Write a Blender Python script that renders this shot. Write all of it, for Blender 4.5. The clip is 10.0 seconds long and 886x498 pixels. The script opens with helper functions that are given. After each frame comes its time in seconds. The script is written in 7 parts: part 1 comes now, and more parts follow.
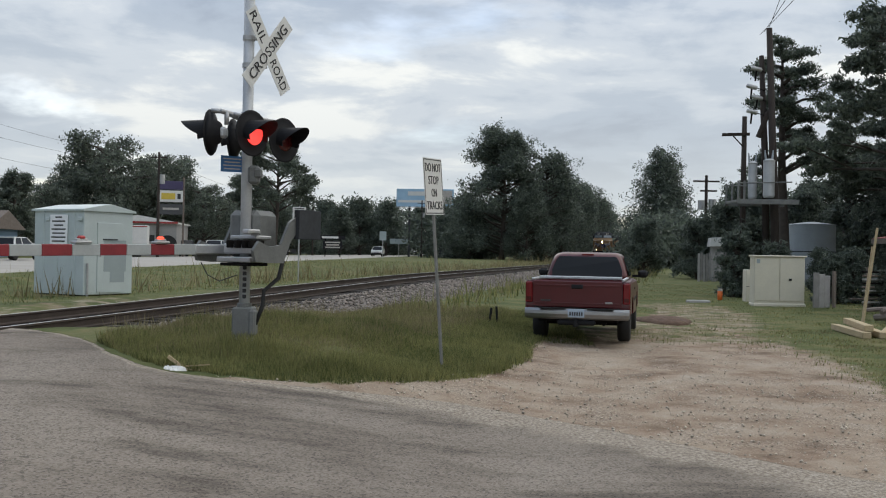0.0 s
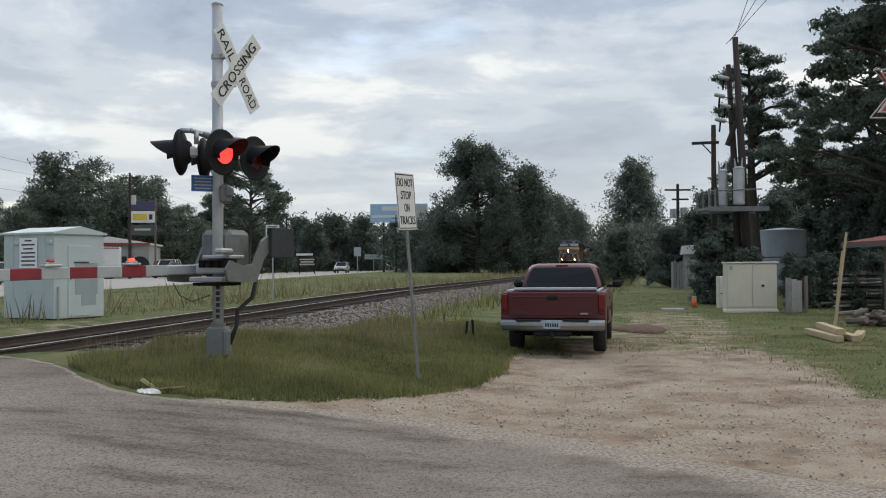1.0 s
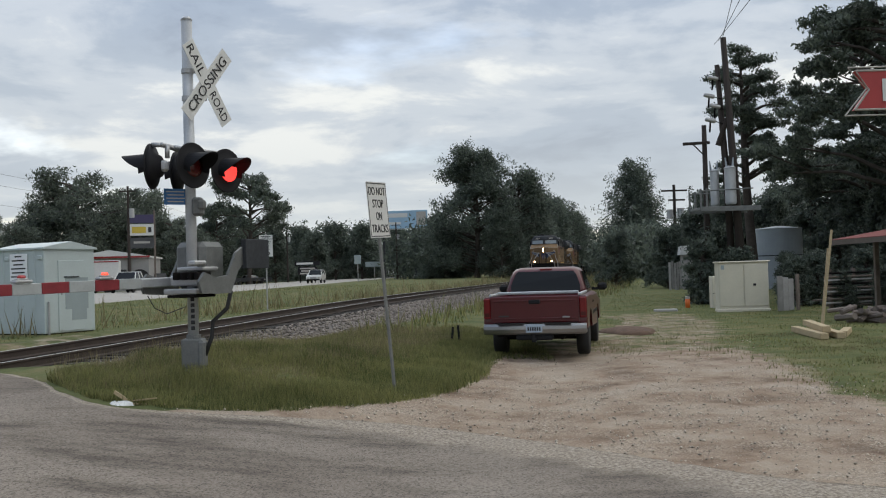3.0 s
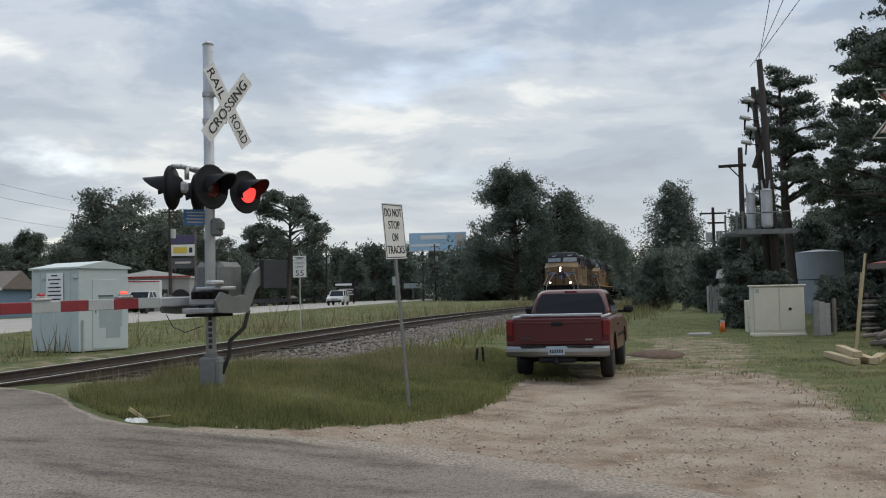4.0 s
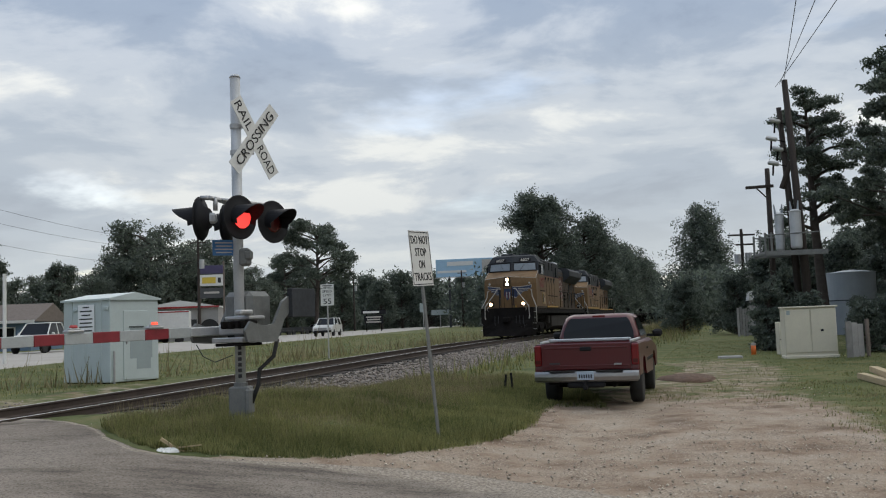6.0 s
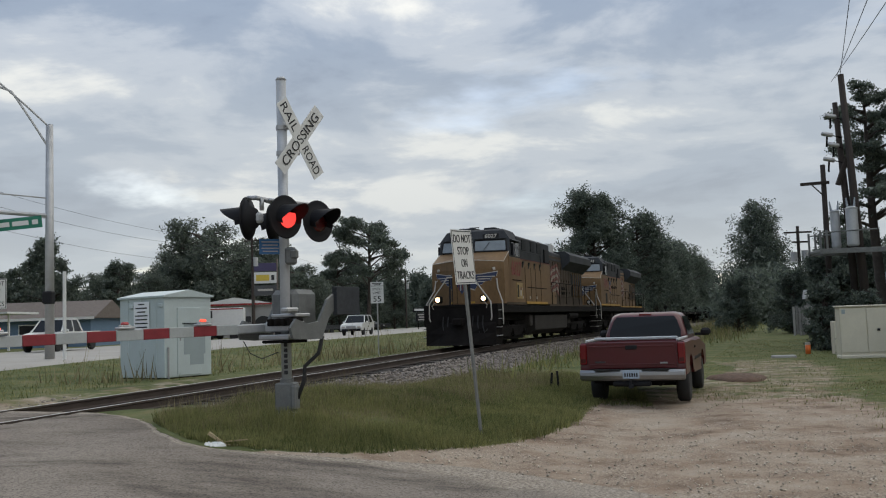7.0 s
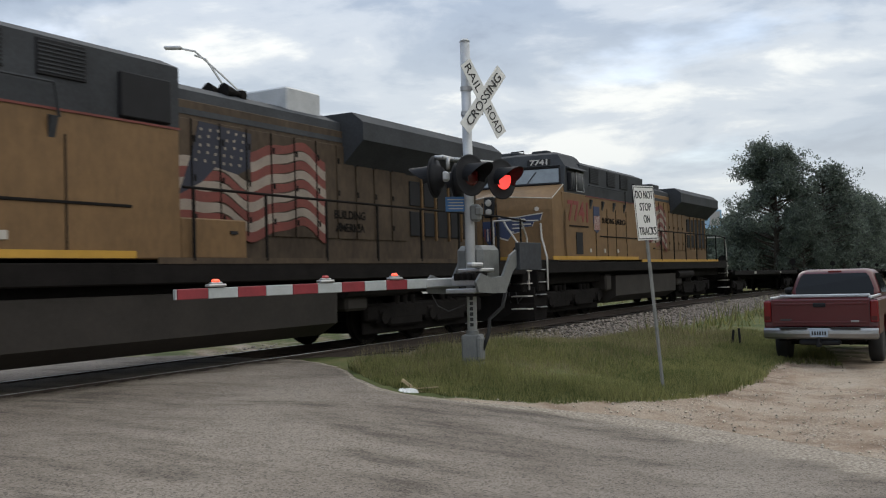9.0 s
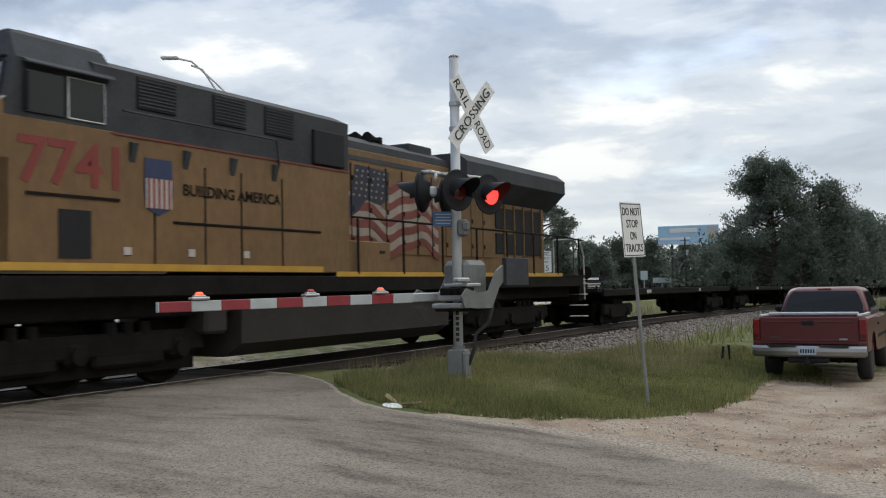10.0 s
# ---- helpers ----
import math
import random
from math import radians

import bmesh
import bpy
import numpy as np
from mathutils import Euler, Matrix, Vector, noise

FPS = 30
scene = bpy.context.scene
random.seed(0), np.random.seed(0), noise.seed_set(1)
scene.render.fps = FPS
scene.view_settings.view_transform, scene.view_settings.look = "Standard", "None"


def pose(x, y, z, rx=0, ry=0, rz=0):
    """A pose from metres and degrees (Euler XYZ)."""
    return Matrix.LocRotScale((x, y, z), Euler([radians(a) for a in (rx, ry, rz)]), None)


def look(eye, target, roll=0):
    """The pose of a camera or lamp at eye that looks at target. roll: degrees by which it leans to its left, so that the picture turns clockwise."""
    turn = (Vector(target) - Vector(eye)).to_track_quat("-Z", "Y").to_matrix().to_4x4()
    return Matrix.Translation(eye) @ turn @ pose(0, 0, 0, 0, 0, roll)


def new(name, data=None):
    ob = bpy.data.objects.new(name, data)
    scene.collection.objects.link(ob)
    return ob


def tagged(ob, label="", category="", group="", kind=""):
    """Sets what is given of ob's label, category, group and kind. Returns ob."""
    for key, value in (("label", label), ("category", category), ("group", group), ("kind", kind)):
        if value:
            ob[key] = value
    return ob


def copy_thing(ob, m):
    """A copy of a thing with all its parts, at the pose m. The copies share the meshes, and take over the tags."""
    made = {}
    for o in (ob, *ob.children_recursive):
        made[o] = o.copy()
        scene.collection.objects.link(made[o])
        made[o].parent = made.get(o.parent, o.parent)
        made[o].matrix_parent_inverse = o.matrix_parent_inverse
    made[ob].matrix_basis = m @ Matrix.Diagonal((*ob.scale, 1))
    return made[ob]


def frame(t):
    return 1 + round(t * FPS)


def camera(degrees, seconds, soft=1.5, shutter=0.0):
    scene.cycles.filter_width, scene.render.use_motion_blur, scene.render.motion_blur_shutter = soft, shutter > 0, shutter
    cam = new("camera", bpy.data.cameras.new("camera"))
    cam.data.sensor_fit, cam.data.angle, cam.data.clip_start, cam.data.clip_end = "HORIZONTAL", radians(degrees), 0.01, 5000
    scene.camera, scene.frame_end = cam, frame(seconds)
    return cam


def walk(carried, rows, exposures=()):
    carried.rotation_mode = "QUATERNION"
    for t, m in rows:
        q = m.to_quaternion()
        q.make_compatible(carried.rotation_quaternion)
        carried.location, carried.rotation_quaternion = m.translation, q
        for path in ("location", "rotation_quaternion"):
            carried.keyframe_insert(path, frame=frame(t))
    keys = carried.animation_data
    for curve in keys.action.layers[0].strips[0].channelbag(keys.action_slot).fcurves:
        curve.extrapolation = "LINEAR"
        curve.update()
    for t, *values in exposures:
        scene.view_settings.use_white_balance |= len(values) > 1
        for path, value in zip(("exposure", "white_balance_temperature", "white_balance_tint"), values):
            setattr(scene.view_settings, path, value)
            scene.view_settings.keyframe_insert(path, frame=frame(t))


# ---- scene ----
cam = camera(50.3, 10.0, soft=1.1, shutter=0.1)
PATH = [
    (0, (0.144, 0.663, 1.76), (0.13, 2.663, 1.767), 1.0),
    (0.5, (0.141, 0.68, 1.764), (0.153, 2.68, 1.784), 0.4),
    (1, (0.157, 0.676, 1.766), (0.196, 2.675, 1.803), -0.4),
    (1.5, (0.196, 0.638, 1.773), (0.256, 2.636, 1.824), -0.5),
    (2, (0.323, 0.548, 1.782), (0.378, 2.547, 1.8), -0.6),
    (3.5, (0.723, 0.55, 1.759), (0.739, 2.548, 1.837), -2.4),
    (4, (0.905, 0.485, 1.751), (0.854, 2.482, 1.849), -1.3),
    (4.5, (0.947, 0.438, 1.744), (0.903, 2.435, 1.838), -1.0),
    (5, (0.933, 0.446, 1.74), (0.875, 2.44, 1.873), -1.3),
    (6.5, (0.904, 0.447, 1.755), (0.752, 2.435, 1.912), -2.2),
    (7, (1.052, 0.338, 1.754), (0.836, 2.321, 1.908), -1.9),
    (7.5, (1.151, 0.225, 1.731), (0.875, 2.201, 1.861), -1.3),
    (8, (1.102, 0.157, 1.729), (0.704, 2.114, 1.848), -0.9),
    (8.5, (0.969, 0.043, 1.745), (0.463, 1.974, 1.855), -1.6),
    (9, (0.939, -0.027, 1.748), (0.369, 1.889, 1.819), -1.5),
    (9.5, (0.965, -0.01, 1.765), (0.4, 1.907, 1.833), -0.8),
    (10, (1.093, 0.014, 1.791), (0.528, 1.93, 1.886), -0.9),
]
EXPOSURES = [(0.0, 0.10), (4.5, 0.02), (6.5, -0.08), (7.0, -0.13), (8.0, -0.10), (8.5, 0.02), (9.0, 0.18), (9.5, 0.36), (10.0, 0.24)]
walk(cam, [(t, look(eye, target, roll)) for t, eye, target, roll in PATH], EXPOSURES)

# ---- the plan: a straight railway, a crossing road and a highway ----
SLOPE = 0.232
COS = 1 / math.hypot(1, SLOPE)
HEADING = -math.degrees(math.atan(SLOPE))


def smooth(q):
    q = np.clip(q, 0.0, 1.0)
    return q * q * (3 - 2 * q)


def track_x(y):
    return -10.74 + SLOPE * y


def rail_z(y):
    return 0.48 + 0.30 * smooth((np.asarray(y, float) - 5) / 40)


def off_track(x, y):
    """Distance from the track's centre line, positive on the near side."""
    return (x - track_x(y)) * COS


def ground_z(x, y):
    x, y = np.asarray(x, float), np.asarray(y, float)
    u = off_track(x, y)
    base = rail_z(y) - (0.10 + 0.40 * smooth((y - 15) / 13))
    near = base * (1 - smooth((u - 4.0) / 5.5))
    near = near + 0.03 * np.sin(x * 0.9 + 0.4 * y) * smooth((u - 9) / 6) * 0.3
    far = 0.42 + 0.33 * smooth((-u - 6) / 8)
    mix = smooth((u + 3.0) / 6.0)
    z = far * (1 - mix) + near * mix
    trough = 0.24 * (1 - smooth((np.abs(u) - 2.1) / 1.3)) * smooth((y - 15.8) / 1.0) * (1 - smooth((y - 24) / 8))
    return z - trough + 0.20 * np.exp(-((x + 2.3) ** 2 + (y - 14.6) ** 2) / 6.5)


# ---- the sky, the sun and the exposure ----
def build_world():
    w = bpy.data.worlds.new("overcast_sky")
    scene.world = w
    w.use_nodes = True
    nt = w.node_tree
    nt.nodes.clear()
    N, L = nt.nodes.new, nt.links.new
    out, bg = N("ShaderNodeOutputWorld"), N("ShaderNodeBackground")
    sky = N("ShaderNodeTexSky")
    sky.sky_type, sky.sun_disc = "NISHITA", False
    sky.sun_elevation, sky.sun_rotation = radians(38), radians(-25)
    skys = N("ShaderNodeVectorMath")
    skys.operation = "SCALE"
    skys.inputs["Scale"].default_value = 0.11
    L(sky.outputs[0], skys.inputs[0])
    tc, sep = N("ShaderNodeTexCoord"), N("ShaderNodeSeparateXYZ")
    L(tc.outputs["Generated"], sep.inputs[0])

    def math_node(op, a, b=None):
        n = N("ShaderNodeMath")
        n.operation = op
        for i, v in enumerate((a, b)):
            if v is None:
                continue
            if isinstance(v, (int, float)):
                n.inputs[i].default_value = v
            else:
                L(v, n.inputs[i])
        return n.outputs[0]

    up = math_node("MAXIMUM", sep.outputs[2], 0.0)
    den = math_node("ADD", up, 0.16)
    cmb = N("ShaderNodeCombineXYZ")
    L(math_node("DIVIDE", sep.outputs[0], den), cmb.inputs[0])
    L(math_node("DIVIDE", sep.outputs[1], den), cmb.inputs[1])

    def noise_tex(scale, detail, rough, offset, dist=0.0):
        n, m = N("ShaderNodeTexNoise"), N("ShaderNodeMapping")
        m.inputs["Location"].default_value = offset
        L(cmb.outputs[0], m.inputs[0])
        L(m.outputs[0], n.inputs["Vector"])
        n.inputs["Scale"].default_value, n.inputs["Detail"].default_value = scale, detail
        n.inputs["Roughness"].default_value, n.inputs["Distortion"].default_value = rough, dist
        return n.outputs["Fac"]

    def ramp(fac, stops):
        r = N("ShaderNodeValToRGB")
        r.color_ramp.interpolation = "EASE"
        while len(r.color_ramp.elements) < len(stops):
            r.color_ramp.elements.new(0.5)
        for e, (p, c) in zip(r.color_ramp.elements, stops):
            e.position, e.color = p, (*c, 1)
        L(fac, r.inputs[0])
        return r.outputs[0]

    big = noise_tex(0.62, 4, 0.5, SKY_A)
    small = noise_tex(1.9, 8, 0.58, SKY_B, 0.25)
    mixed = math_node("ADD", math_node("MULTIPLY", big, 1.15), math_node("MULTIPLY", small, 0.80))
    # the cover thins towards +x
    mixed = math_node("ADD", math_node("SUBTRACT", mixed, 0.44), math_node("MULTIPLY", sep.outputs[0], 0.24))
    cloud = ramp(mixed, [(0.30, (0.20, 0.255, 0.36)), (0.44, (0.32, 0.39, 0.50)), (0.55, (0.50, 0.555, 0.635)), (0.68, (0.92, 0.92, 0.88))])
    # a pale, slightly warm band of thin cloud low over the horizon
    low = ramp(sep.outputs[2], [(0.0, (1, 1, 1)), (0.16, (0.45, 0.45, 0.45)), (0.34, (0, 0, 0))])
    m1 = N("ShaderNodeMix")
    m1.data_type = "RGBA"
    L(low, m1.inputs["Factor"])
    L(cloud, m1.inputs["A"])
    m1.inputs["B"].default_value = (0.64, 0.685, 0.70, 1)
    # blue gaps between the clouds
    gap = ramp(noise_tex(0.9, 6, 0.55, SKY_C, 0.2), [(0.56, (0, 0, 0)), (0.70, (0.7, 0.7, 0.7))])
    m2 = N("ShaderNodeMix")
    m2.data_type = "RGBA"
    L(gap, m2.inputs["Factor"])
    L(m1.outputs["Result"], m2.inputs["A"])
    L(skys.outputs[0], m2.inputs["B"])
    # an overcast sky is brighter towards the zenith
    zen = math_node("ADD", 1.0, math_node("MULTIPLY", math_node("POWER", up, 1.6), ZENITH))
    fin = N("ShaderNodeVectorMath")
    fin.operation = "SCALE"
    L(m2.outputs["Result"], fin.inputs[0])
    L(zen, fin.inputs["Scale"])
    L(fin.outputs[0], bg.inputs[0])
    bg.inputs[1].default_value = 1.0
    L(bg.outputs[0], out.inputs[0])


SKY_A, SKY_B, SKY_C, ZENITH = (3.1, 1.7, 0.0), (0.4, 2.2, 0.0), (5.3, 0.6, 0.0), 1.25
build_world()
sun_data = bpy.data.lights.new("sun", "SUN")
sun_data.energy, sun_data.angle, sun_data.color = 0.5, radians(30), (1.0, 0.93, 0.82)
sun = new("sun", sun_data)
sun.matrix_world = look((-20, 45, 40), (0, 0, 0))


# ---- materials ----
def mat(name, col, rough=0.7, metal=0.0, var=0.22, scale=3.0, fine=45.0, bump=0.25, col2=None, emit=0.0, coat=0.0, stretch=(1, 1, 1), islands=0.0, spec=0.5):
    """A surface with its colour varied at two scales and a fine relief."""
    m = bpy.data.materials.new(name)
    m.use_nodes = True
    nt = m.node_tree
    N, L = nt.nodes.new, nt.links.new
    bsdf = nt.nodes["Principled BSDF"]
    tc, mp = N("ShaderNodeTexCoord"), N("ShaderNodeMapping")
    mp.inputs["Scale"].default_value = stretch
    L(tc.outputs["Object"], mp.inputs[0])
    a, b = N("ShaderNodeTexNoise"), N("ShaderNodeTexNoise")
    for n, s, d in ((a, scale, 5), (b, fine, 3)):
        n.inputs["Scale"].default_value, n.inputs["Detail"].default_value = s, d
        n.inputs["Roughness"].default_value = 0.6
        L(mp.outputs[0], n.inputs["Vector"])
    add = N("ShaderNodeMath")
    add.operation = "MULTIPLY_ADD"
    L(a.outputs["Fac"], add.inputs[0])
    add.inputs[1].default_value = 0.65
    half = N("ShaderNodeMath")
    half.operation = "MULTIPLY"
    L(b.outputs["Fac"], half.inputs[0])
    half.inputs[1].default_value = 0.35
    L(half.outputs[0], add.inputs[2])
    fac = add.outputs[0]
    if islands:
        geo = N("ShaderNodeNewGeometry")
        oi = N("ShaderNodeObjectInfo")
        r = N("ShaderNodeMath")
        r.operation = "ADD"
        L(geo.outputs["Random Per Island"], r.inputs[0])
        L(oi.outputs["Random"], r.inputs[1])
        fr = N("ShaderNodeMath")
        fr.operation = "FRACT"
        L(r.outputs[0], fr.inputs[0])
        k = N("ShaderNodeMath")
        k.operation = "MULTIPLY_ADD"
        L(fr.outputs[0], k.inputs[0])
        k.inputs[1].default_value = islands
        L(fac, k.inputs[2])
        k2 = N("ShaderNodeMath")
        k2.operation = "SUBTRACT"
        L(k.outputs[0], k2.inputs[0])
        k2.inputs[1].default_value = islands / 2
        fac = k2.outputs[0]
    r = N("ShaderNodeValToRGB")
    c1 = [max(0.0, c * (1 - var)) for c in col]
    c2 = col2 or [min(1.0, c * (1 + var)) for c in col]
    r.color_ramp.elements[0].position, r.color_ramp.elements[0].color = 0.32, (*c1, 1)
    r.color_ramp.elements[1].position, r.color_ramp.elements[1].color = 0.68, (*c2, 1)
    L(fac, r.inputs[0])
    L(r.outputs[0], bsdf.inputs["Base Color"])
    bsdf.inputs["Roughness"].default_value, bsdf.inputs["Metallic"].default_value = rough, metal
    bsdf.inputs["Coat Weight"].default_value = coat
    bsdf.inputs["Specular IOR Level"].default_value = spec
    if emit:
        bsdf.inputs["Emission Color"].default_value = (*col, 1)
        bsdf.inputs["Emission Strength"].default_value = emit
    if bump:
        bp = N("ShaderNodeBump")
        bp.inputs["Strength"].default_value, bp.inputs["Distance"].default_value = bump, 0.02
        L(b.outputs["Fac"], bp.inputs["Height"])
        L(bp.outputs[0], bsdf.inputs["Normal"])
    return m


def leaf_mat(name, col, col2, islands=0.6):
    m = mat(name, col, rough=0.55, var=0.3, scale=0.5, fine=6, bump=0, col2=col2, islands=islands, spec=0.45)
    nt = m.node_tree
    bsdf, out = nt.nodes["Principled BSDF"], nt.nodes["Material Output"]
    tr, mx = nt.nodes.new("ShaderNodeBsdfTranslucent"), nt.nodes.new("ShaderNodeMixShader")
    nt.links.new(bsdf.inputs["Base Color"].links[0].from_socket, tr.inputs[0])
    mx.inputs[0].default_value = 0.42
    nt.links.new(bsdf.outputs[0], mx.inputs[1])
    nt.links.new(tr.outputs[0], mx.inputs[2])
    nt.links.new(mx.outputs[0], out.inputs[0])
    return m


def glass_mat(name, col, rough=0.06, spec=0.5):
    return mat(name, col, rough=rough, var=0.1, bump=0, spec=spec)


HIGHWAY = mat("pale_highway", (0.33, 0.31, 0.28), rough=0.9, var=0.12, scale=0.4, fine=30, bump=0.2)
BALLAST = mat("ballast_stone", (0.215, 0.185, 0.16), rough=0.95, var=0.35, scale=9, fine=40, bump=0.9, islands=0.9)
PEBBLE = mat("pale_pebble", (0.43, 0.37, 0.30), rough=0.95, var=0.3, scale=8, bump=0.2, islands=0.6)
OILY = mat("oily_track_bed", (0.032, 0.028, 0.025), rough=0.95, var=0.45, scale=6, fine=30, bump=0.8, spec=0.2)
TIE = mat("creosoted_tie", (0.042, 0.035, 0.030), rough=0.9, var=0.4, scale=4, stretch=(1, 6, 6), bump=0.5, islands=0.5)
RAIL_SIDE = mat("rusty_rail", (0.050, 0.036, 0.029), rough=0.8, var=0.3, scale=2)
RAIL_TOP = mat("polished_rail", (0.45, 0.44, 0.43), rough=0.28, metal=1.0, var=0.1, bump=0.05)
GALV = mat("galvanized_steel", (0.42, 0.42, 0.42), rough=0.45, metal=0.55, var=0.15, scale=4, bump=0.1)
ALU = mat("painted_aluminium", (0.45, 0.46, 0.47), rough=0.5, metal=0.3, var=0.15, scale=3, bump=0.08)
GEAR_GREY = mat("weathered_gate_gear", (0.155, 0.16, 0.155), rough=0.65, metal=0.2, var=0.25, scale=6, bump=0.15)
DARK_EARTH = mat("dark_bark_earth", (0.105, 0.062, 0.040), rough=0.95, var=0.4, scale=6, bump=0.8)
WHITE = mat("white_sheeting", (0.62, 0.62, 0.60), rough=0.5, var=0.07, scale=5, bump=0.03)
RED = mat("red_sheeting", (0.36, 0.035, 0.035), rough=0.5, var=0.12, bump=0.03)
BLACK = mat("black_enamel", (0.012, 0.012, 0.014), rough=0.7, var=0.2, bump=0.05, spec=0.25)
INK = mat("black_lettering", (0.02, 0.02, 0.022), rough=0.6, var=0.05, bump=0)
BLUE_SIGN = mat("blue_sign", (0.035, 0.13, 0.30), rough=0.5, var=0.1, bump=0)
GREEN_SIGN = mat("green_street_sign", (0.01, 0.16, 0.10), rough=0.45, var=0.1, bump=0)
DARK_LENS = mat("unlit_red_lens", (0.06, 0.006, 0.006), rough=0.15, var=0.1, bump=0.1)
LIT_LENS = mat("lit_red_lens", (1.0, 0.06, 0.05), rough=0.3, var=0.05, bump=0, emit=1.25)
LIT_SMALL = mat("lit_arm_lamp", (1.0, 0.10, 0.05), rough=0.3, var=0.05, bump=0, emit=1.1)
HEADLIGHT = mat("lit_headlight", (1.0, 0.66, 0.34), rough=0.3, var=0.02, bump=0, emit=9.0)
HUT_PAINT = mat("pale_green_paint", (0.46, 0.52, 0.52), rough=0.55, var=0.07, scale=1.4, fine=20, bump=0.06)
HUT_PATCH = mat("grey_cover_paint", (0.30, 0.35, 0.36), rough=0.6, var=0.06, bump=0.03)
CREAM = mat("cream_metal", (0.60, 0.56, 0.45), rough=0.55, var=0.07, scale=1.5, fine=18, bump=0.05)
CONCRETE = mat("concrete", (0.36, 0.35, 0.33), rough=0.9, var=0.15, scale=2, bump=0.25)
YELLOW = mat("weathered_armour_yellow", (0.150, 0.088, 0.039), rough=0.6, var=0.32, scale=0.7, fine=9, bump=0.03, stretch=(1, 1, 0.6), spec=0.3)
SOOT_YELLOW = mat("sooty_armour_yellow", (0.055, 0.039, 0.026), rough=0.75, var=0.58, scale=0.9, fine=9, bump=0.04, stretch=(1, 1, 0.5), spec=0.25)
LOCO_GREY = mat("sooty_roof_grey", (0.040, 0.043, 0.048), rough=0.8, var=0.35, scale=1.2, fine=20, bump=0.1, spec=0.25)
LOCO_DARK = mat("grimy_underframe", (0.011, 0.0095, 0.009), rough=0.9, var=0.45, scale=3, bump=0.3, spec=0.12)
LOCO_TANK = mat("dusty_tank_steel", (0.028, 0.024, 0.021), rough=0.8, var=0.3, scale=1.3, fine=14, bump=0.15, spec=0.3)
LOCO_STRIPE = mat("yellow_reflective_stripe", (0.42, 0.235, 0.03), rough=0.5, var=0.15, bump=0.03)
LOCO_RED = mat("red_trim_paint", (0.165, 0.020, 0.016), rough=0.6, var=0.2, bump=0.05)
LOCO_BLUE = mat("blue_wing_paint", (0.014, 0.026, 0.075), rough=0.6, var=0.2, bump=0.05)
FLAG_WHITE = mat("faded_flag_white", (0.24, 0.20, 0.165), rough=0.65, var=0.3, scale=2, bump=0.03)
FLAG_RED = mat("faded_flag_red", (0.135, 0.030, 0.022), rough=0.65, var=0.3, scale=2, bump=0.03)
FLAG_BLUE = mat("faded_flag_blue", (0.012, 0.014, 0.028), rough=0.65, var=0.3, scale=2, bump=0.03)
LOCO_WHITE = mat("dull_white_paint", (0.40, 0.375, 0.34), rough=0.6, var=0.15, bump=0.05)
GLASS = glass_mat("dark_window_glass", (0.010, 0.011, 0.012), 0.08, 0.25)
# hazy glass; the sky's reflection is partly painted in as a pale base colour
SCREEN = mat("hazy_sky_toned_windscreen", (0.13, 0.15, 0.16), rough=0.12, var=0.25, scale=2, bump=0, spec=1.0, coat=0.8)
MAROON = mat("maroon_car_paint", (0.072, 0.0035, 0.006), rough=0.36, var=0.12, scale=1, bump=0.02, coat=0.25)
CHROME = mat("chrome", (0.30, 0.30, 0.30), rough=0.35, metal=0.9, var=0.1, bump=0.03)
RUBBER = mat("black_rubber", (0.018, 0.018, 0.018), rough=0.85, var=0.2, bump=0.2)
TAIL_RED = mat("tail_lamp_red", (0.15, 0.008, 0.01), rough=0.2, var=0.1, bump=0.02)
POLE_WOOD = mat("dark_pole_wood", (0.038, 0.029, 0.024), rough=0.9, var=0.3, scale=4, stretch=(4, 4, 0.4), bump=0.5)
LUMBER = mat("new_lumber", (0.42, 0.33, 0.20), rough=0.8, var=0.15, scale=3, stretch=(1, 5, 5), bump=0.2)
OLD_WOOD = mat("weathered_wood", (0.16, 0.13, 0.11), rough=0.9, var=0.3, scale=3, bump=0.4, islands=0.5)
GREY_WOOD = mat("grey_boards", (0.30, 0.29, 0.28), rough=0.9, var=0.25, scale=3, bump=0.3, islands=0.4)
STEEL_TANK = mat("dull_tank_steel", (0.32, 0.35, 0.38), rough=0.6, metal=0.2, var=0.12, scale=1, bump=0.05)
BARK = mat("pine_bark", (0.06, 0.048, 0.04), rough=0.95, var=0.35, scale=3, bump=0.6)
LEAF_PINE = leaf_mat("pine_needles", (0.090, 0.114, 0.094), (0.15, 0.18, 0.138))
LEAF_OAK = leaf_mat("oak_leaves", (0.098, 0.120, 0.098), (0.155, 0.182, 0.138))
LEAF_WOOD = leaf_mat("woodland_leaves", (0.086, 0.110, 0.092), (0.142, 0.172, 0.134))
GRASS_A = leaf_mat("verge_grass", (0.098, 0.128, 0.038), (0.285, 0.275, 0.110), 0.36)
ARM_WHITE = mat("faded_white_sheeting", (0.37, 0.39, 0.39), rough=0.55, var=0.12, scale=5, fine=30, bump=0.04)
ARM_RED = mat("faded_red_sheeting", (0.22, 0.022, 0.030), rough=0.5, var=0.15, scale=5, fine=30, bump=0.04)
NOTICE_WHITE = mat("enamel_notice", (0.82, 0.83, 0.84), rough=0.4, var=0.04, scale=6, bump=0.02)
GRASS_DRY = leaf_mat("dry_weeds", (0.16, 0.14, 0.065), (0.30, 0.26, 0.145), 0.4)
ORANGE = mat("orange_plastic", (0.75, 0.16, 0.03), rough=0.5, var=0.1)
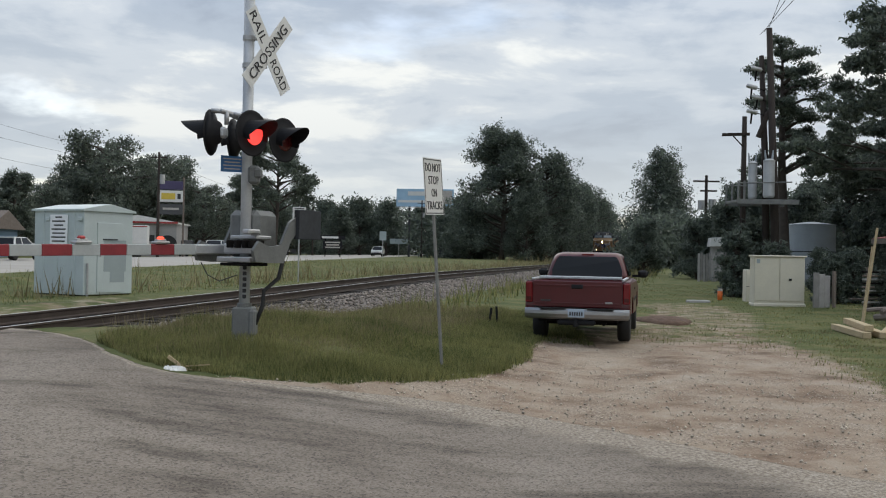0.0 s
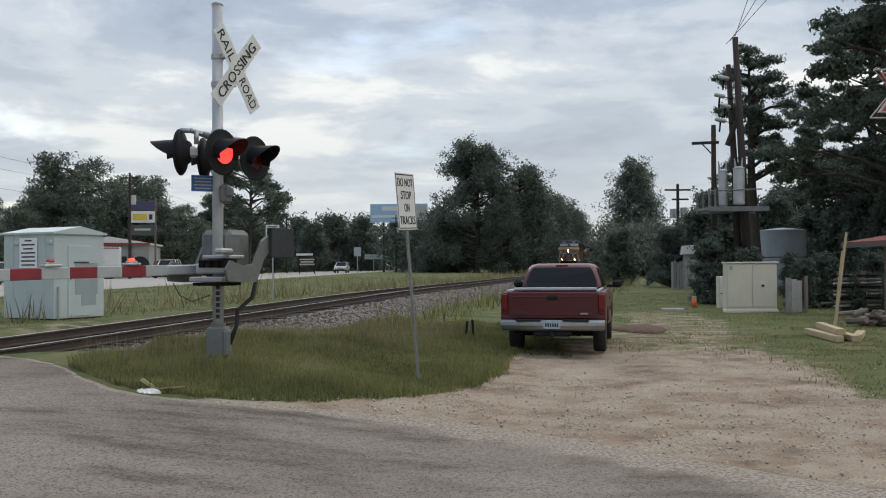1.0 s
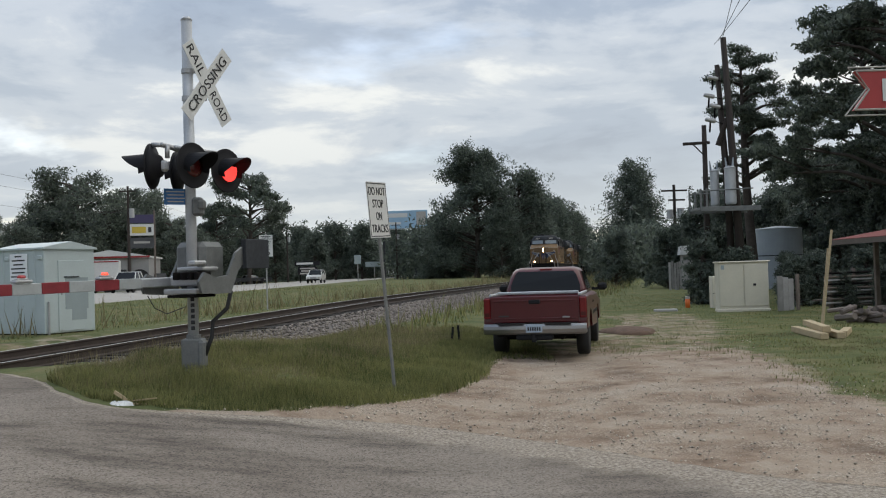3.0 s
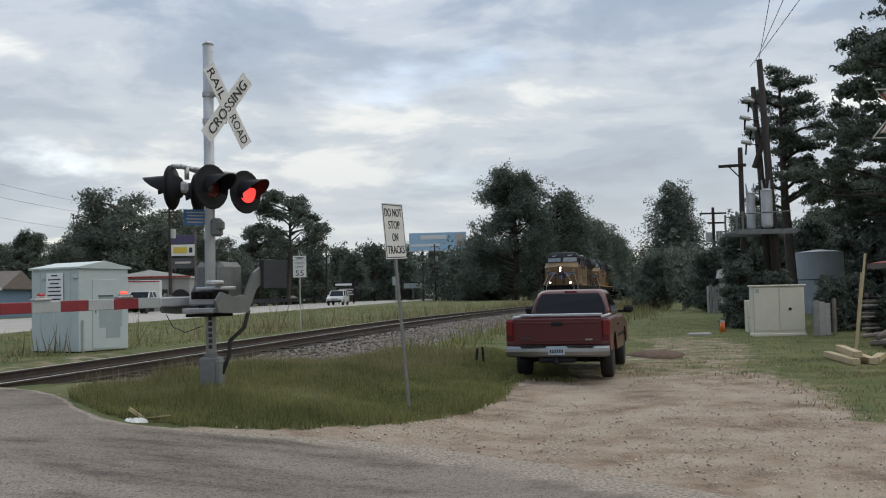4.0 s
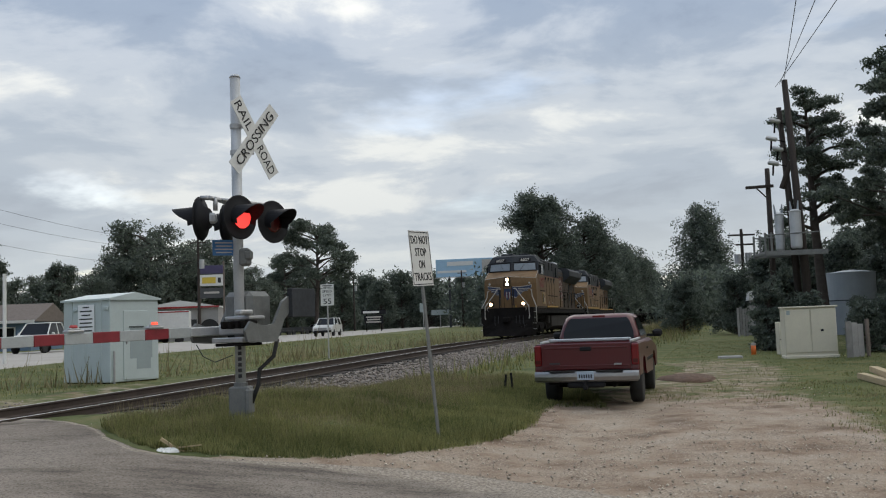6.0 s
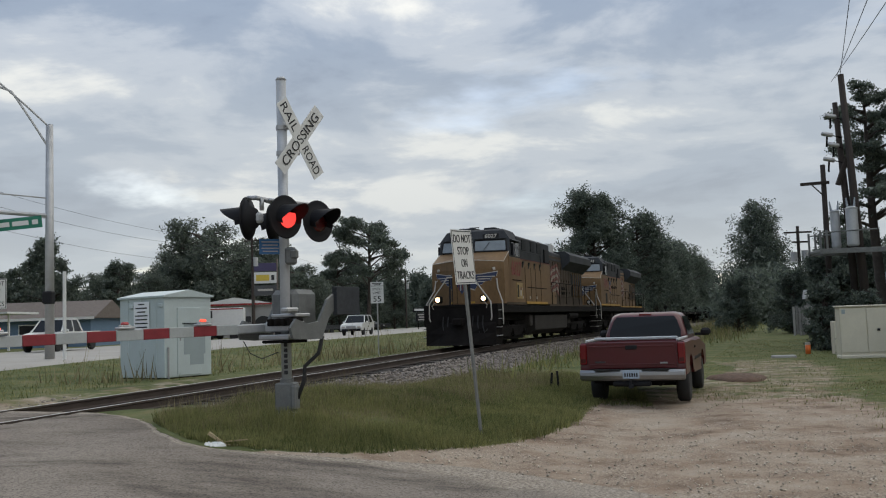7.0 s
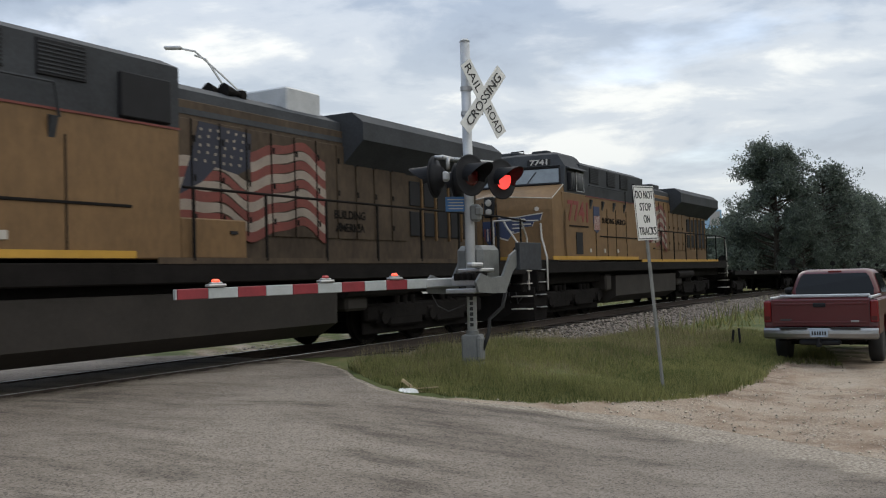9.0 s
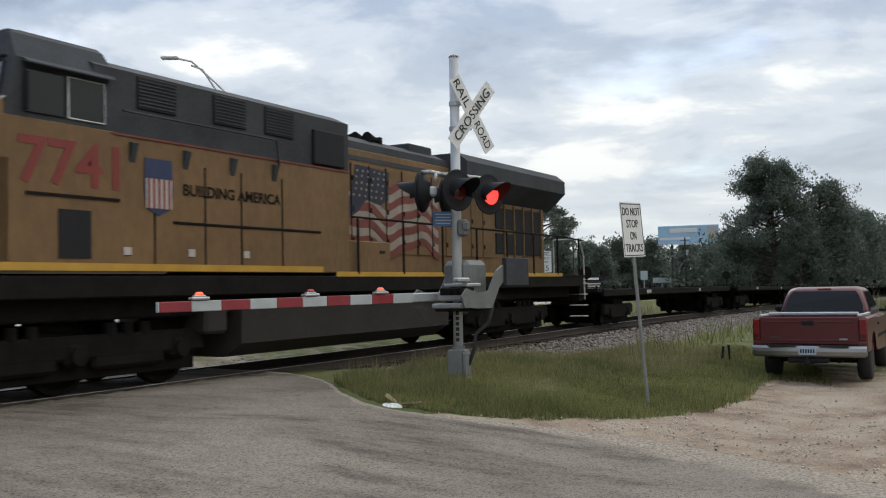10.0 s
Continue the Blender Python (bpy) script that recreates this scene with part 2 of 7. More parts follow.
BLUE_WALL = mat("blue_siding", (0.12, 0.19, 0.28), rough=0.7, var=0.1, stretch=(1, 1, 12))
SHINGLE = mat("brown_shingle_roof", (0.14, 0.115, 0.10), rough=0.9, var=0.25, scale=4)
GREY_WALL = mat("grey_metal_wall", (0.30, 0.29, 0.28), rough=0.6, var=0.1, scale=1)
BILL_BLUE = mat("pale_blue_poster", (0.30, 0.46, 0.60), rough=0.6, var=0.1, scale=0.6, bump=0)
PURPLE = mat("dark_violet_board", (0.05, 0.04, 0.10), rough=0.5, var=0.1, bump=0)
SIDE_YELLOW = mat("clean_hatch_yellow", (0.30, 0.21, 0.085), rough=0.6, var=0.15, scale=2, bump=0.03)
SIGN_YELLOW = mat("yellow_board", (0.55, 0.40, 0.05), rough=0.5, var=0.1, bump=0)
WIRE = mat("black_wire", (0.02, 0.02, 0.02), rough=0.6, var=0.1, bump=0)
TRASH = mat("white_plastic_bag", (0.72, 0.72, 0.70), rough=0.5, var=0.1, bump=0.2)
CAR_WHITE = mat("white_car_paint", (0.62, 0.62, 0.60), rough=0.3, var=0.05, coat=0.5, bump=0)
CAR_SILVER = mat("silver_car_paint", (0.36, 0.37, 0.38), rough=0.3, metal=0.4, var=0.05, coat=0.5, bump=0)
CAR_DARK = mat("dark_car_paint", (0.03, 0.032, 0.036), rough=0.3, var=0.1, coat=0.5, bump=0)
CAR_RED = mat("red_car_paint", (0.25, 0.015, 0.015), rough=0.3, var=0.1, coat=0.5, bump=0)
PLATE_BLUE = mat("pale_plate", (0.35, 0.42, 0.50), rough=0.5, var=0.1, bump=0)


def ground_mat():
    """Soil and grass roots, with tan dirt and pale gravel where cars drive."""
    m = bpy.data.materials.new("verge_ground")
    m.use_nodes = True
    nt = m.node_tree
    N, L = nt.nodes.new, nt.links.new
    bsdf = nt.nodes["Principled BSDF"]
    tc = N("ShaderNodeTexCoord")

    def noise_tex(scale, detail=5):
        n = N("ShaderNodeTexNoise")
        n.inputs["Scale"].default_value, n.inputs["Detail"].default_value, n.inputs["Roughness"].default_value = scale, detail, 0.62
        L(tc.outputs["Object"], n.inputs["Vector"])
        return n.outputs["Fac"]

    def ramp(fac, stops):
        r = N("ShaderNodeValToRGB")
        while len(r.color_ramp.elements) < len(stops):
            r.color_ramp.elements.new(0.5)
        for e, (p, c) in zip(r.color_ramp.elements, stops):
            e.position, e.color = p, (*c, 1)
        L(fac, r.inputs[0])
        return r.outputs[0]

    def mixed(fac, a, b):
        n = N("ShaderNodeMix")
        n.data_type = "RGBA"
        L(fac, n.inputs["Factor"])
        L(a, n.inputs["A"])
        L(b, n.inputs["B"])
        return n.outputs["Result"]

    def combine(op, a, b):
        n = N("ShaderNodeMath")
        n.operation = op
        for i, v in enumerate((a, b)):
            if isinstance(v, (int, float)):
                n.inputs[i].default_value = v
            else:
                L(v, n.inputs[i])
        return n.outputs[0]

    def cells(scale):
        n = N("ShaderNodeTexVoronoi")
        n.inputs["Scale"].default_value = scale
        L(tc.outputs["Object"], n.inputs["Vector"])
        return n.outputs["Color"]

    grass = ramp(noise_tex(0.8), [(0.3, (0.052, 0.070, 0.024)), (0.5, (0.100, 0.112, 0.040)), (0.7, (0.170, 0.145, 0.070))])
    dirt = ramp(noise_tex(0.9, 8), [(0.36, (0.115, 0.072, 0.048)), (0.45, (0.235, 0.165, 0.115)), (0.55, (0.325, 0.255, 0.19)), (0.7, (0.40, 0.345, 0.28))])
    grit = ramp(cells(58), [(0.15, (0.15, 0.115, 0.085)), (0.45, (0.29, 0.235, 0.18)), (0.72, (0.38, 0.315, 0.245)), (0.95, (0.54, 0.48, 0.40))])
    att = N("ShaderNodeAttribute")
    att.attribute_name = "bare"
    edge = combine("ADD", att.outputs["Fac"], combine("MULTIPLY", combine("SUBTRACT", noise_tex(1.7, 6), 0.5), 0.9))
    bare = ramp(edge, [(0.40, (0, 0, 0)), (0.60, (1, 1, 1))])
    stones = ramp(noise_tex(1.3, 4), [(0.42, (0.15, 0.15, 0.15)), (0.62, (0.70, 0.70, 0.70))])
    L(mixed(bare, grass, mixed(stones, dirt, grit)), bsdf.inputs["Base Color"])
    bsdf.inputs["Roughness"].default_value = 0.95
    bsdf.inputs["Specular IOR Level"].default_value = 0.2
    bp = N("ShaderNodeBump")
    bp.inputs["Strength"].default_value, bp.inputs["Distance"].default_value = 0.6, 0.03
    L(noise_tex(26, 4), bp.inputs["Height"])
    L(bp.outputs[0], bsdf.inputs["Normal"])
    return m


GROUND = ground_mat()


def asphalt_mat():
    """Worn asphalt with exposed stone, stains, and dust off the drive at its edge."""
    m = bpy.data.materials.new("worn_asphalt")
    m.use_nodes = True
    nt = m.node_tree
    N, L = nt.nodes.new, nt.links.new
    bsdf = nt.nodes["Principled BSDF"]
    tc = N("ShaderNodeTexCoord")

    def noise_tex(scale, detail=5, stretch=(1, 1, 1)):
        n, mp = N("ShaderNodeTexNoise"), N("ShaderNodeMapping")
        mp.inputs["Scale"].default_value = stretch
        L(tc.outputs["Object"], mp.inputs[0])
        n.inputs["Scale"].default_value, n.inputs["Detail"].default_value, n.inputs["Roughness"].default_value = scale, detail, 0.65
        L(mp.outputs[0], n.inputs["Vector"])
        return n.outputs["Fac"]

    def ramp(fac, stops):
        r = N("ShaderNodeValToRGB")
        while len(r.color_ramp.elements) < len(stops):
            r.color_ramp.elements.new(0.5)
        for e, (p, c) in zip(r.color_ramp.elements, stops):
            e.position, e.color = p, (*c, 1)
        L(fac, r.inputs[0])
        return r.outputs[0]

    def mixed(fac, a, b, how="MIX"):
        n = N("ShaderNodeMix")
        n.data_type, n.blend_type = "RGBA", how
        if isinstance(fac, float):
            n.inputs["Factor"].default_value = fac
        else:
            L(fac, n.inputs["Factor"])
        L(a, n.inputs["A"])
        L(b, n.inputs["B"])
        return n.outputs["Result"]

    base = ramp(noise_tex(0.35, 6), [(0.34, (0.195, 0.163, 0.135)), (0.5, (0.26, 0.222, 0.185)), (0.66, (0.31, 0.268, 0.225))])
    vor = N("ShaderNodeTexVoronoi")
    vor.inputs["Scale"].default_value = 60
    L(tc.outputs["Object"], vor.inputs["Vector"])
    stone = ramp(vor.outputs["Color"], [(0.12, (0.30, 0.29, 0.28)), (0.40, (0.74, 0.73, 0.71)), (0.70, (0.92, 0.91, 0.90)), (0.95, (1.0, 1.0, 1.0))])
    stain = ramp(noise_tex(1.1, 9, (0.5, 1.5, 1)), [(0.36, (0.50, 0.49, 0.48)), (0.46, (0.84, 0.83, 0.82)), (0.54, (1, 1, 1))])
    col = mixed(1.0, mixed(0.85, base, stone, "MULTIPLY"), stain, "MULTIPLY")
    dust = ramp(noise_tex(30, 4), [(0.36, (0.15, 0.12, 0.095)), (0.5, (0.28, 0.235, 0.185)), (0.66, (0.42, 0.375, 0.315))])
    att = N("ShaderNodeAttribute")
    att.attribute_name = "dust"
    add, sc = N("ShaderNodeMath"), N("ShaderNodeMath")
    sc.operation, add.operation = "MULTIPLY_ADD", "ADD"
    L(noise_tex(1.4, 6), sc.inputs[0])
    sc.inputs[1].default_value, sc.inputs[2].default_value = 0.9, -0.45
    L(att.outputs["Fac"], add.inputs[0])
    L(sc.outputs[0], add.inputs[1])
    L(mixed(ramp(add.outputs[0], [(0.38, (0, 0, 0)), (0.62, (1, 1, 1))]), col, dust), bsdf.inputs["Base Color"])
    bsdf.inputs["Roughness"].default_value = 0.93
    bsdf.inputs["Specular IOR Level"].default_value = 0.25
    bp = N("ShaderNodeBump")
    bp.inputs["Strength"].default_value, bp.inputs["Distance"].default_value = 0.7, 0.012
    L(noise_tex(60, 3), bp.inputs["Height"])
    L(bp.outputs[0], bsdf.inputs["Normal"])
    return m


ASPHALT = asphalt_mat()


# ---- mesh tools ----
class Shape:
    """Gathers vertices and faces of one mesh."""

    def __init__(self):
        self.v, self.f = [], []

    def add(self, verts, faces, m=None):
        n = len(self.v)
        self.v += [tuple(m @ Vector(p)) if m is not None else tuple(p) for p in verts]
        self.f += [tuple(i + n for i in f) for f in faces]
        return self

    def box(self, c, s, m=None, bevel=0.0):
        """A box at centre c with sides s, its edges cut by bevel."""
        hx, hy, hz = (a / 2 for a in s)
        b = min(bevel, hx * 0.9, hy * 0.9, hz * 0.9)
        if b <= 0:
            vs = [(c[0] + hx * i, c[1] + hy * j, c[2] + hz * k) for i in (-1, 1) for j in (-1, 1) for k in (-1, 1)]
            fs = [(0, 1, 3, 2), (4, 6, 7, 5), (0, 4, 5, 1), (2, 3, 7, 6), (0, 2, 6, 4), (1, 5, 7, 3)]
            return self.add(vs, fs, m)
        vs, ix = [], {}
        for i in (-1, 1):
            for j in (-1, 1):
                for k in (-1, 1):
                    for ax in range(3):
                        d = [hx - b, hy - b, hz - b]
                        d[ax] += b
                        ix[i, j, k, ax] = len(vs)
                        vs.append((c[0] + d[0] * i, c[1] + d[1] * j, c[2] + d[2] * k))
        fs = []
        q = ((-1, -1), (-1, 1), (1, 1), (1, -1))
        for s0 in (-1, 1):
            fs.append([ix[s0, a, e, 0] for a, e in q])
            fs.append([ix[a, s0, e, 1] for a, e in q])
            fs.append([ix[a, e, s0, 2] for a, e in q])
        for a in (-1, 1):
            for e in (-1, 1):
                fs.append([ix[-1, a, e, 1], ix[1, a, e, 1], ix[1, a, e, 2], ix[-1, a, e, 2]])
                fs.append([ix[a, -1, e, 0], ix[a, 1, e, 0], ix[a, 1, e, 2], ix[a, -1, e, 2]])
                fs.append([ix[a, e, -1, 0], ix[a, e, 1, 0], ix[a, e, 1, 1], ix[a, e, -1, 1]])
                for k in (-1, 1):
                    fs.append([ix[a, e, k, 0], ix[a, e, k, 1], ix[a, e, k, 2]])
        return self.add(vs, fs, m)

    def tube(self, points, radii, n=10, caps=True):
        """A round bar through points; radii: one, or one a point."""
        pts = [Vector(p) for p in points]
        if isinstance(radii, (int, float)):
            radii = [radii] * len(pts)
        vs, fs = [], []
        side = None
        for i, p in enumerate(pts):
            d = (pts[min(i + 1, len(pts) - 1)] - pts[max(i - 1, 0)]).normalized()
            if side is None:
                side = d.orthogonal().normalized()
            else:
                side = (side - d * side.dot(d)).normalized()
            up = d.cross(side)
            for k in range(n):
                a = 2 * math.pi * k / n
                vs.append(p + radii[i] * (math.cos(a) * side + math.sin(a) * up))
        for i in range(len(pts) - 1):
            for k in range(n):
                fs.append((i * n + k, i * n + (k + 1) % n, (i + 1) * n + (k + 1) % n, (i + 1) * n + k))
        if caps:
            fs.append(tuple(range(n - 1, -1, -1)))
            fs.append(tuple((len(pts) - 1) * n + k for k in range(n)))
        return self.add(vs, fs)

    def prism(self, poly, y0, y1, plane="xz", m=None):
        """A polygon pushed out along the axis that its plane leaves."""
        def place(a, b, c):
            return {"xz": (a, c, b), "yz": (c, a, b), "xy": (a, b, c)}[plane]
        n = len(poly)
        vs = [place(a, b, y0) for a, b in poly] + [place(a, b, y1) for a, b in poly]
        fs = [tuple(range(n)), tuple(range(2 * n - 1, n - 1, -1))]
        fs += [(i, (i + 1) % n, n + (i + 1) % n, n + i) for i in range(n)]
        return self.add(vs, fs, m)

    def loft(self, rings, caps=True):
        n = len(rings[0])
        vs = [p for r in rings for p in r]
        fs = [(i * n + k, i * n + (k + 1) % n, (i + 1) * n + (k + 1) % n, (i + 1) * n + k) for i in range(len(rings) - 1) for k in range(n)]
        if caps:
            fs += [tuple(range(n - 1, -1, -1)), tuple((len(rings) - 1) * n + k for k in range(n))]
        return self.add(vs, fs)

    def mesh(self, name, material, shade=False):
        me = bpy.data.meshes.new(name)
        me.from_pydata([tuple(p) for p in self.v], [], self.f)
        bm = bmesh.new()
        bm.from_mesh(me)
        bmesh.ops.recalc_face_normals(bm, faces=bm.faces)
        bm.to_mesh(me)
        bm.free()
        me.materials.append(material)
        if shade:
            me.polygons.foreach_set("use_smooth", [True] * len(me.polygons))
        return me


def part(name, shape, material, parent=None, label="", at=None, shade=False):
    """One mesh object under its thing."""
    me = shape if isinstance(shape, bpy.types.Mesh) else shape.mesh(name, material, shade)
    ob = new(name, me)
    ob.parent = parent
    if at is not None:
        ob.matrix_basis = at
    return tagged(ob, label)


def thing(name, at, label, category, group="", kind=""):
    ob = new(name)
    ob.empty_display_size = 0.2
    ob.matrix_basis = at
    return tagged(ob, label, category, group, kind)


def raw_mesh(name, verts, faces, material, shade=False):
    """A mesh from arrays: verts n x 3, faces m x 3 or m x 4."""
    me = bpy.data.meshes.new(name)
    verts, faces = np.asarray(verts, np.float32), np.asarray(faces, np.int32)
    k = faces.shape[1]
    me.vertices.add(len(verts))
    me.vertices.foreach_set("co", verts.ravel())
    me.loops.add(faces.size)
    me.loops.foreach_set("vertex_index", faces.ravel())
    me.polygons.add(len(faces))
    me.polygons.foreach_set("loop_start", np.arange(0, faces.size, k, dtype=np.int32))
    me.update(calc_edges=True)
    me.materials.append(material)
    if shade:
        me.polygons.foreach_set("use_smooth", [True] * len(me.polygons))
    return me


def lettering(name, text, height, material, parent, at, width=None, bold=0.0):
    """Raised letters, centred, read along +x of the pose with +y up."""
    cu = bpy.data.curves.new(name, "FONT")
    cu.body, cu.size, cu.extrude, cu.offset = text, height * 1.38, 0.0025, bold
    cu.align_x, cu.align_y = "CENTER", "CENTER"
    cu.resolution_u = 3
    ob = bpy.data.objects.new(name, cu)
    me = bpy.data.meshes.new_from_object(ob)
    bpy.data.objects.remove(ob)
    co = np.zeros(len(me.vertices) * 3, np.float32)
    me.vertices.foreach_get("co", co)
    co = co.reshape(-1, 3)
    co[:, :2] -= (co[:, :2].max(0) + co[:, :2].min(0)) / 2
    if width:
        co[:, 0] *= width / (co[:, 0].max() - co[:, 0].min())
    me.vertices.foreach_set("co", co.ravel())
    me.materials.clear()
    me.materials.append(material)
    return part(name, me, material, parent, at=at)


def facing(x, y, z, nx, ny):
    """A pose whose +z looks along (nx, ny) and whose +y is up."""
    n = Vector((nx, ny, 0)).normalized()
    up = Vector((0, 0, 1))
    r = up.cross(n)
    return Matrix(((r.x, up.x, n.x, x), (r.y, up.y, n.y, y), (r.z, up.z, n.z, z), (0, 0, 0, 1)))


# ---- the ground, the roads and the track ----
ROAD_EDGE = [(60, -7), (30, 1.0), (16, 4.6), (9, 6.3), (5.5, 7.3), (3.6, 8.1), (2.9, 8.95), (1.9, 10.1), (1.1, 10.9), (0.2, 11.35), (-0.6, 11.3), (-1.3, 11.15), (-2.56, 11.0), (-3.4, 11.4),
             (-4.1, 12.4), (-4.8, 13.6), (-5.6, 14.5), (-6.7, 15.0), (-8.0, 15.4), (-10.5, 16.2), (-14, 17.2), (-18, 18.2)]
ROAD_BACK = [(60, -30), (30, -24), (16, -18), (9, -14), (5.5, -12), (3.6, -10), (2.9, -9), (1.9, -8), (1.1, -7), (0.2, -6), (-0.6, -5), (-1.3, -4), (-2.56, -2), (-3.4, -1),
             (-4.1, 0), (-4.8, 1), (-5.6, 2), (-6.7, 3), (-8.0, 3.6), (-10.5, 4.4), (-14, 5.2), (-18, 6.0)]


def resample(pts, step, rough=0.0, rng=None):
    p = np.array(pts, float)
    for _ in range(2):
        q = np.empty((2 * len(p) - 2, 2))
        q[0::2], q[1::2] = 0.75 * p[:-1] + 0.25 * p[1:], 0.25 * p[:-1] + 0.75 * p[1:]
        p = np.vstack([p[:1], q, p[-1:]])
    d = np.r_[0, np.cumsum(np.hypot(*np.diff(p, axis=0).T))]
    s = np.linspace(0, d[-1], int(d[-1] / step))
    out = np.c_[np.interp(s, d, p[:, 0]), np.interp(s, d, p[:, 1])]
    if rng is not None:
        k = rng.normal(0, rough, (len(out), 2))
        k = (k + np.roll(k, 1, 0) + np.roll(k, 2, 0)) / 2
        out += k
    return out


LEFT_Y, LEFT_X = (10.5, 11.4, 12.0, 12.7, 13.7, 15.5, 17.75, 20, 22, 25, 28, 31), (-4.0, -1.3, -0.6, 0.2, 0.75, 1.3, 1.55, 1.9, 2.5, 4.4, 5.6, 6.6)
RIGHT_Y, RIGHT_X = (8.0, 10, 12, 13, 15, 18, 22, 26, 30, 33), (9.5, 7.6, 6.6, 6.5, 6.8, 7.4, 8.2, 9.6, 10.6, 10.8)


def bare(x, y):
    """1 on the gravel drive and the dirt, 0 on grass."""
    lx, rx = np.interp(y, LEFT_Y, LEFT_X), np.interp(y, RIGHT_Y, RIGHT_X)
    drive = smooth((x - lx + 0.25) / 0.6) * smooth((rx - x + 0.9) / 2.6) * smooth((41 - y) / 7)
    drive = drive * (1.0 - 0.50 * smooth((y - 16.5) / 5))
    drive = np.where((y < 11.0) & (x > -1), np.maximum(drive, smooth((9 - x) / 3)), drive)
    u = off_track(x, y)
    stones = smooth((u + 4.6) / 0.9) * smooth((-u - 1.0) / 0.5) * 0.5 * smooth((40 - y) / 20)
    shoulder = smooth((u - 1.0) / 0.4) * smooth((3.4 - u) / 1.0) * (0.25 + 0.55 * smooth((y - 22) / 6))
    return np.clip(np.maximum(np.maximum(drive, stones), shoulder), 0, 1)


def build_ground():
    xs = np.unique(np.round(np.r_[np.arange(-9, 13, 0.2), np.arange(-40, 41, 1.0), np.arange(-160, 161, 10.0), np.linspace(-1500, 1500, 31)], 3))
    ys = np.unique(np.round(np.r_[np.arange(4, 25, 0.2), np.arange(-20, 71, 1.0), np.arange(-100, 301, 10.0), np.linspace(-1200, 2400, 37)], 3))
    X, Y = np.meshgrid(xs, ys)
    rng = np.random.default_rng(3)
    Z = ground_z(X, Y)
    fine = (np.abs(X - 2) < 11) & (np.abs(Y - 14.5) < 10.5)
    Z = Z + rng.normal(0, 0.010, X.shape) * fine
    nx, ny = len(xs), len(ys)
    i = np.arange(nx * ny).reshape(ny, nx)
    faces = np.stack([i[:-1, :-1], i[:-1, 1:], i[1:, 1:], i[1:, :-1]], -1).reshape(-1, 4)
    me = raw_mesh("ground", np.stack([X, Y, Z], -1).reshape(-1, 3), faces, GROUND, True)
    me.attributes.new("bare", "FLOAT", "POINT").data.foreach_set("value", bare(X, Y).ravel().astype(np.float32))
    tagged(new("ground", me), "rough grass verge with a tan dirt and gravel drive", "ground", kind="structure")

    rng = np.random.default_rng(5)
    edge, back = resample(ROAD_EDGE, 0.12, 0.012, rng), resample(ROAD_BACK, 0.12)
    t = np.linspace(0, 1, len(edge))
    back = np.c_[np.interp(t, np.linspace(0, 1, len(back)), back[:, 0]), np.interp(t, np.linspace(0, 1, len(back)), back[:, 1])]
    k = np.r_[0, 0.008, np.linspace(0.02, 1, 60) ** 1.5]
    P = edge[:, None, :] * (1 - k[None, :, None]) + back[:, None, :] * k[None, :, None]
    lift = np.interp(k, (0, 0.008, 0.03), (-0.012, 0.012, 0.03))[None, :]
    u = np.abs(off_track(P[..., 0], P[..., 1]))
    z = ground_z(P[..., 0], P[..., 1])
    z = z + (rail_z(P[..., 1]) - 0.035 - z) * (1 - smooth((u - 1.5) / 2.2)) * (k[None, :] > 0) + lift
    z = np.where((u < 1.45) & (k[None, :] > 0), rail_z(P[..., 1]) - 0.02, z)
    V = np.concatenate([P, z[..., None]], -1)
    n, m = V.shape[:2]
    i = np.arange(n * m).reshape(n, m)
    faces = np.stack([i[:-1, :-1], i[:-1, 1:], i[1:, 1:], i[1:, :-1]], -1).reshape(-1, 4)
    uc = off_track(P[..., 0], P[..., 1]).reshape(-1)
    mid = uc[faces].mean(1)
    keep = ~((np.abs(np.abs(mid) - 0.78) < 0.10))
    me = raw_mesh("road", V.reshape(-1, 3), faces[keep], ASPHALT, True)
    reach = np.hypot(*(P - edge[:, None, :]).transpose(2, 0, 1))
    wide = 0.5 + 1.7 * smooth((edge[:, 0] + 2.5) / 4.0)[:, None]
    dust = 1 - smooth(reach / wide)
    me.attributes.new("dust", "FLOAT", "POINT").data.foreach_set("value", dust.ravel().astype(np.float32))
    tagged(new("road", me), "worn patched asphalt road that climbs to the crossing", "road", kind="structure")

    ys = np.r_[np.arange(-120, 400, 4.0), np.arange(400, 1500, 50.0)]
    V, F = [], []
    for y in ys:
        c = -21.4 + 0.04 * (y - 50)
        for w, z in ((-10.4, 0.68), (-10.0, 0.80), (5.8, 0.80), (6.2, 0.68)):
            V.append((c + w, y, z))
    for a in range(len(ys) - 1):
        F += [(4 * a + b, 4 * a + b + 1, 4 * a + b + 5, 4 * a + b + 4) for b in range(3)]
    tagged(new("highway", raw_mesh("highway", V, F, HIGHWAY)), "pale concrete highway along the railway", "road", kind="structure")


build_ground()
TRACK = pose(-10.74, 0, 0, 0, 0, HEADING)


def on_track(u, s):
    """World x, y of a place u beside the centre line and s along it."""
    return -10.74 + u * COS + s * SLOPE * COS, s * COS - u * SLOPE * COS


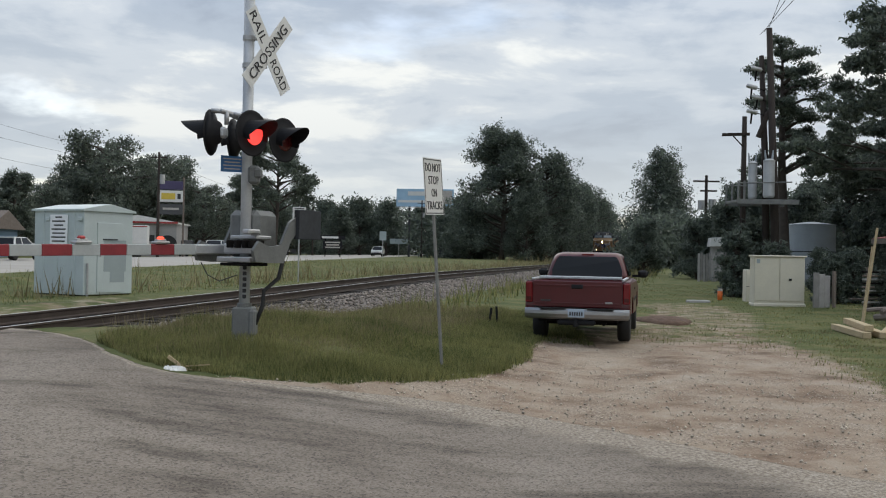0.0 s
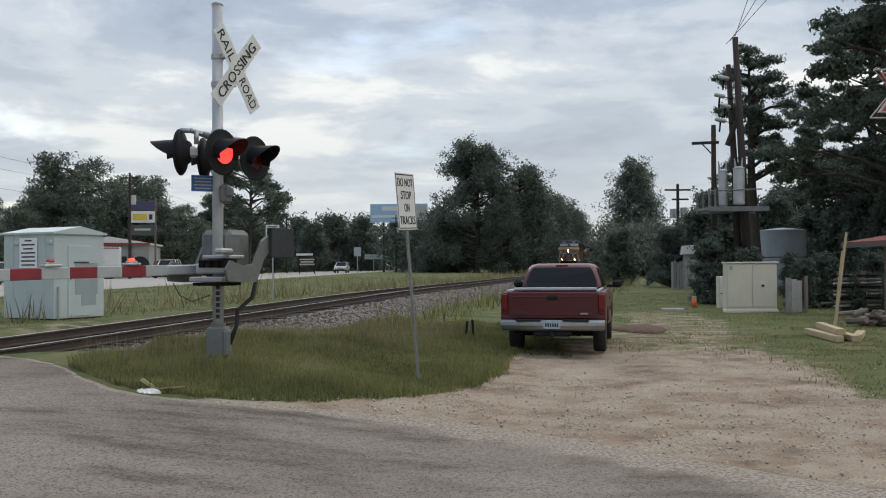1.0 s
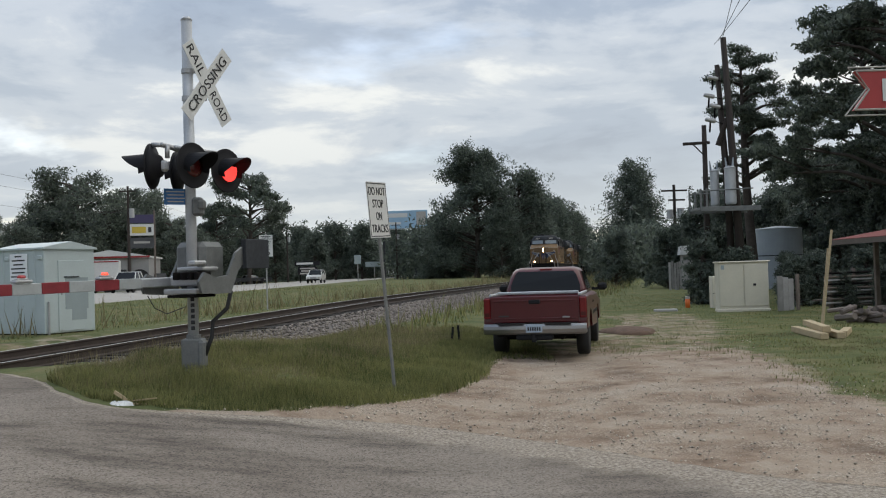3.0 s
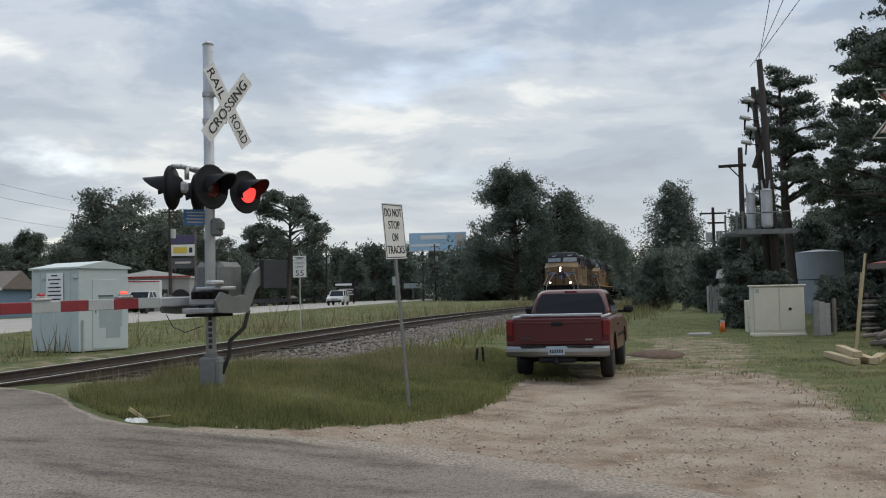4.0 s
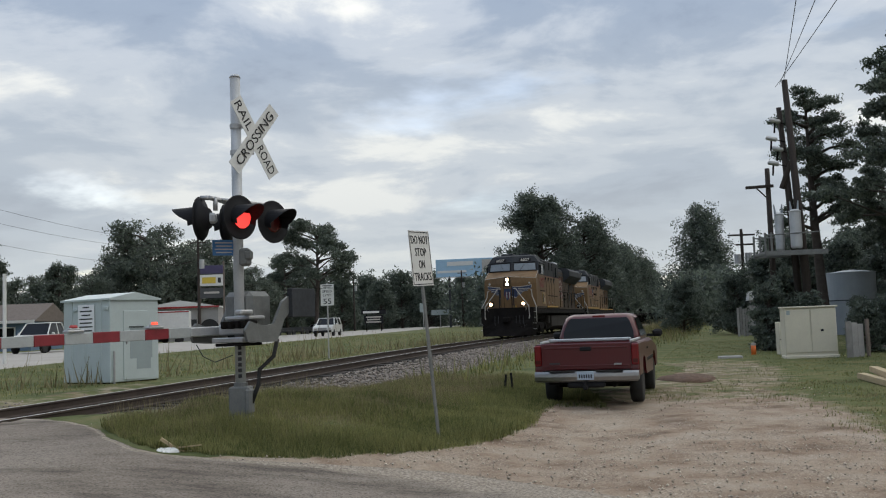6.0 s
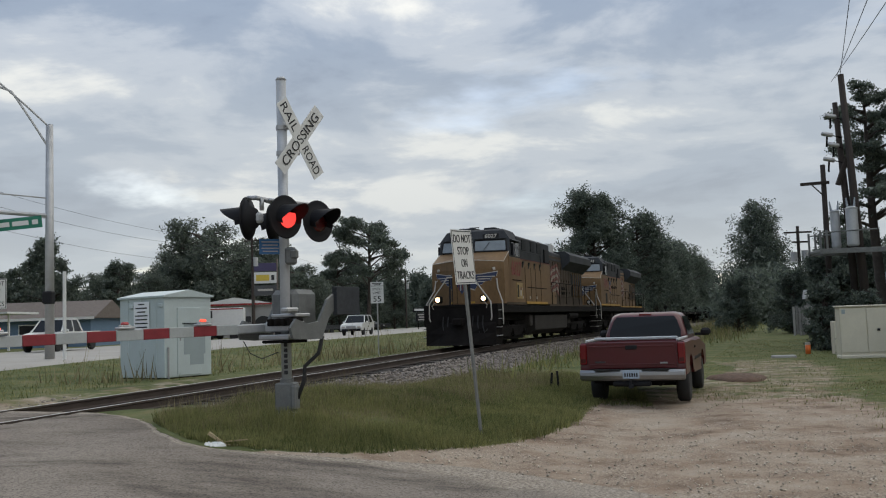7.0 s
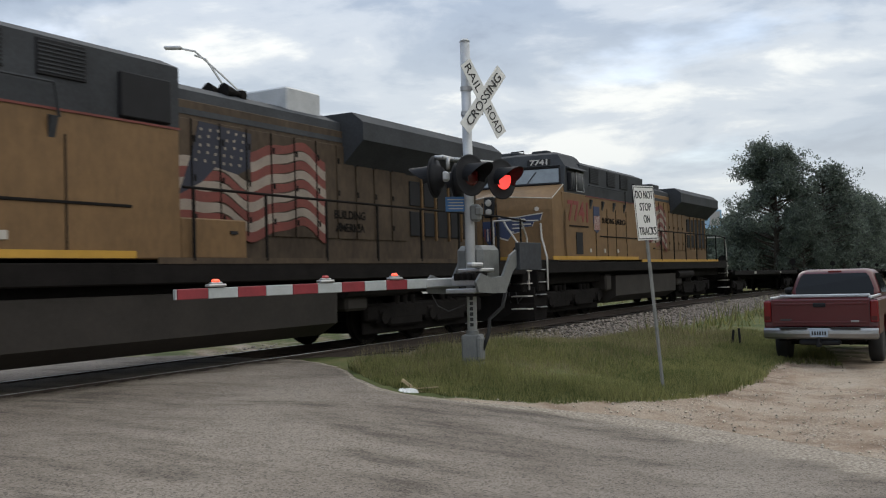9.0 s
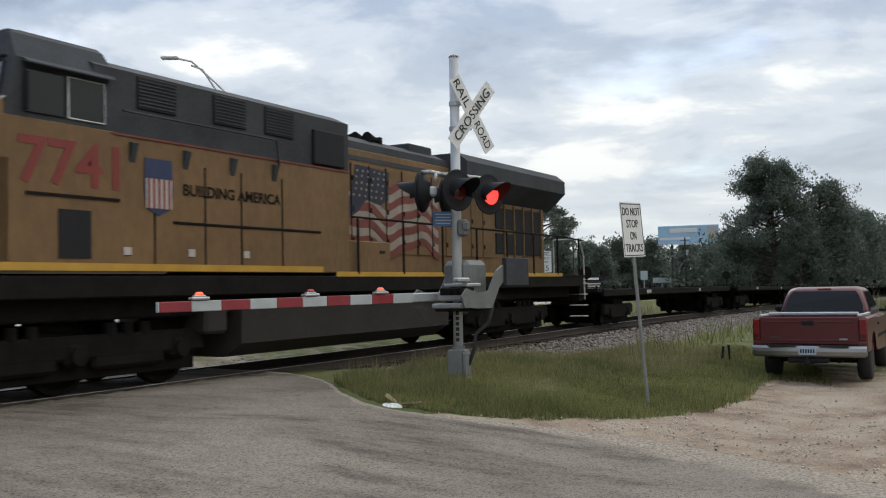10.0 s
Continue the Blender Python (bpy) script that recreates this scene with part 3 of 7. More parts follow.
def build_track():
    rng = np.random.default_rng(8)
    ss = np.arange(-60, 260, 0.5)
    us = [-3.6, -3.1, -2.6, -2.1, -1.6, -1.2, -0.6, 0, 0.6, 1.2, 1.6, 2.1, 2.6, 3.1, 3.6]
    V = []
    for s in ss:
        for u in us:
            x, y = on_track(u, s)
            zr = float(rail_z(y))
            top = zr - 0.21 + rng.normal(0, 0.012)
            toe = float(ground_z(x, y)) - 0.08
            q = min(max((abs(u) - 1.5) / 2.0, 0), 1)
            z = top * (1 - q) + min(toe, top) * q
            if 3.0 < y < 15.6 - 0.24 * (x + 7.2):
                z -= 0.25
            V.append((x, y, z))
    n, m = len(ss), len(us)
    i = np.arange(n * m).reshape(n, m)
    F = np.stack([i[:-1, :-1], i[:-1, 1:], i[1:, 1:], i[1:, :-1]], -1).reshape(-1, 4)
    bed = raw_mesh("ballast", V, F, BALLAST)
    bed.materials.append(OILY)
    bed.polygons.foreach_set("material_index", np.tile((np.abs((np.array(us)[:-1] + np.array(us)[1:]) / 2) < 1.65).astype(np.int32), n - 1))
    tagged(new("ballast", bed), "bed of broken grey ballast stone under the track", "ballast", kind="structure")
    # loose stones on the near shoulder
    V, F = [], []
    cube = np.array([(0, 0, 1), (1, 0, 0), (0, 1, 0), (-1, 0, 0), (0, -1, 0), (0, 0, -1)], float)
    tri = np.array([(0, 1, 2), (0, 2, 3), (0, 3, 4), (0, 4, 1), (5, 2, 1), (5, 3, 2), (5, 4, 3), (5, 1, 4)])
    for k in range(14000):
        s = 17 + 70 * rng.random() ** 1.5
        u = rng.choice((1, 1, 1, -1)) * (1.35 + 2.3 * rng.random())
        x, y = on_track(u, s)
        zr = float(rail_z(y))
        q = min(max((abs(u) - 1.5) / 2.0, 0), 1)
        z = (zr - 0.21) * (1 - q) + (float(ground_z(x, y)) - 0.08) * q
        r = 0.028 + 0.035 * rng.random()
        V.append(cube * (r * (0.7 + 0.6 * rng.random((6, 1)))) * (1, 1, 0.7) + (x, y, z + r * 0.4))
        F.append(tri + 6 * k)
    tagged(new("ballast_stones", raw_mesh("ballast_stones", np.vstack(V), np.vstack(F), BALLAST)), "loose grey ballast stones", "stones", kind="stuff")
    track = thing("railway_track", TRACK, "single railway track on dark wooden ties", "railway track", kind="structure")
    section = [(-0.075, 0), (0.075, 0), (0.075, 0.015), (0.012, 0.035), (0.012, 0.125), (0.036, 0.14), (0.036, 0.17), (-0.036, 0.17), (-0.036, 0.14), (-0.012, 0.125), (-0.012, 0.035), (-0.075, 0.015)]
    for u in (-0.753, 0.753):
        sh, top = Shape(), Shape()
        rings, tops = [], []
        for s in list(np.arange(-60, 60, 2.0)) + list(np.arange(60, 261, 20.0)):
            y = on_track(u, s)[1]
            zr = float(rail_z(y)) - 0.172
            rings.append([(u + a, s, zr + b) for a, b in section])
            tops.append([(u + a, s, zr + 0.1705 + b) for a, b in ((-0.020, 0), (0.020, 0), (0.018, 0.004), (-0.018, 0.004))])
        sh.loft(rings)
        top.loft(tops)
        rail = part("rail", sh, RAIL_SIDE, track)
        part("running_surface", top, RAIL_TOP, rail, "polished steel running surface")
    tie = Shape().box((0, 0, 0), (2.6, 0.22, 0.16), bevel=0.012).mesh("tie", TIE)
    plate = Shape()
    for u in (-0.753, 0.753):
        plate.box((u, 0, 0), (0.34, 0.19, 0.012))
        plate.box((u - 0.1, 0.04, 0.015), (0.03, 0.03, 0.02))
        plate.box((u + 0.1, -0.04, 0.015), (0.03, 0.03, 0.02))
    for k in range(240):
        s = -8 + k * 0.52
        x, y = on_track(0, s)
        if 4.5 < y < 15.6:
            continue
        part("tie", tie, TIE, track, at=pose(rng.normal(0, 0.03), s, float(rail_z(y)) - 0.265 + rng.normal(0, 0.006), 0, 0, rng.normal(0, 0.8)))


build_track()


# ---- the crossing's signals and signs ----
MAST = Vector((-2.53, 13.0, 0.36))


def direction(az):
    return Vector((math.cos(radians(az)), math.sin(radians(az)), 0))


def lamp(parent, centre, az, lit_name):
    """One flashing-light unit: backplate, housing, visor and unlit lens."""
    n = direction(az)
    m = facing(*centre, n.x, n.y)
    disc = Shape()
    rings = []
    for r, z in ((0.02, -0.05), (0.16, -0.045), (0.27, -0.012), (0.292, 0.0), (0.292, 0.008), (0.27, 0.004), (0.17, 0.004), (0.15, 0.02), (0.03, 0.02)):
        rings.append([(r * math.cos(a), r * math.sin(a), z) for a in np.linspace(0, 2 * math.pi, 29)[:-1]])
    disc.loft(rings)
    unit = part("light_unit", disc, BLACK, parent, "black round backplate", at=m, shade=True)
    hood = Shape()
    o, i = [], []
    for a in np.linspace(radians(-25), radians(205), 22):
        c, s = math.cos(a), math.sin(a)
        reach = 0.12 + 0.26 * max(0.0, s) ** 0.7
        o.append(((0.165 * c, 0.165 * s, 0.0), (0.175 * c, 0.175 * s - 0.03, reach)))
        i.append(((0.158 * c, 0.158 * s, 0.0), (0.168 * c, 0.168 * s - 0.03, reach)))
    k = len(o)
    vs = [p for q in o for p in q] + [p for q in i for p in q]
    fs = []
    for a in range(k - 1):
        fs += [(2 * a, 2 * a + 2, 2 * a + 3, 2 * a + 1), (2 * k + 2 * a, 2 * k + 2 * a + 1, 2 * k + 2 * a + 3, 2 * k + 2 * a + 2), (2 * a + 1, 2 * a + 3, 2 * k + 2 * a + 3, 2 * k + 2 * a + 1)]
    hood.add(vs, fs)
    part("visor", hood, BLACK, unit, "deep black visor")
    lens = Shape()
    lens.loft([[(r * math.cos(a), r * math.sin(a), z) for a in np.linspace(0, 2 * math.pi, 25)[:-1]] for r, z in ((0.150, 0.012), (0.145, 0.026), (0.09, 0.036), (0.01, 0.04))])
    part("lens", lens, DARK_LENS, unit, "unlit dark red lens", shade=True)
    cover = Shape().loft([[(r * math.cos(a), r * math.sin(a), z) for a in np.linspace(0, 2 * math.pi, 25)[:-1]] for r, z in ((0.275, -0.016), (0.17, -0.05), (0.13, -0.12), (0.05, -0.14))])
    part("back_cover", cover, BLACK, unit, "black back cover", shade=True)
    box = Shape().box((0, 0, -0.16), (0.12, 0.14, 0.10), bevel=0.03)
    part("housing", box, ALU, unit, "grey housing")
    return m


def blade(length, width, tilt, z):
    sh = Shape()
    m = pose(0, 0, 0, 0, 0, tilt)
    sh.box((0, 0, z), (length, width, 0.006), m)
    return sh


def build_signal():
    g = thing("crossing_signal", Matrix.Translation(MAST), "silver railroad crossing signal mast with crossbuck and red flashing lights", "crossing signal")
    part("mast", Shape().tube([(0, 0, 0.2), (0, 0, 4.85)], 0.07, 20), ALU, g, "silver painted tubular mast", shade=True)
    part("mast_cap", Shape().tube([(0, 0, 4.84), (0, 0, 4.88)], [0.078, 0.05], 20), ALU, g, shade=True)
    base = Shape().box((0, 0, 0.10), (0.30, 0.30, 0.30), bevel=0.02)
    part("foundation", base, CONCRETE, g, "concrete foundation block")
    jb = Shape().box((0, 0, 0.44), (0.27, 0.27, 0.40), bevel=0.02)
    jb.box((0.13, -0.06, 0.44), (0.09, 0.20, 0.34), bevel=0.025)
    jb.tube([(0, 0, 0.62), (0, 0, 0.69)], 0.095, 18)
    part("junction_box", jb, GEAR_GREY, g, "grey cast junction box at the mast's foot")
    for k in range(7):
        part("mast_number", Shape().box((0.012, -0.071, 0.78 + 0.075 * k), (0.05, 0.012, 0.05), bevel=0.004), INK, g, "dark painted character")
    # crossbuck, turned to the road
    n, t = direction(-32), direction(58)
    c = n * 0.15 + t * 0.20
    m = facing(c.x, c.y, 4.01, n.x, n.y)
    buck = part("crossbuck", blade(1.20, 0.225, 50, 0.0), WHITE, g, "white crossbuck with black letters", at=m)
    part("blade", blade(1.20, 0.225, -55, 0.007), WHITE, buck)
    up, dn = pose(0, 0, 0.012, 0, 0, 50), pose(0, 0, 0.012, 0, 0, -55)
    lettering("letters", "CROSSING", 0.135, INK, buck, up, width=1.0)
    lettering("letters", "RAIL", 0.135, INK, buck, dn @ Matrix.Translation((-0.345, 0, 0)), width=0.42)
    lettering("letters", "ROAD", 0.135, INK, buck, dn @ Matrix.Translation((0.345, 0, 0)), width=0.42)
    for z in (3.80, 4.16):
        br = Shape().tube([(0, 0, z), (c.x * 0.96, c.y * 0.96, z)], 0.022, 8)
        br.tube([(0, 0, z - 0.03), (0, 0, z + 0.03)], 0.082, 14)
        part("bracket", br, GALV, g, "galvanized crossbuck bracket")
    # light pairs on their cross arms
    lit = []
    for az, off, z, spread in ((-31, 0.36, 2.86, 0.305), (176, 0.33, 2.88, 0.48)):
        n, t = direction(az), direction(az + 90)
        arm = Shape().tube([n * 0.16 - t * (spread + 0.1) + Vector((0, 0, z + 0.24)), n * 0.16 + t * (spread + 0.1) + Vector((0, 0, z + 0.24))], 0.026, 10)
        arm.tube([(0, 0, z + 0.24), n * 0.16 + Vector((0, 0, z + 0.24))], 0.03, 10)
        arm.tube([(0, 0, z + 0.17), (0, 0, z + 0.31)], 0.085, 16)
        for k in (-1, 1):
            q = n * (off - 0.2) + t * (k * spread)
            arm.tube([q + Vector((0, 0, z + 0.25)), q + Vector((0, 0, z + 0.08))], 0.03, 10)
        part("cross_arm", arm, GALV, g, "grey light cross arm", shade=True)
        for k in (-1, 1):
            p = n * off + t * (k * spread)
            m = lamp(g, (p.x, p.y, z - (0.02 if k > 0 else 0)), az, "")
            lit.append(m)
    p = direction(176) * 0.20 + direction(266) * 0.50
    part("outrigger", Shape().tube([(0, 0, 3.10), (p.x, p.y, 3.13), (p.x - 0.12, p.y, 3.13)], 0.032, 10), GALV, g, "grey bracket arm of the rear lights", shade=True)
    for z, o in ((2.36, 0.16),):
        n = direction(-40)
        sb = Shape().box((n.x * o, n.y * o, z), (0.14, 0.16, 0.24), bevel=0.03)
        sb.box((n.x * (o + 0.08), n.y * (o + 0.08), z + 0.02), (0.1, 0.1, 0.12), bevel=0.02)
        part("side_lamp_box", sb, GEAR_GREY, g, "small grey lamp box")
    n = direction(-60)
    m = facing(-0.17, -0.10, 2.50, n.x, n.y)
    bs = part("notice_plate", Shape().box((0, 0, 0), (0.30, 0.21, 0.006)), BLUE_SIGN, g, "small blue notice plate", at=m)
    bars = Shape()
    for k in range(4):
        bars.box((0, 0.065 - 0.043 * k, 0.005), (0.24 - 0.03 * (k % 2), 0.014, 0.003))
    part("lines", bars, LOCO_WHITE, bs, "pale unreadable lines")
    # gate mechanism and its counterweights, behind and beside the mast
    a = Vector((-0.397, -0.918, 0))
    s = Vector((0.918, -0.397, 0))
    M = Matrix(((s.x, a.x, 0, 0), (s.y, a.y, 0, 0), (0, 0, 1, 1.38), (0, 0, 0, 1)))
    mech = part("gate_mechanism", Shape().box((-0.08, -0.28, 0.22), (0.48, 0.50, 0.62), bevel=0.07), GEAR_GREY, g, "grey gate motor housing", at=M)
    ch = Shape().box((0, 0.02, -0.12), (0.52, 0.50, 0.07), bevel=0.012).box((0, 0.02, 0.02), (0.50, 0.26, 0.14), bevel=0.02)
    ch.box((0.05, -0.05, 0.17), (0.42, 0.34, 0.05), bevel=0.012).box((0.22, 0.18, 0.24), (0.12, 0.26, 0.07), bevel=0.02)
    part("clamp_frame", ch, GALV, mech, "silver clamp frame")
    wk = Shape()
    for x in (-0.1, 0.02, 0.14, 0.24):
        wk.box((x, 0.10, 0.08), (0.05, 0.3, 0.10), bevel=0.01)
    wk.box((0.02, 0.05, -0.18), (0.46, 0.42, 0.04), bevel=0.01)
    part("linkage", wk, LOCO_DARK, mech, "greasy dark linkage")
    for x in (-0.50, 0.40):
        poly = [(0.42, 0.0), (0.30, 0.12), (0.05, 0.05), (-0.20, 0.08), (-0.40, 0.38), (-0.56, 0.46), (-0.64, 0.38), (-0.60, 0.26), (-0.44, 0.14), (-0.26, -0.16), (0.05, -0.16), (0.36, -0.14)]
        part("support_arm", Shape().prism(poly, x - 0.02, x + 0.02, "yz"), GEAR_GREY, mech, "bent grey counterweight arm")
        if x < 0:
            continue
        w = Shape()
        for k in range(4):
            w.box((x + 0.035 + 0.022 * (k - 1.5), -0.82, 0.36), (0.018, 0.56, 0.40), bevel=0.01)
        part("counterweight", w, LOCO_GREY, mech, "dark stacked counterweight plates")
    part("cable", Shape().tube([(0.16, -0.06, 0.42), (0.24, 0.0, 0.66), (0.24, 0.06, 0.85), (0.42, 0.12, 1.02), (0.46, 0.2, 1.25)], 0.028, 8), RUBBER, g, "thick black cable", shade=True)
    part("chain", Shape().tube([(-0.50, -0.3, 1.22), (-0.42, -0.28, 1.06), (-0.28, -0.22, 0.98), (-0.08, -0.08, 1.06)], 0.007, 6), WIRE, g, "thin hanging cable")
    # the lowered arm
    root, tip = Vector((-3.02, 12.9, 1.745)) - MAST, Vector((-4.82, 9.0, 1.69)) - MAST
    d = (tip - root).normalized()
    L = (tip - root).length
    q = d.to_track_quat("Y", "Z").to_matrix().to_4x4()
    arm = thing("gate_arm", Matrix.Translation(MAST + root) @ q, "lowered red and white striped crossing gate arm with lamps", "gate arm")
    part("arm_root", Shape().box((0, -0.1, 0), (0.07, 0.7, 0.13), bevel=0.015), ALU, arm, "bolted silver arm root")
    y, k = 0.22, 0
    while y < L - 0.02:
        e = min(y + 0.405, L)
        h = 0.135 - 0.02 * y / L
        part("stripe_panel", Shape().box((0, (y + e) / 2, 0), (0.05, e - y - 0.004, h), bevel=0.006), ARM_RED if k % 2 else ARM_WHITE, arm)
        y, k = e, k + 1
    part("hinge_pin", Shape().box((0.03, 0.12, 0), (0.02, 0.08, 0.09), bevel=0.005), BLACK, arm)
    for y0, on in ((0.85, 1), (2.1, 0), (3.75, 1)):
        lm = part("arm_lamp", Shape().box((0, y0, 0.085), (0.10, 0.24, 0.035), bevel=0.012).box((0, y0, 0.11), (0.06, 0.16, 0.03), bevel=0.01), GALV, arm, "small arm lamp")
        part("lamp_lens", Shape().box((0, y0, 0.135), (0.06, 0.10, 0.045), bevel=0.018), LIT_SMALL if on else RED, lm, "red lamp lens")
    return g, lit


signal, lit_poses = build_signal()


def lit_lens(m, label):
    sh = Shape()
    sh.loft([[(r * math.cos(a), min(r * math.sin(a), 0.055), z) for a in np.linspace(0, 2 * math.pi, 29)[:-1]] for r, z in ((0.150, 0.040), (0.146, 0.050), (0.09, 0.056), (0.01, 0.060))])
    ob = part("flashing_light", sh, LIT_LENS, signal, label)
    ob.matrix_basis = m
    return ob


flash_front = lit_lens(lit_poses[0], "glowing red flashing light")
flash_back = lit_lens(lit_poses[2], "glowing red flashing light")


def stop_sign_post(x, y, lean, az, label, height=2.72, ground=None):
    z0 = float(ground_z(x, y)) - 0.25 if ground is None else ground
    top = Vector((x + lean[0], y + lean[1], z0 + 0.25 + height))
    g = thing("road_sign", pose(0, 0, 0), label, "road sign", group="do not stop signs")
    d = (top - Vector((x, y, z0))).normalized()
    g.matrix_basis = Matrix.Translation((x, y, z0)) @ d.to_track_quat("Z", "Y").to_matrix().to_4x4() @ pose(0, 0, 0, 0, 0, 0)
    ln = (top - Vector((x, y, z0))).length
    rot = g.matrix_basis.to_3x3().inverted() @ direction(az)
    prof = [(-0.04, 0.0), (-0.025, 0.02), (0.025, 0.02), (0.04, 0.0), (0.034, -0.004), (0.022, 0.012), (-0.022, 0.012), (-0.034, -0.004)]
    f = facing(0, 0, 0, rot.x, rot.y)
    post = Shape().prism([(a, b) for a, b in prof], 0, ln, "xy", pose(0, 0, 0, 0, 0, math.degrees(math.atan2(rot.y, rot.x)) - 90))
    part("post", post, GEAR_GREY, g, "weathered grey steel post")
    face = facing(rot.x * 0.03, rot.y * 0.03, ln - 0.36, rot.x, rot.y)
    s = part("panel", Shape().box((0, 0, 0), (0.61, 0.762, 0.004), bevel=0.0), WHITE, g, "white panel with black words and border", at=face)
    bd = Shape()
    for k in (-1, 1):
        bd.box((0.285 * k, 0, 0.004), (0.012, 0.72, 0.002))
        bd.box((0, 0.36 * k, 0.004), (0.58, 0.012, 0.002))
    part("border", bd, INK, s)
    for k, w in enumerate(("DO NOT", "STOP", "ON", "TRACKS")):
        lettering("legend", w, 0.115, INK, s, Matrix.Translation((0, 0.255 - 0.17 * k, 0.005)), width=(0.50, 0.33, 0.17, 0.50)[k])
    return g


stop_sign_post(0.08, 13.45, (-0.22, -0.05), -23, "leaning white do not stop on tracks sign in the grass", height=2.81)
stop_sign_post(-12.8, 22.7, (0.0, 0.0), -62, "upright white do not stop on tracks sign beyond the railway", height=2.75)


def build_hut():
    """The railway's signal hut beyond the track."""
    g = thing("signal_hut", pose(-10.05, 26.9, 0.40, 0, 0, 62), "pale green metal railway signal hut with a low gable roof", "equipment hut")
    w, d, h = 1.70, 1.95, 2.30
    body = Shape().box((0, 0, h / 2 + 0.05), (w, d, h), bevel=0.015)
    part("body", body, HUT_PAINT, g)
    roof = Shape().prism([(-w / 2 - 0.06, h + 0.05), (0, h + 0.22), (w / 2 + 0.06, h + 0.05), (w / 2 + 0.06, h + 0.0), (-w / 2 - 0.06, h + 0.0)], -d / 2 - 0.06, d / 2 + 0.06, "xz")
    part("roof", roof, HUT_PAINT, g, "pale gable roof")
    gable = Shape().prism([(-w / 2, h + 0.02), (0, h + 0.2), (w / 2, h + 0.02)], -d / 2 - 0.012, -d / 2 + 0.1, "xz")
    part("gable", gable, HUT_PAINT, g)
    part("skid", Shape().box((0, 0, 0.03), (w - 0.1, d - 0.1, 0.10)), LOCO_DARK, g, "dark skid base")
    for x in (-w / 2 - 0.008,):
        for y in (-0.62, 0.05, 0.6):
            part("seam", Shape().box((x, y, h / 2 + 0.05), (0.02, 0.05, h - 0.1), bevel=0.005), HUT_PAINT, g)
        pl = part("notice_board", Shape().box((x - 0.02, -0.03, 1.80), (0.014, 0.68, 0.80), bevel=0.003), NOTICE_WHITE, g, "white notice with dark unreadable lines")
        b = Shape()
        for k in range(7):
            b.box((x - 0.030, -0.03, 2.13 - 0.108 * k), (0.006, (0.26, 0.5, 0.36, 0.55, 0.5, 0.56, 0.5)[k], 0.036))
        part("lines", b, INK, pl)
        for y in (-0.85, 0.42):
            part("vent_hood", Shape().box((x - 0.02, y, 2.08), (0.05, 0.16, 0.12), bevel=0.02), HUT_PAINT, g)
    y = -d / 2 - 0.012
    door = part("door", Shape().box((0.02, y, 1.05), (0.86, 0.03, 1.9), bevel=0.008), HUT_PAINT, g)
    part("cover_patch", Shape().box((0.20, y - 0.017, 1.1), (0.78, 0.006, 0.86)).box((0.28, y - 0.0172, 0.55), (0.5, 0.006, 0.35)), HUT_PATCH, door, "grey painted-over patch")
    part("door_handle", Shape().box((-0.32, y - 0.03, 1.15), (0.04, 0.04, 0.16), bevel=0.008), GALV, door)
    part("door_hood", Shape().box((0.02, y - 0.02, 1.55), (0.5, 0.04, 0.03)), LOCO_GREY, door)
    part("conduit", Shape().tube([(-0.75, y - 0.03, 0.0), (-0.75, y - 0.03, 0.9)], 0.03, 8), GALV, g)
    return g


build_hut()


# ---- the parked pickup ----
def wheel(parent, at, r=0.37, w=0.25, name="wheel"):
    ty = Shape()
    ty.loft([[(x, rr * math.cos(a), rr * math.sin(a)) for a in np.linspace(0, 2 * math.pi, 29)[:-1]] for x, rr in ((-w / 2, r * 0.62), (-w / 2, r * 0.9), (-w / 2 + 0.03, r), (w / 2 - 0.03, r), (w / 2, r * 0.9), (w / 2, r * 0.62))])
    t = part(name, ty, RUBBER, parent, "black tyre", at=at, shade=True)
    rim = Shape()
    rim.loft([[(x, rr * math.cos(a), rr * math.sin(a)) for a in np.linspace(0, 2 * math.pi, 21)[:-1]] for x, rr in ((-w * 0.4, r * 0.6), (-w * 0.3, r * 0.3), (w * 0.3, r * 0.3), (w * 0.4, r * 0.6))])
    part("rim", rim, CHROME, t, "metal rim")
    return t


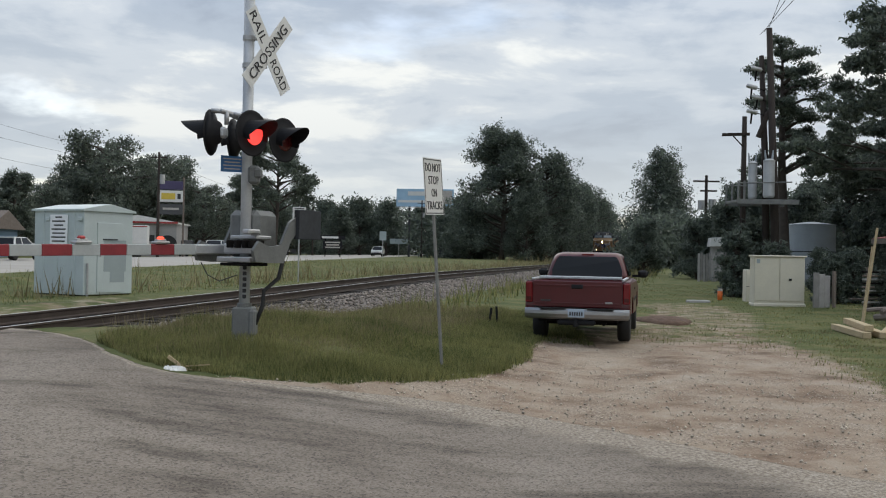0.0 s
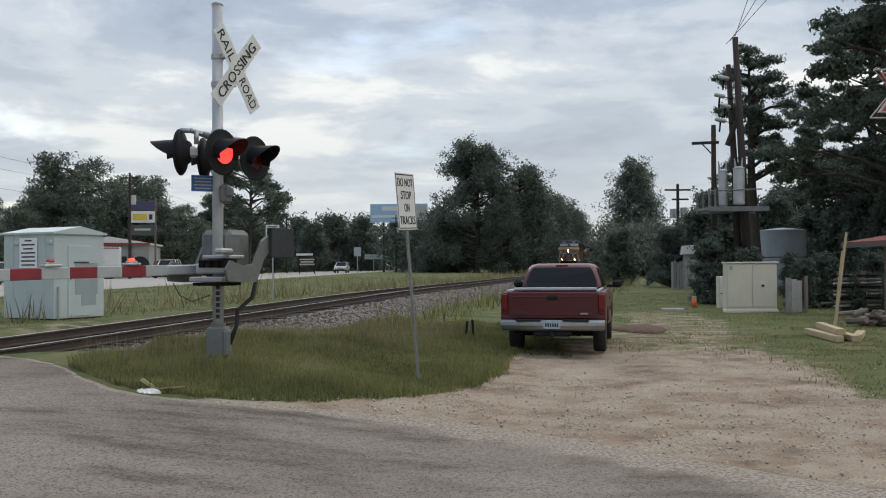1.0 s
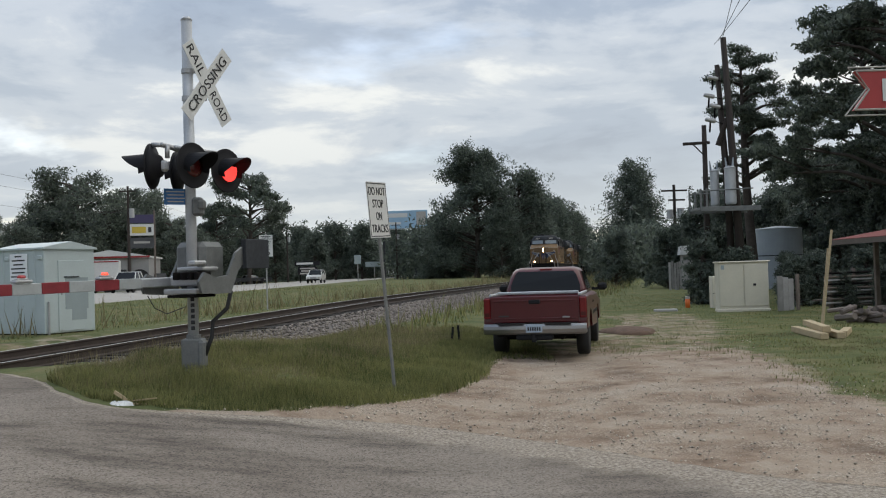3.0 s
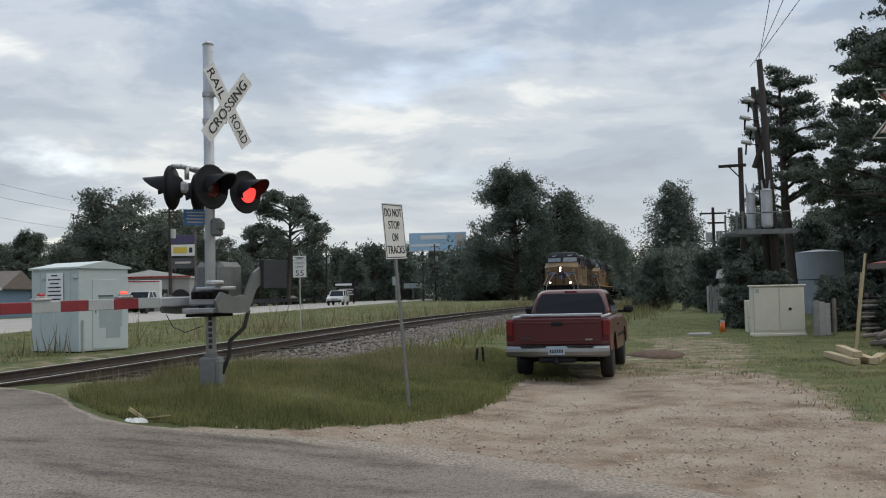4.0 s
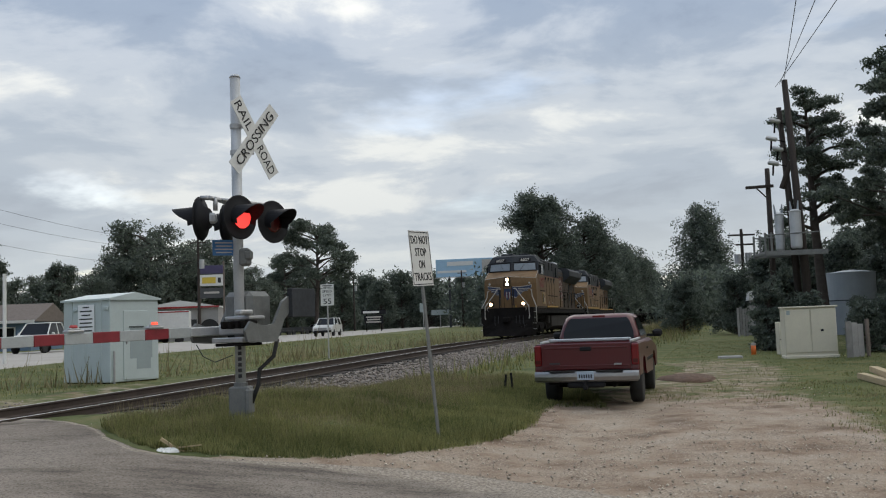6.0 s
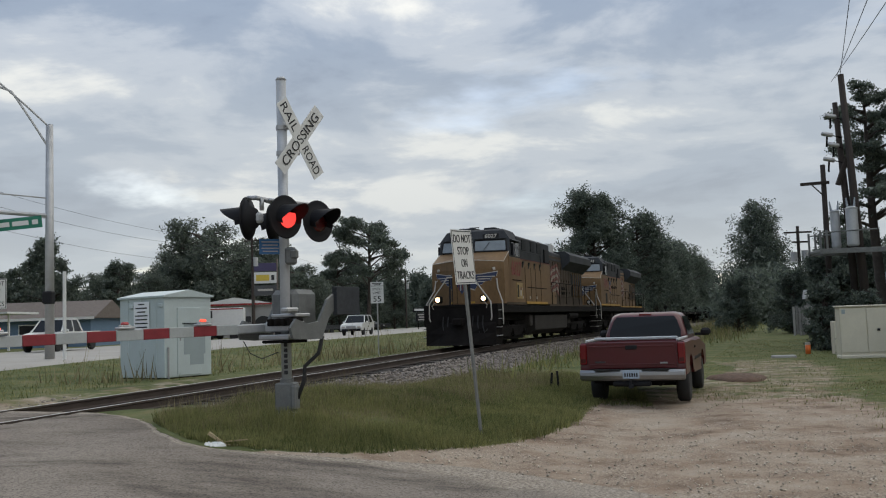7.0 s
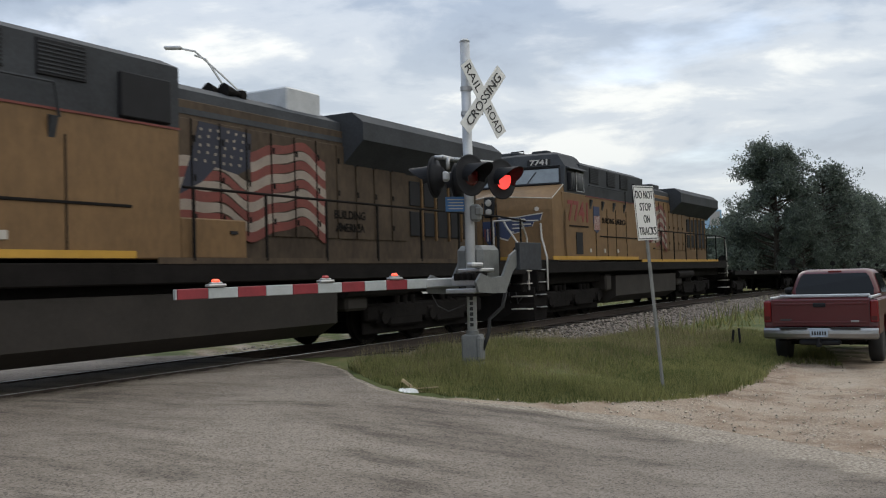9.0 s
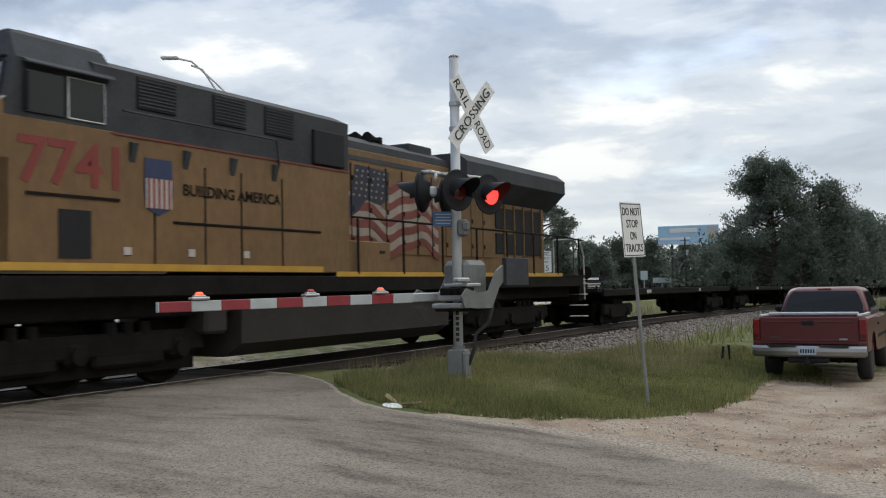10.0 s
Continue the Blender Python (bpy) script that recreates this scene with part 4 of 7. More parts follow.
def build_pickup():
    g = thing("pickup_truck", pose(2.60, 18.72, 0.05, 0, 0, -13), "maroon pickup truck with chrome bumper parked on the dirt drive", "pickup truck")
    prof = [(0.02, 0.55), (0.0, 0.72), (0.03, 1.12), (0.06, 1.20), (2.02, 1.20), (2.02, 0.55), (1.68, 0.55), (1.62, 0.72), (1.48, 0.86), (1.20, 0.92), (0.92, 0.86), (0.78, 0.72), (0.72, 0.55)]
    for k in (-1, 1):
        side = Shape()
        rings = []
        for x in (0.80, 0.97, 1.0):
            inset = 0.0 if x < 0.98 else 0.03
            rings.append([(k * x, a + (inset if a < 1 else -inset), b - (inset if b > 1 else -inset * (b < 0.6))) for a, b in prof])
        side.loft(rings)
        part("bed_side", side, MAROON, g)
        tl = part("tail_lamp", Shape().box((k * 0.925, -0.012, 0.98), (0.135, 0.05, 0.40), bevel=0.02), TAIL_RED, g, "red tail lamp")
        part("reverse_lens", Shape().box((k * 0.925, -0.036, 0.86), (0.10, 0.012, 0.07)), DARK_LENS, tl, "dark reversing lens")
    gate = Shape()
    gate.loft([[(-0.845, y, z0), (0.845, y, z0), (0.845, y, z1), (-0.845, y, z1)] for y, z0, z1 in ((0.05, 0.70, 1.20), (-0.02, 0.70, 1.21), (-0.035, 0.72, 1.19))])
    tg = part("tailgate", gate, MAROON, g, "maroon tailgate")
    part("tailgate_crease", Shape().box((0, -0.038, 1.12), (1.6, 0.012, 0.035), bevel=0.005).box((0, -0.038, 0.78), (1.6, 0.012, 0.03), bevel=0.005), MAROON, tg)
    part("tailgate_handle", Shape().box((0, -0.045, 1.10), (0.22, 0.03, 0.08), bevel=0.012), BLACK, tg, "black handle")
    part("badge", Shape().box((0.60, -0.042, 0.80), (0.14, 0.012, 0.035), bevel=0.01), CHROME, tg, "small plain badge")
    part("badge", Shape().box((-0.60, -0.042, 0.83), (0.20, 0.008, 0.03)), CAR_DARK, tg)
    part("bed_floor", Shape().box((0, 1.02, 0.70), (1.7, 1.9, 0.05)), CAR_DARK, g)
    part("bed_front", Shape().box((0, 1.98, 0.95), (1.75, 0.06, 0.5)), MAROON, g)
    part("bed_rail", Shape().box((0, 0.62, 1.255), (1.62, 0.07, 0.06), bevel=0.015).box((-0.86, 1.0, 1.23), (0.06, 1.9, 0.05), bevel=0.012).box((0.86, 1.0, 1.23), (0.06, 1.9, 0.05), bevel=0.012), ALU, g, "pale metal bed rail")
    bp = Shape()
    bp.loft([[(x * f, y + abs(x) ** 3 * 0.10, z) for x in np.linspace(-0.99, 0.99, 17)] + [(x * f, y + 0.12 + abs(x) ** 3 * 0.08, z) for x in np.linspace(0.99, -0.99, 17)] for z, y, f in ((0.48, -0.16, 0.97), (0.51, -0.19, 1), (0.58, -0.205, 1), (0.64, -0.20, 1), (0.68, -0.18, 1))])
    bm = part("bumper", bp, CHROME, g, "dull chrome rear bumper")
    for k in (-1, 1):
        part("step_pad", Shape().box((0.45 * k, -0.14, 0.685), (0.5, 0.16, 0.015)), RUBBER, bm)
    pl = part("number_plate", Shape().box((0, -0.215, 0.60), (0.31, 0.012, 0.16), bevel=0.004), PLATE_BLUE, bm, "pale plate with dark bars")
    b = Shape()
    for k in range(6):
        b.box((-0.11 + 0.044 * k, -0.222, 0.59), (0.028, 0.004, 0.07))
    part("bars", b, INK, pl)
    part("hitch", Shape().box((0, -0.10, 0.42), (0.72, 0.14, 0.10), bevel=0.03).box((0, -0.22, 0.38), (0.08, 0.22, 0.07), bevel=0.015).tube([(0, -0.3, 0.4), (0, -0.3, 0.50)], 0.026, 10), BLACK, g, "black tow hitch")
    cab = Shape()
    low = [(2.06, 0.50), (2.06, 1.19), (4.1, 1.19), (4.3, 1.14), (5.45, 1.02), (5.58, 0.92), (5.6, 0.52), (5.0, 0.50), (4.93, 0.72), (4.75, 0.86), (4.5, 0.90), (4.25, 0.86), (4.07, 0.72), (4.0, 0.46)]
    cab.loft([[(x, a, b - (0.05 if abs(x) > 0.95 and b > 1 else 0)) for a, b in low] for x in (-0.98, -0.90, 0.90, 0.98)])
    part("cab_body", cab, MAROON, g)
    gh = Shape()
    def outline(w, y0, y1, z):
        pts = []
        for cx, cy, a0 in ((w - 0.14, y1 - 0.14, 0), (-w + 0.14, y1 - 0.14, 90), (-w + 0.14, y0 + 0.14, 180), (w - 0.14, y0 + 0.14, 270)):
            pts += [(cx + 0.14 * math.cos(radians(a0 + b)), cy + 0.14 * math.sin(radians(a0 + b)), z) for b in (0, 30, 60, 90)]
        return pts

    gh.loft([outline(0.86 * k, y0, y1, z) for k, y0, y1, z in ((1.0, 2.08, 4.2, 1.18), (0.985, 2.10, 4.0, 1.30), (0.90, 2.20, 3.75, 1.55), (0.84, 2.27, 3.58, 1.68), (0.77, 2.34, 3.48, 1.735), (0.64, 2.46, 3.36, 1.765))])
    cabin = part("cabin", gh, MAROON, g, "maroon roof and pillars", shade=True)
    part("brake_lamp", Shape().box((0, 2.30, 1.715), (0.26, 0.03, 0.03)), TAIL_RED, cabin)
    rw = Shape().add([(-0.74, 2.062, 1.23), (0.74, 2.062, 1.23), (0.74, 2.110, 1.38), (0.66, 2.185, 1.60), (0.60, 2.235, 1.675), (-0.60, 2.235, 1.675), (-0.66, 2.185, 1.60), (-0.74, 2.110, 1.38)], [tuple(range(8))])
    part("rear_window", rw, GLASS, cabin, "dark tinted rear window")
    for k in (-1, 1):
        sw = Shape().add([(k * 0.872, 2.24, 1.27), (k * 0.872, 3.88, 1.27), (k * 0.748, 3.46, 1.66), (k * 0.748, 2.40, 1.66)], [(0, 1, 2, 3)])
        part("side_window", sw, GLASS, cabin, "dark side window")
        mi = part("mirror", Shape().box((k * 1.13, 3.72, 1.30), (0.22, 0.12, 0.17), bevel=0.05), BLACK, g, "black door mirror")
        part("mirror_stalk", Shape().box((k * 0.98, 3.74, 1.25), (0.18, 0.06, 0.06)), BLACK, mi)
        part("door_handle", Shape().box((k * 0.985, 2.35, 1.02), (0.03, 0.16, 0.05), bevel=0.01), BLACK, g)
        part("side_moulding", Shape().box((k * 0.985, 3.0, 0.78), (0.02, 1.9, 0.07), bevel=0.008), BLACK, g)
        for y in (1.20, 4.5):
            wheel(g, pose(k * 0.84, y, 0.35, 0, 0, 0))
    part("underbody", Shape().box((0, 2.6, 0.50), (1.5, 5.0, 0.16)).tube([(0.5, 0.1, 0.40), (0.5, 2.0, 0.42)], 0.045, 8).tube([(-0.8, 1.2, 0.35), (0.8, 1.2, 0.35)], 0.06, 8), LOCO_DARK, g, "dark chassis and exhaust")
    part("headlamp", Shape().box((0, 5.56, 0.84), (1.7, 0.06, 0.2), bevel=0.02), CHROME, g)


build_pickup()


# ---- the train ----
def bogie(parent, s0, axles=3):
    """A truck with its side frames and wheelsets; s0: its first axle."""
    gap = 1.85 if axles == 3 else 1.75
    r = 0.53 if axles == 3 else 0.42
    L = gap * (axles - 1)
    fr = Shape()
    for x in (-1.08, 1.08):
        fr.box((x, s0 + L / 2, r + 0.10), (0.16, L + 1.1, 0.34), bevel=0.05)
        for k in range(axles):
            fr.box((x, s0 + gap * k, r + 0.02), (0.22, 0.36, 0.34), bevel=0.06)
            fr.tube([(x, s0 + gap * k, r), (x + (0.16 if x > 0 else -0.16), s0 + gap * k, r)], 0.13, 14)
        for k in range(axles - 1):
            for d in (0.62, 0.92, 1.22):
                fr.tube([(x, s0 + gap * k + d, r + 0.05), (x, s0 + gap * k + d, r + 0.42)], 0.085, 10)
            fr.box((x, s0 + gap * (k + 0.5), r - 0.08), (0.15, 1.3, 0.26), bevel=0.05)
    fr.box((0, s0 + L / 2, r + 0.2), (1.6, 0.7, 0.25), bevel=0.04)
    b = part("bogie", fr, LOCO_DARK, parent, "grimy cast bogie frame")
    for k in range(axles):
        part("traction_motor", Shape().box((0, s0 + gap * k + (0.55 if k < axles - 1 else -0.55), r + 0.02), (1.15, 1.0, 0.72), bevel=0.12), LOCO_DARK, b, "dark traction motor")
    for x in (-0.98, 0.98):
        part("brake_rigging", Shape().box((x, s0 + L / 2, r - 0.16), (0.05, L + 0.9, 0.34), bevel=0.02), LOCO_DARK, b, "dark brake rigging")
    sets = []
    for k in range(axles):
        w = Shape()
        for x in (-0.72, 0.72):
            e = 1 if x > 0 else -1
            w.loft([[(x + e * a, rr * math.cos(t), rr * math.sin(t)) for t in np.linspace(0, 2 * math.pi, 25)[:-1]] for a, rr in ((-0.05, r + 0.025), (-0.02, r + 0.025), (-0.015, r), (0.07, r - 0.005), (0.075, r - 0.07), (0.04, r - 0.09), (0.05, 0.14), (0.09, 0.12))])
        w.tube([(-0.7, 0, 0), (0.7, 0, 0)], 0.09, 10)
        for t in (0.4, 2.5, 4.6):
            w.box((0.79, 0.25 * math.cos(t), 0.25 * math.sin(t)), (0.03, 0.06, 0.06))
        sets.append(part("wheelset", w, LOCO_DARK, b, "steel wheelset", at=pose(0, s0 + gap * k, r)))
    return sets


def wave(s, k=0.0):
    return 0.07 * math.sin(s * 3.4 + k)


def build_locomotive(number, second):
    g = thing("locomotive", pose(0, 300, 0), "weathered yellow and grey diesel locomotive number " + number, "locomotive", group="locomotives")
    # nose: a narrow front, broad bevelled corners, and a top that falls to the corners
    F, C = (0.20, 0.60), (1.5, 1.36)
    low = [(-1.5, 2.3), (-C[0], C[1]), (-F[0], F[1]), F, C, (1.5, 2.3)]
    high = [3.52, 3.30, 3.38, 3.38, 3.30, 3.52]
    body = Shape()
    r0, r1, r2 = [(x, y, 1.66) for x, y in low], [(x, y, 3.0) for x, y in low], [(x * 0.985, y + (0.10 if y < 1.0 else 0.03), h) for (x, y), h in zip(low, high)]
    body.loft([r0, r1, r2], caps=False)
    crest = [(-1.46, 2.28, 3.74), (0, 1.97, 3.74), (1.46, 2.28, 3.74)]
    body.add(r2 + crest, [(0, 6, 1), (1, 6, 7, 2), (2, 7, 3), (3, 7, 8, 4), (4, 8, 5)])
    nose = part("nose", body, YELLOW, g, "blunt yellow nose with bevelled corners")
    lip = Shape().tube([r2[2], r2[1], crest[0]], 0.014, 6).tube([r2[3], r2[4], crest[2]], 0.014, 6).tube([r2[2], r2[3]], 0.014, 6)
    part("nose_lip", lip, LOCO_WHITE, nose, "pale worn lip along the nose top")
    for k in (-1, 1):
        part("corner_seam", Shape().box((k * (F[0] + 0.008), F[1] - 0.006, 2.45), (0.02, 0.02, 1.55)), LOCO_DARK, nose)
        part("sand_filler", Shape().tube([(k * 1.12, 1.16, 3.02), (k * 1.16, 1.11, 3.02)], 0.06, 10), LOCO_WHITE, nose, "small pale filler cap")
    cb = part("cab", Shape().box((0, 3.0, 2.58), (3.0, 1.9, 1.90), bevel=0.02), YELLOW, g, "yellow cab sides")
    # the cab's dark top: two swept windscreen planes under a number band
    up = Shape()
    ring = lambda w, y0, yc, z: [(-w, y0, z), (0, yc, z), (w, y0, z), (w, 3.95, z), (-w, 3.95, z)]
    up.loft([ring(1.485, 2.26, 1.96, 3.50), ring(1.485, 2.28, 1.98, 3.74), ring(1.47, 2.42, 2.14, 4.26), ring(1.22, 2.52, 2.30, 4.62), ring(1.10, 2.72, 2.52, 4.70)])
    uc = part("cab_roof", up, LOCO_GREY, g, "sooty grey cab top")
    v = Vector((0, 0.16, 0.52)).normalized()
    for k in (-1, 1):
        u = Vector((1.485, 0.30 * k, 0)).normalized()
        n = u.cross(v).normalized()
        w2 = n.cross(u)
        m = Matrix(((u.x, w2.x, n.x, 0), (u.y, w2.y, n.y, 1.98), (u.z, w2.z, n.z, 3.74), (0, 0, 0, 1)))
        w = part("windscreen", Shape().box((k * 0.75, 0.27, 0.012), (1.24, 0.42, 0.012), bevel=0.004), SCREEN, uc, "hazy windscreen with the sky's reflection partly put into its colour", at=m)
        c = [(0.10, 0.04), (0.14, 0.02), (1.36, 0.02), (1.40, 0.06), (1.38, 0.47), (1.32, 0.51), (0.20, 0.51), (0.12, 0.46), (0.10, 0.04)]
        part("frame", Shape().tube([(k * a, b, 0.018) for a, b in c], 0.028, 6), BLACK, w, "black rubber frame")
        part("wiper", Shape().tube([(k * 0.45, 0.02, 0.04), (k * 0.72, 0.40, 0.035)], 0.010, 5), BLACK, w)
        nb = part("number_board", Shape().box((k * 0.78, 0.68, -0.02), (0.66, 0.22, 0.10), bevel=0.015), BLACK, uc, "black number board", at=m)
        lettering("digits", number, 0.16, LOCO_WHITE, nb, Matrix.Translation((k * 0.78, 0.68, 0.034)), width=0.50, bold=0.006)
        part("visor_lip", Shape().box((k * 0.75, 0.555, 0.03), (1.30, 0.03, 0.06), bevel=0.008), LOCO_GREY, uc, at=m)
        for s in (2.82, 3.45):
            sw = part("side_window", Shape().box((k * 1.482, s, 3.86), (0.03, 0.58, 0.54), bevel=0.01), GLASS, uc, "dark cab side window")
            part("frame", Shape().tube([(k * 1.50, s - 0.29, 3.60), (k * 1.50, s + 0.29, 3.60), (k * 1.495, s + 0.29, 4.13), (k * 1.495, s - 0.29, 4.13), (k * 1.50, s - 0.29, 3.60)], 0.014, 6), GALV if s > 3 else BLACK, sw)
        part("sunshade", Shape().prism([(k * 1.47, 4.27), (k * 1.60, 4.20), (k * 1.60, 4.18), (k * 1.47, 4.22)], 2.5, 3.85, "xz"), LOCO_GREY, uc, "narrow sunshade over the side windows")
        part("mirror_wing", Shape().box((k * 1.56, 2.50, 3.84), (0.10, 0.03, 0.48), bevel=0.01), BLACK, uc, "dark wind deflector")
    for x, s, size in ((0.55, 2.95, (0.5, 0.32, 0.10)), (0.55, 3.45, (0.5, 0.32, 0.10)), (-0.4, 3.1, (0.7, 0.8, 0.12)), (0.1, 3.7, (1.2, 0.2, 0.09))):
        part("roof_gear", Shape().box((x, s, 4.745), size, bevel=0.03), LOCO_GREY, uc, "aerial or vent")
    part("roof_hoop", Shape().tube([(-0.25, 2.6, 4.68), (-0.25, 2.6, 4.80), (0.15, 2.6, 4.80), (0.15, 2.6, 4.68)], 0.015, 6), BLACK, uc)
    # lights
    hl = part("headlight_box", Shape().box((0.0, 0.62, 3.10), (0.30, 0.14, 0.56), bevel=0.03), BLACK, g, "black headlight recess")
    for z in (2.97, 3.22):
        part("headlight", Shape().tube([(0, 0.555, z), (0, 0.53, z), (0, 0.52, z)], [0.095, 0.085, 0.04], 18), HEADLIGHT if not second else LOCO_WHITE, hl, "lit headlight" if not second else "unlit headlight")
    for k in (-1, 1):
        d = part("ditch_light_box", Shape().box((k * 0.92, 0.42, 1.86), (0.30, 0.22, 0.28), bevel=0.05), LOCO_DARK, g)
        part("ditch_light", Shape().tube([(k * 0.92, 0.315, 1.86), (k * 0.92, 0.29, 1.86), (k * 0.92, 0.28, 1.86)], [0.092, 0.082, 0.04], 18), HEADLIGHT if not second else LOCO_WHITE, d, "lit ditch light" if not second else "unlit ditch light")
    # nose door, shield and wings
    dr = part("nose_door", Shape().box((-0.08, 0.605, 2.25), (0.62, 0.04, 1.15), bevel=0.01), YELLOW, g, "yellow nose door")
    for x in (0.25, -0.40):
        part("door_seam", Shape().box((x, 0.585, 2.25), (0.03, 0.02, 1.2)), BLACK, dr)
    shp = [(-0.18, 2.72), (0.18, 2.72), (0.19, 2.35), (0, 2.05), (-0.19, 2.35)]
    sh = part("shield", Shape().prism(shp, 0.55, 0.582, "xz"), LOCO_BLUE, g, "plain blue shield shape with pale bars")
    for k in range(4):
        part("bar", Shape().box((-0.12 + 0.08 * k, 0.546, 2.36), (0.036, 0.008, 0.34)), LOCO_WHITE if k % 2 else FLAG_RED, sh)
    for k in (-1, 1):
        e = Vector((k * (C[0] - F[0]), C[1] - F[1], 0)).normalized()
        q = e if k > 0 else -e
        n = q.cross(Vector((0, 0, 1)))
        m = Matrix(((q.x, 0, n.x, k * F[0]), (q.y, 0, n.y, F[1]), (0, 1, n.z, 2.56), (0, 0, 0, 1)))
        wing_shape = [(0.02, 0.24), (0.55, 0.24), (1.22, 0.33), (1.16, 0.15), (1.00, 0.12), (0.94, 0.00), (0.70, -0.02), (0.60, -0.14), (0.42, -0.18), (0.30, -0.34), (0.04, -0.26)]
        rim = Shape().prism([(k * (0.6 + (a - 0.6) * 1.05), b * 1.11) for a, b in wing_shape], 0.006, 0.012, "xy", m)
        wing = part("wing_emblem", rim, LOCO_WHITE, g, "plain wing shape in blue with a pale rim")
        part("wing_field", Shape().prism([(k * a, b) for a, b in wing_shape], 0.013, 0.018, "xy", m), LOCO_BLUE, wing, "dark blue field")
        for z, a0, a1 in ((0.155, 0.42, 1.12), (0.06, 0.42, 0.92), (-0.04, 0.42, 0.72), (-0.14, 0.36, 0.46)):
            part("wing_bar", Shape().box((k * (a0 + a1) / 2, z, 0.020), (a1 - a0, 0.032, 0.006), m), LOCO_WHITE, wing)
        # front steps and handrails
        for j in range(4):
            sp = part("step", Shape().box((k * 1.30, 0.52, 0.42 + 0.32 * j), (0.46, 0.40, 0.035)), LOCO_DARK, g, "dark step with a pale edge")
            part("step_edge", Shape().box((k * 1.30, 0.31, 0.435 + 0.32 * j), (0.46, 0.02, 0.025)).box((k * 1.535, 0.52, 0.435 + 0.32 * j), (0.02, 0.40, 0.025)), GALV, sp, "pale step edge")
        part("handrail", Shape().tube([(k * 0.36, 0.50, 2.72), (k * 0.52, 0.36, 2.72), (k * 0.62, 0.33, 2.55), (k * 1.24, 0.24, 1.72), (k * 1.26, 0.24, 1.15), (k * 1.22, 0.26, 1.02)], 0.026, 7), LOCO_WHITE, g, "white front handrail")
        part("handrail", Shape().tube([(k * 1.22, 1.18, 2.62), (k * 1.26, 1.10, 2.62), (k * 1.30, 1.05, 2.25), (k * 1.55, 0.78, 1.72), (k * 1.56, 0.76, 0.85)], 0.026, 7), LOCO_WHITE, g, "white side handrail")
        part("grab_loop", Shape().tube([(k * 0.95, 0.24, 1.70), (k * 1.0, 0.16, 1.74), (k * 1.12, 0.16, 1.60), (k * 1.06, 0.22, 1.50)], 0.014, 6), LOCO_WHITE, g)
        part("gate_post", Shape().box((k * 0.40, 0.28, 2.15), (0.06, 0.06, 1.05), bevel=0.01), BLACK, g)
    plow = Shape()
    plow.loft([[(-1.5, 0.75, z), (-1.4, 0.22, z), (-0.5, y, z), (0.5, y, z), (1.4, 0.22, z), (1.5, 0.75, z)] for z, y in ((0.10, -0.20), (0.55, 0.0), (0.95, 0.15))])
    part("plow", plow, LOCO_DARK, g, "grimy black plough")
    part("pilot", Shape().box((0, 0.50, 1.22), (3.0, 0.46, 0.80), bevel=0.03).box((0, 0.15, 0.98), (0.4, 0.7, 0.3), bevel=0.05), LOCO_DARK, g, "dark pilot and coupler")
    for x in (-0.7, -0.5, 0.5, 0.7, 0.9):
        part("air_hose", Shape().tube([(x, 0.28, 1.2), (x + 0.02, 0.12, 0.85), (x + 0.1, 0.08, 0.55), (x + 0.2, 0.15, 0.7)], 0.022, 6), RUBBER, g)
    part("front_deck", Shape().box((0, 0.95, 1.60), (3.0, 1.4, 0.09), bevel=0.01), LOCO_DARK, g)
    part("deck_stripe", Shape().box((0, 0.605, 1.72), (1.0, 0.02, 0.08)), LOCO_STRIPE, g, "worn yellow stripe under the nose")
    # deck, stripe, tank and trucks
    part("centre_sill", Shape().box((0, 11.1, 1.17), (2.3, 19.6, 0.36), bevel=0.03), LOCO_DARK, g, "deep dark centre sill")
    part("underframe", Shape().box((0, 10.9, 1.44), (3.0, 20.4, 0.30), bevel=0.02), LOCO_DARK, g, "long dark underframe")
    part("sill_stripe", Shape().box((1.507, 6.6 if not second else 4.9, 1.70), (0.02, 3.8 if not second else 7.2, 0.10)), LOCO_STRIPE, g, "yellow reflective sill stripe")
    part("sill_stripe", Shape().box((1.503, 14.2, 1.62), (0.012, 10.6, 0.09)), LOCO_STRIPE if second else SOOT_YELLOW, g, "yellow reflective sill stripe")
    part("sill_edge", Shape().box((1.503, 3.2, 1.66), (0.012, 3.2, 0.10)), SOOT_YELLOW, g, "rusty brown sill edge")
    tank = Shape().prism([(-1.0, 0.30), (-1.38, 0.52), (-1.40, 1.15), (1.40, 1.15), (1.38, 0.52), (1.0, 0.30)], 6.5, 13.2, "xz")
    part("fuel_tank", tank, LOCO_TANK, g, "large dark fuel tank")
    for s, a in ((6.0, 0.5), (13.9, 0.7)):
        part("equipment_box", Shape().box((1.1, s, 0.95), (0.5, a, 0.5), bevel=0.05), LOCO_TANK, g)
    und = Shape().tube([(1.35, 13.4, 1.1), (1.35, 15.5, 1.1)], 0.16, 12)
    part("air_tank", und, LOCO_DARK, g)
    sets = bogie(g, 1.7) + bogie(g, 15.0)
    # equipment cab behind the driver's cab
    eq = part("equipment_cab", Shape().box((0, 6.6, 2.57), (2.996, 5.5, 1.86), bevel=0.02), YELLOW, g, "yellow equipment cab side")
    part("equipment_roof", Shape().loft([[(a, s, b) for a, b in ((-1.44, 3.48), (-1.45, 4.40), (-1.1, 4.56), (1.1, 4.56), (1.45, 4.40), (1.44, 3.48))] for s in (3.6, 9.4)]), LOCO_GREY, eq, "sooty grey upper side")
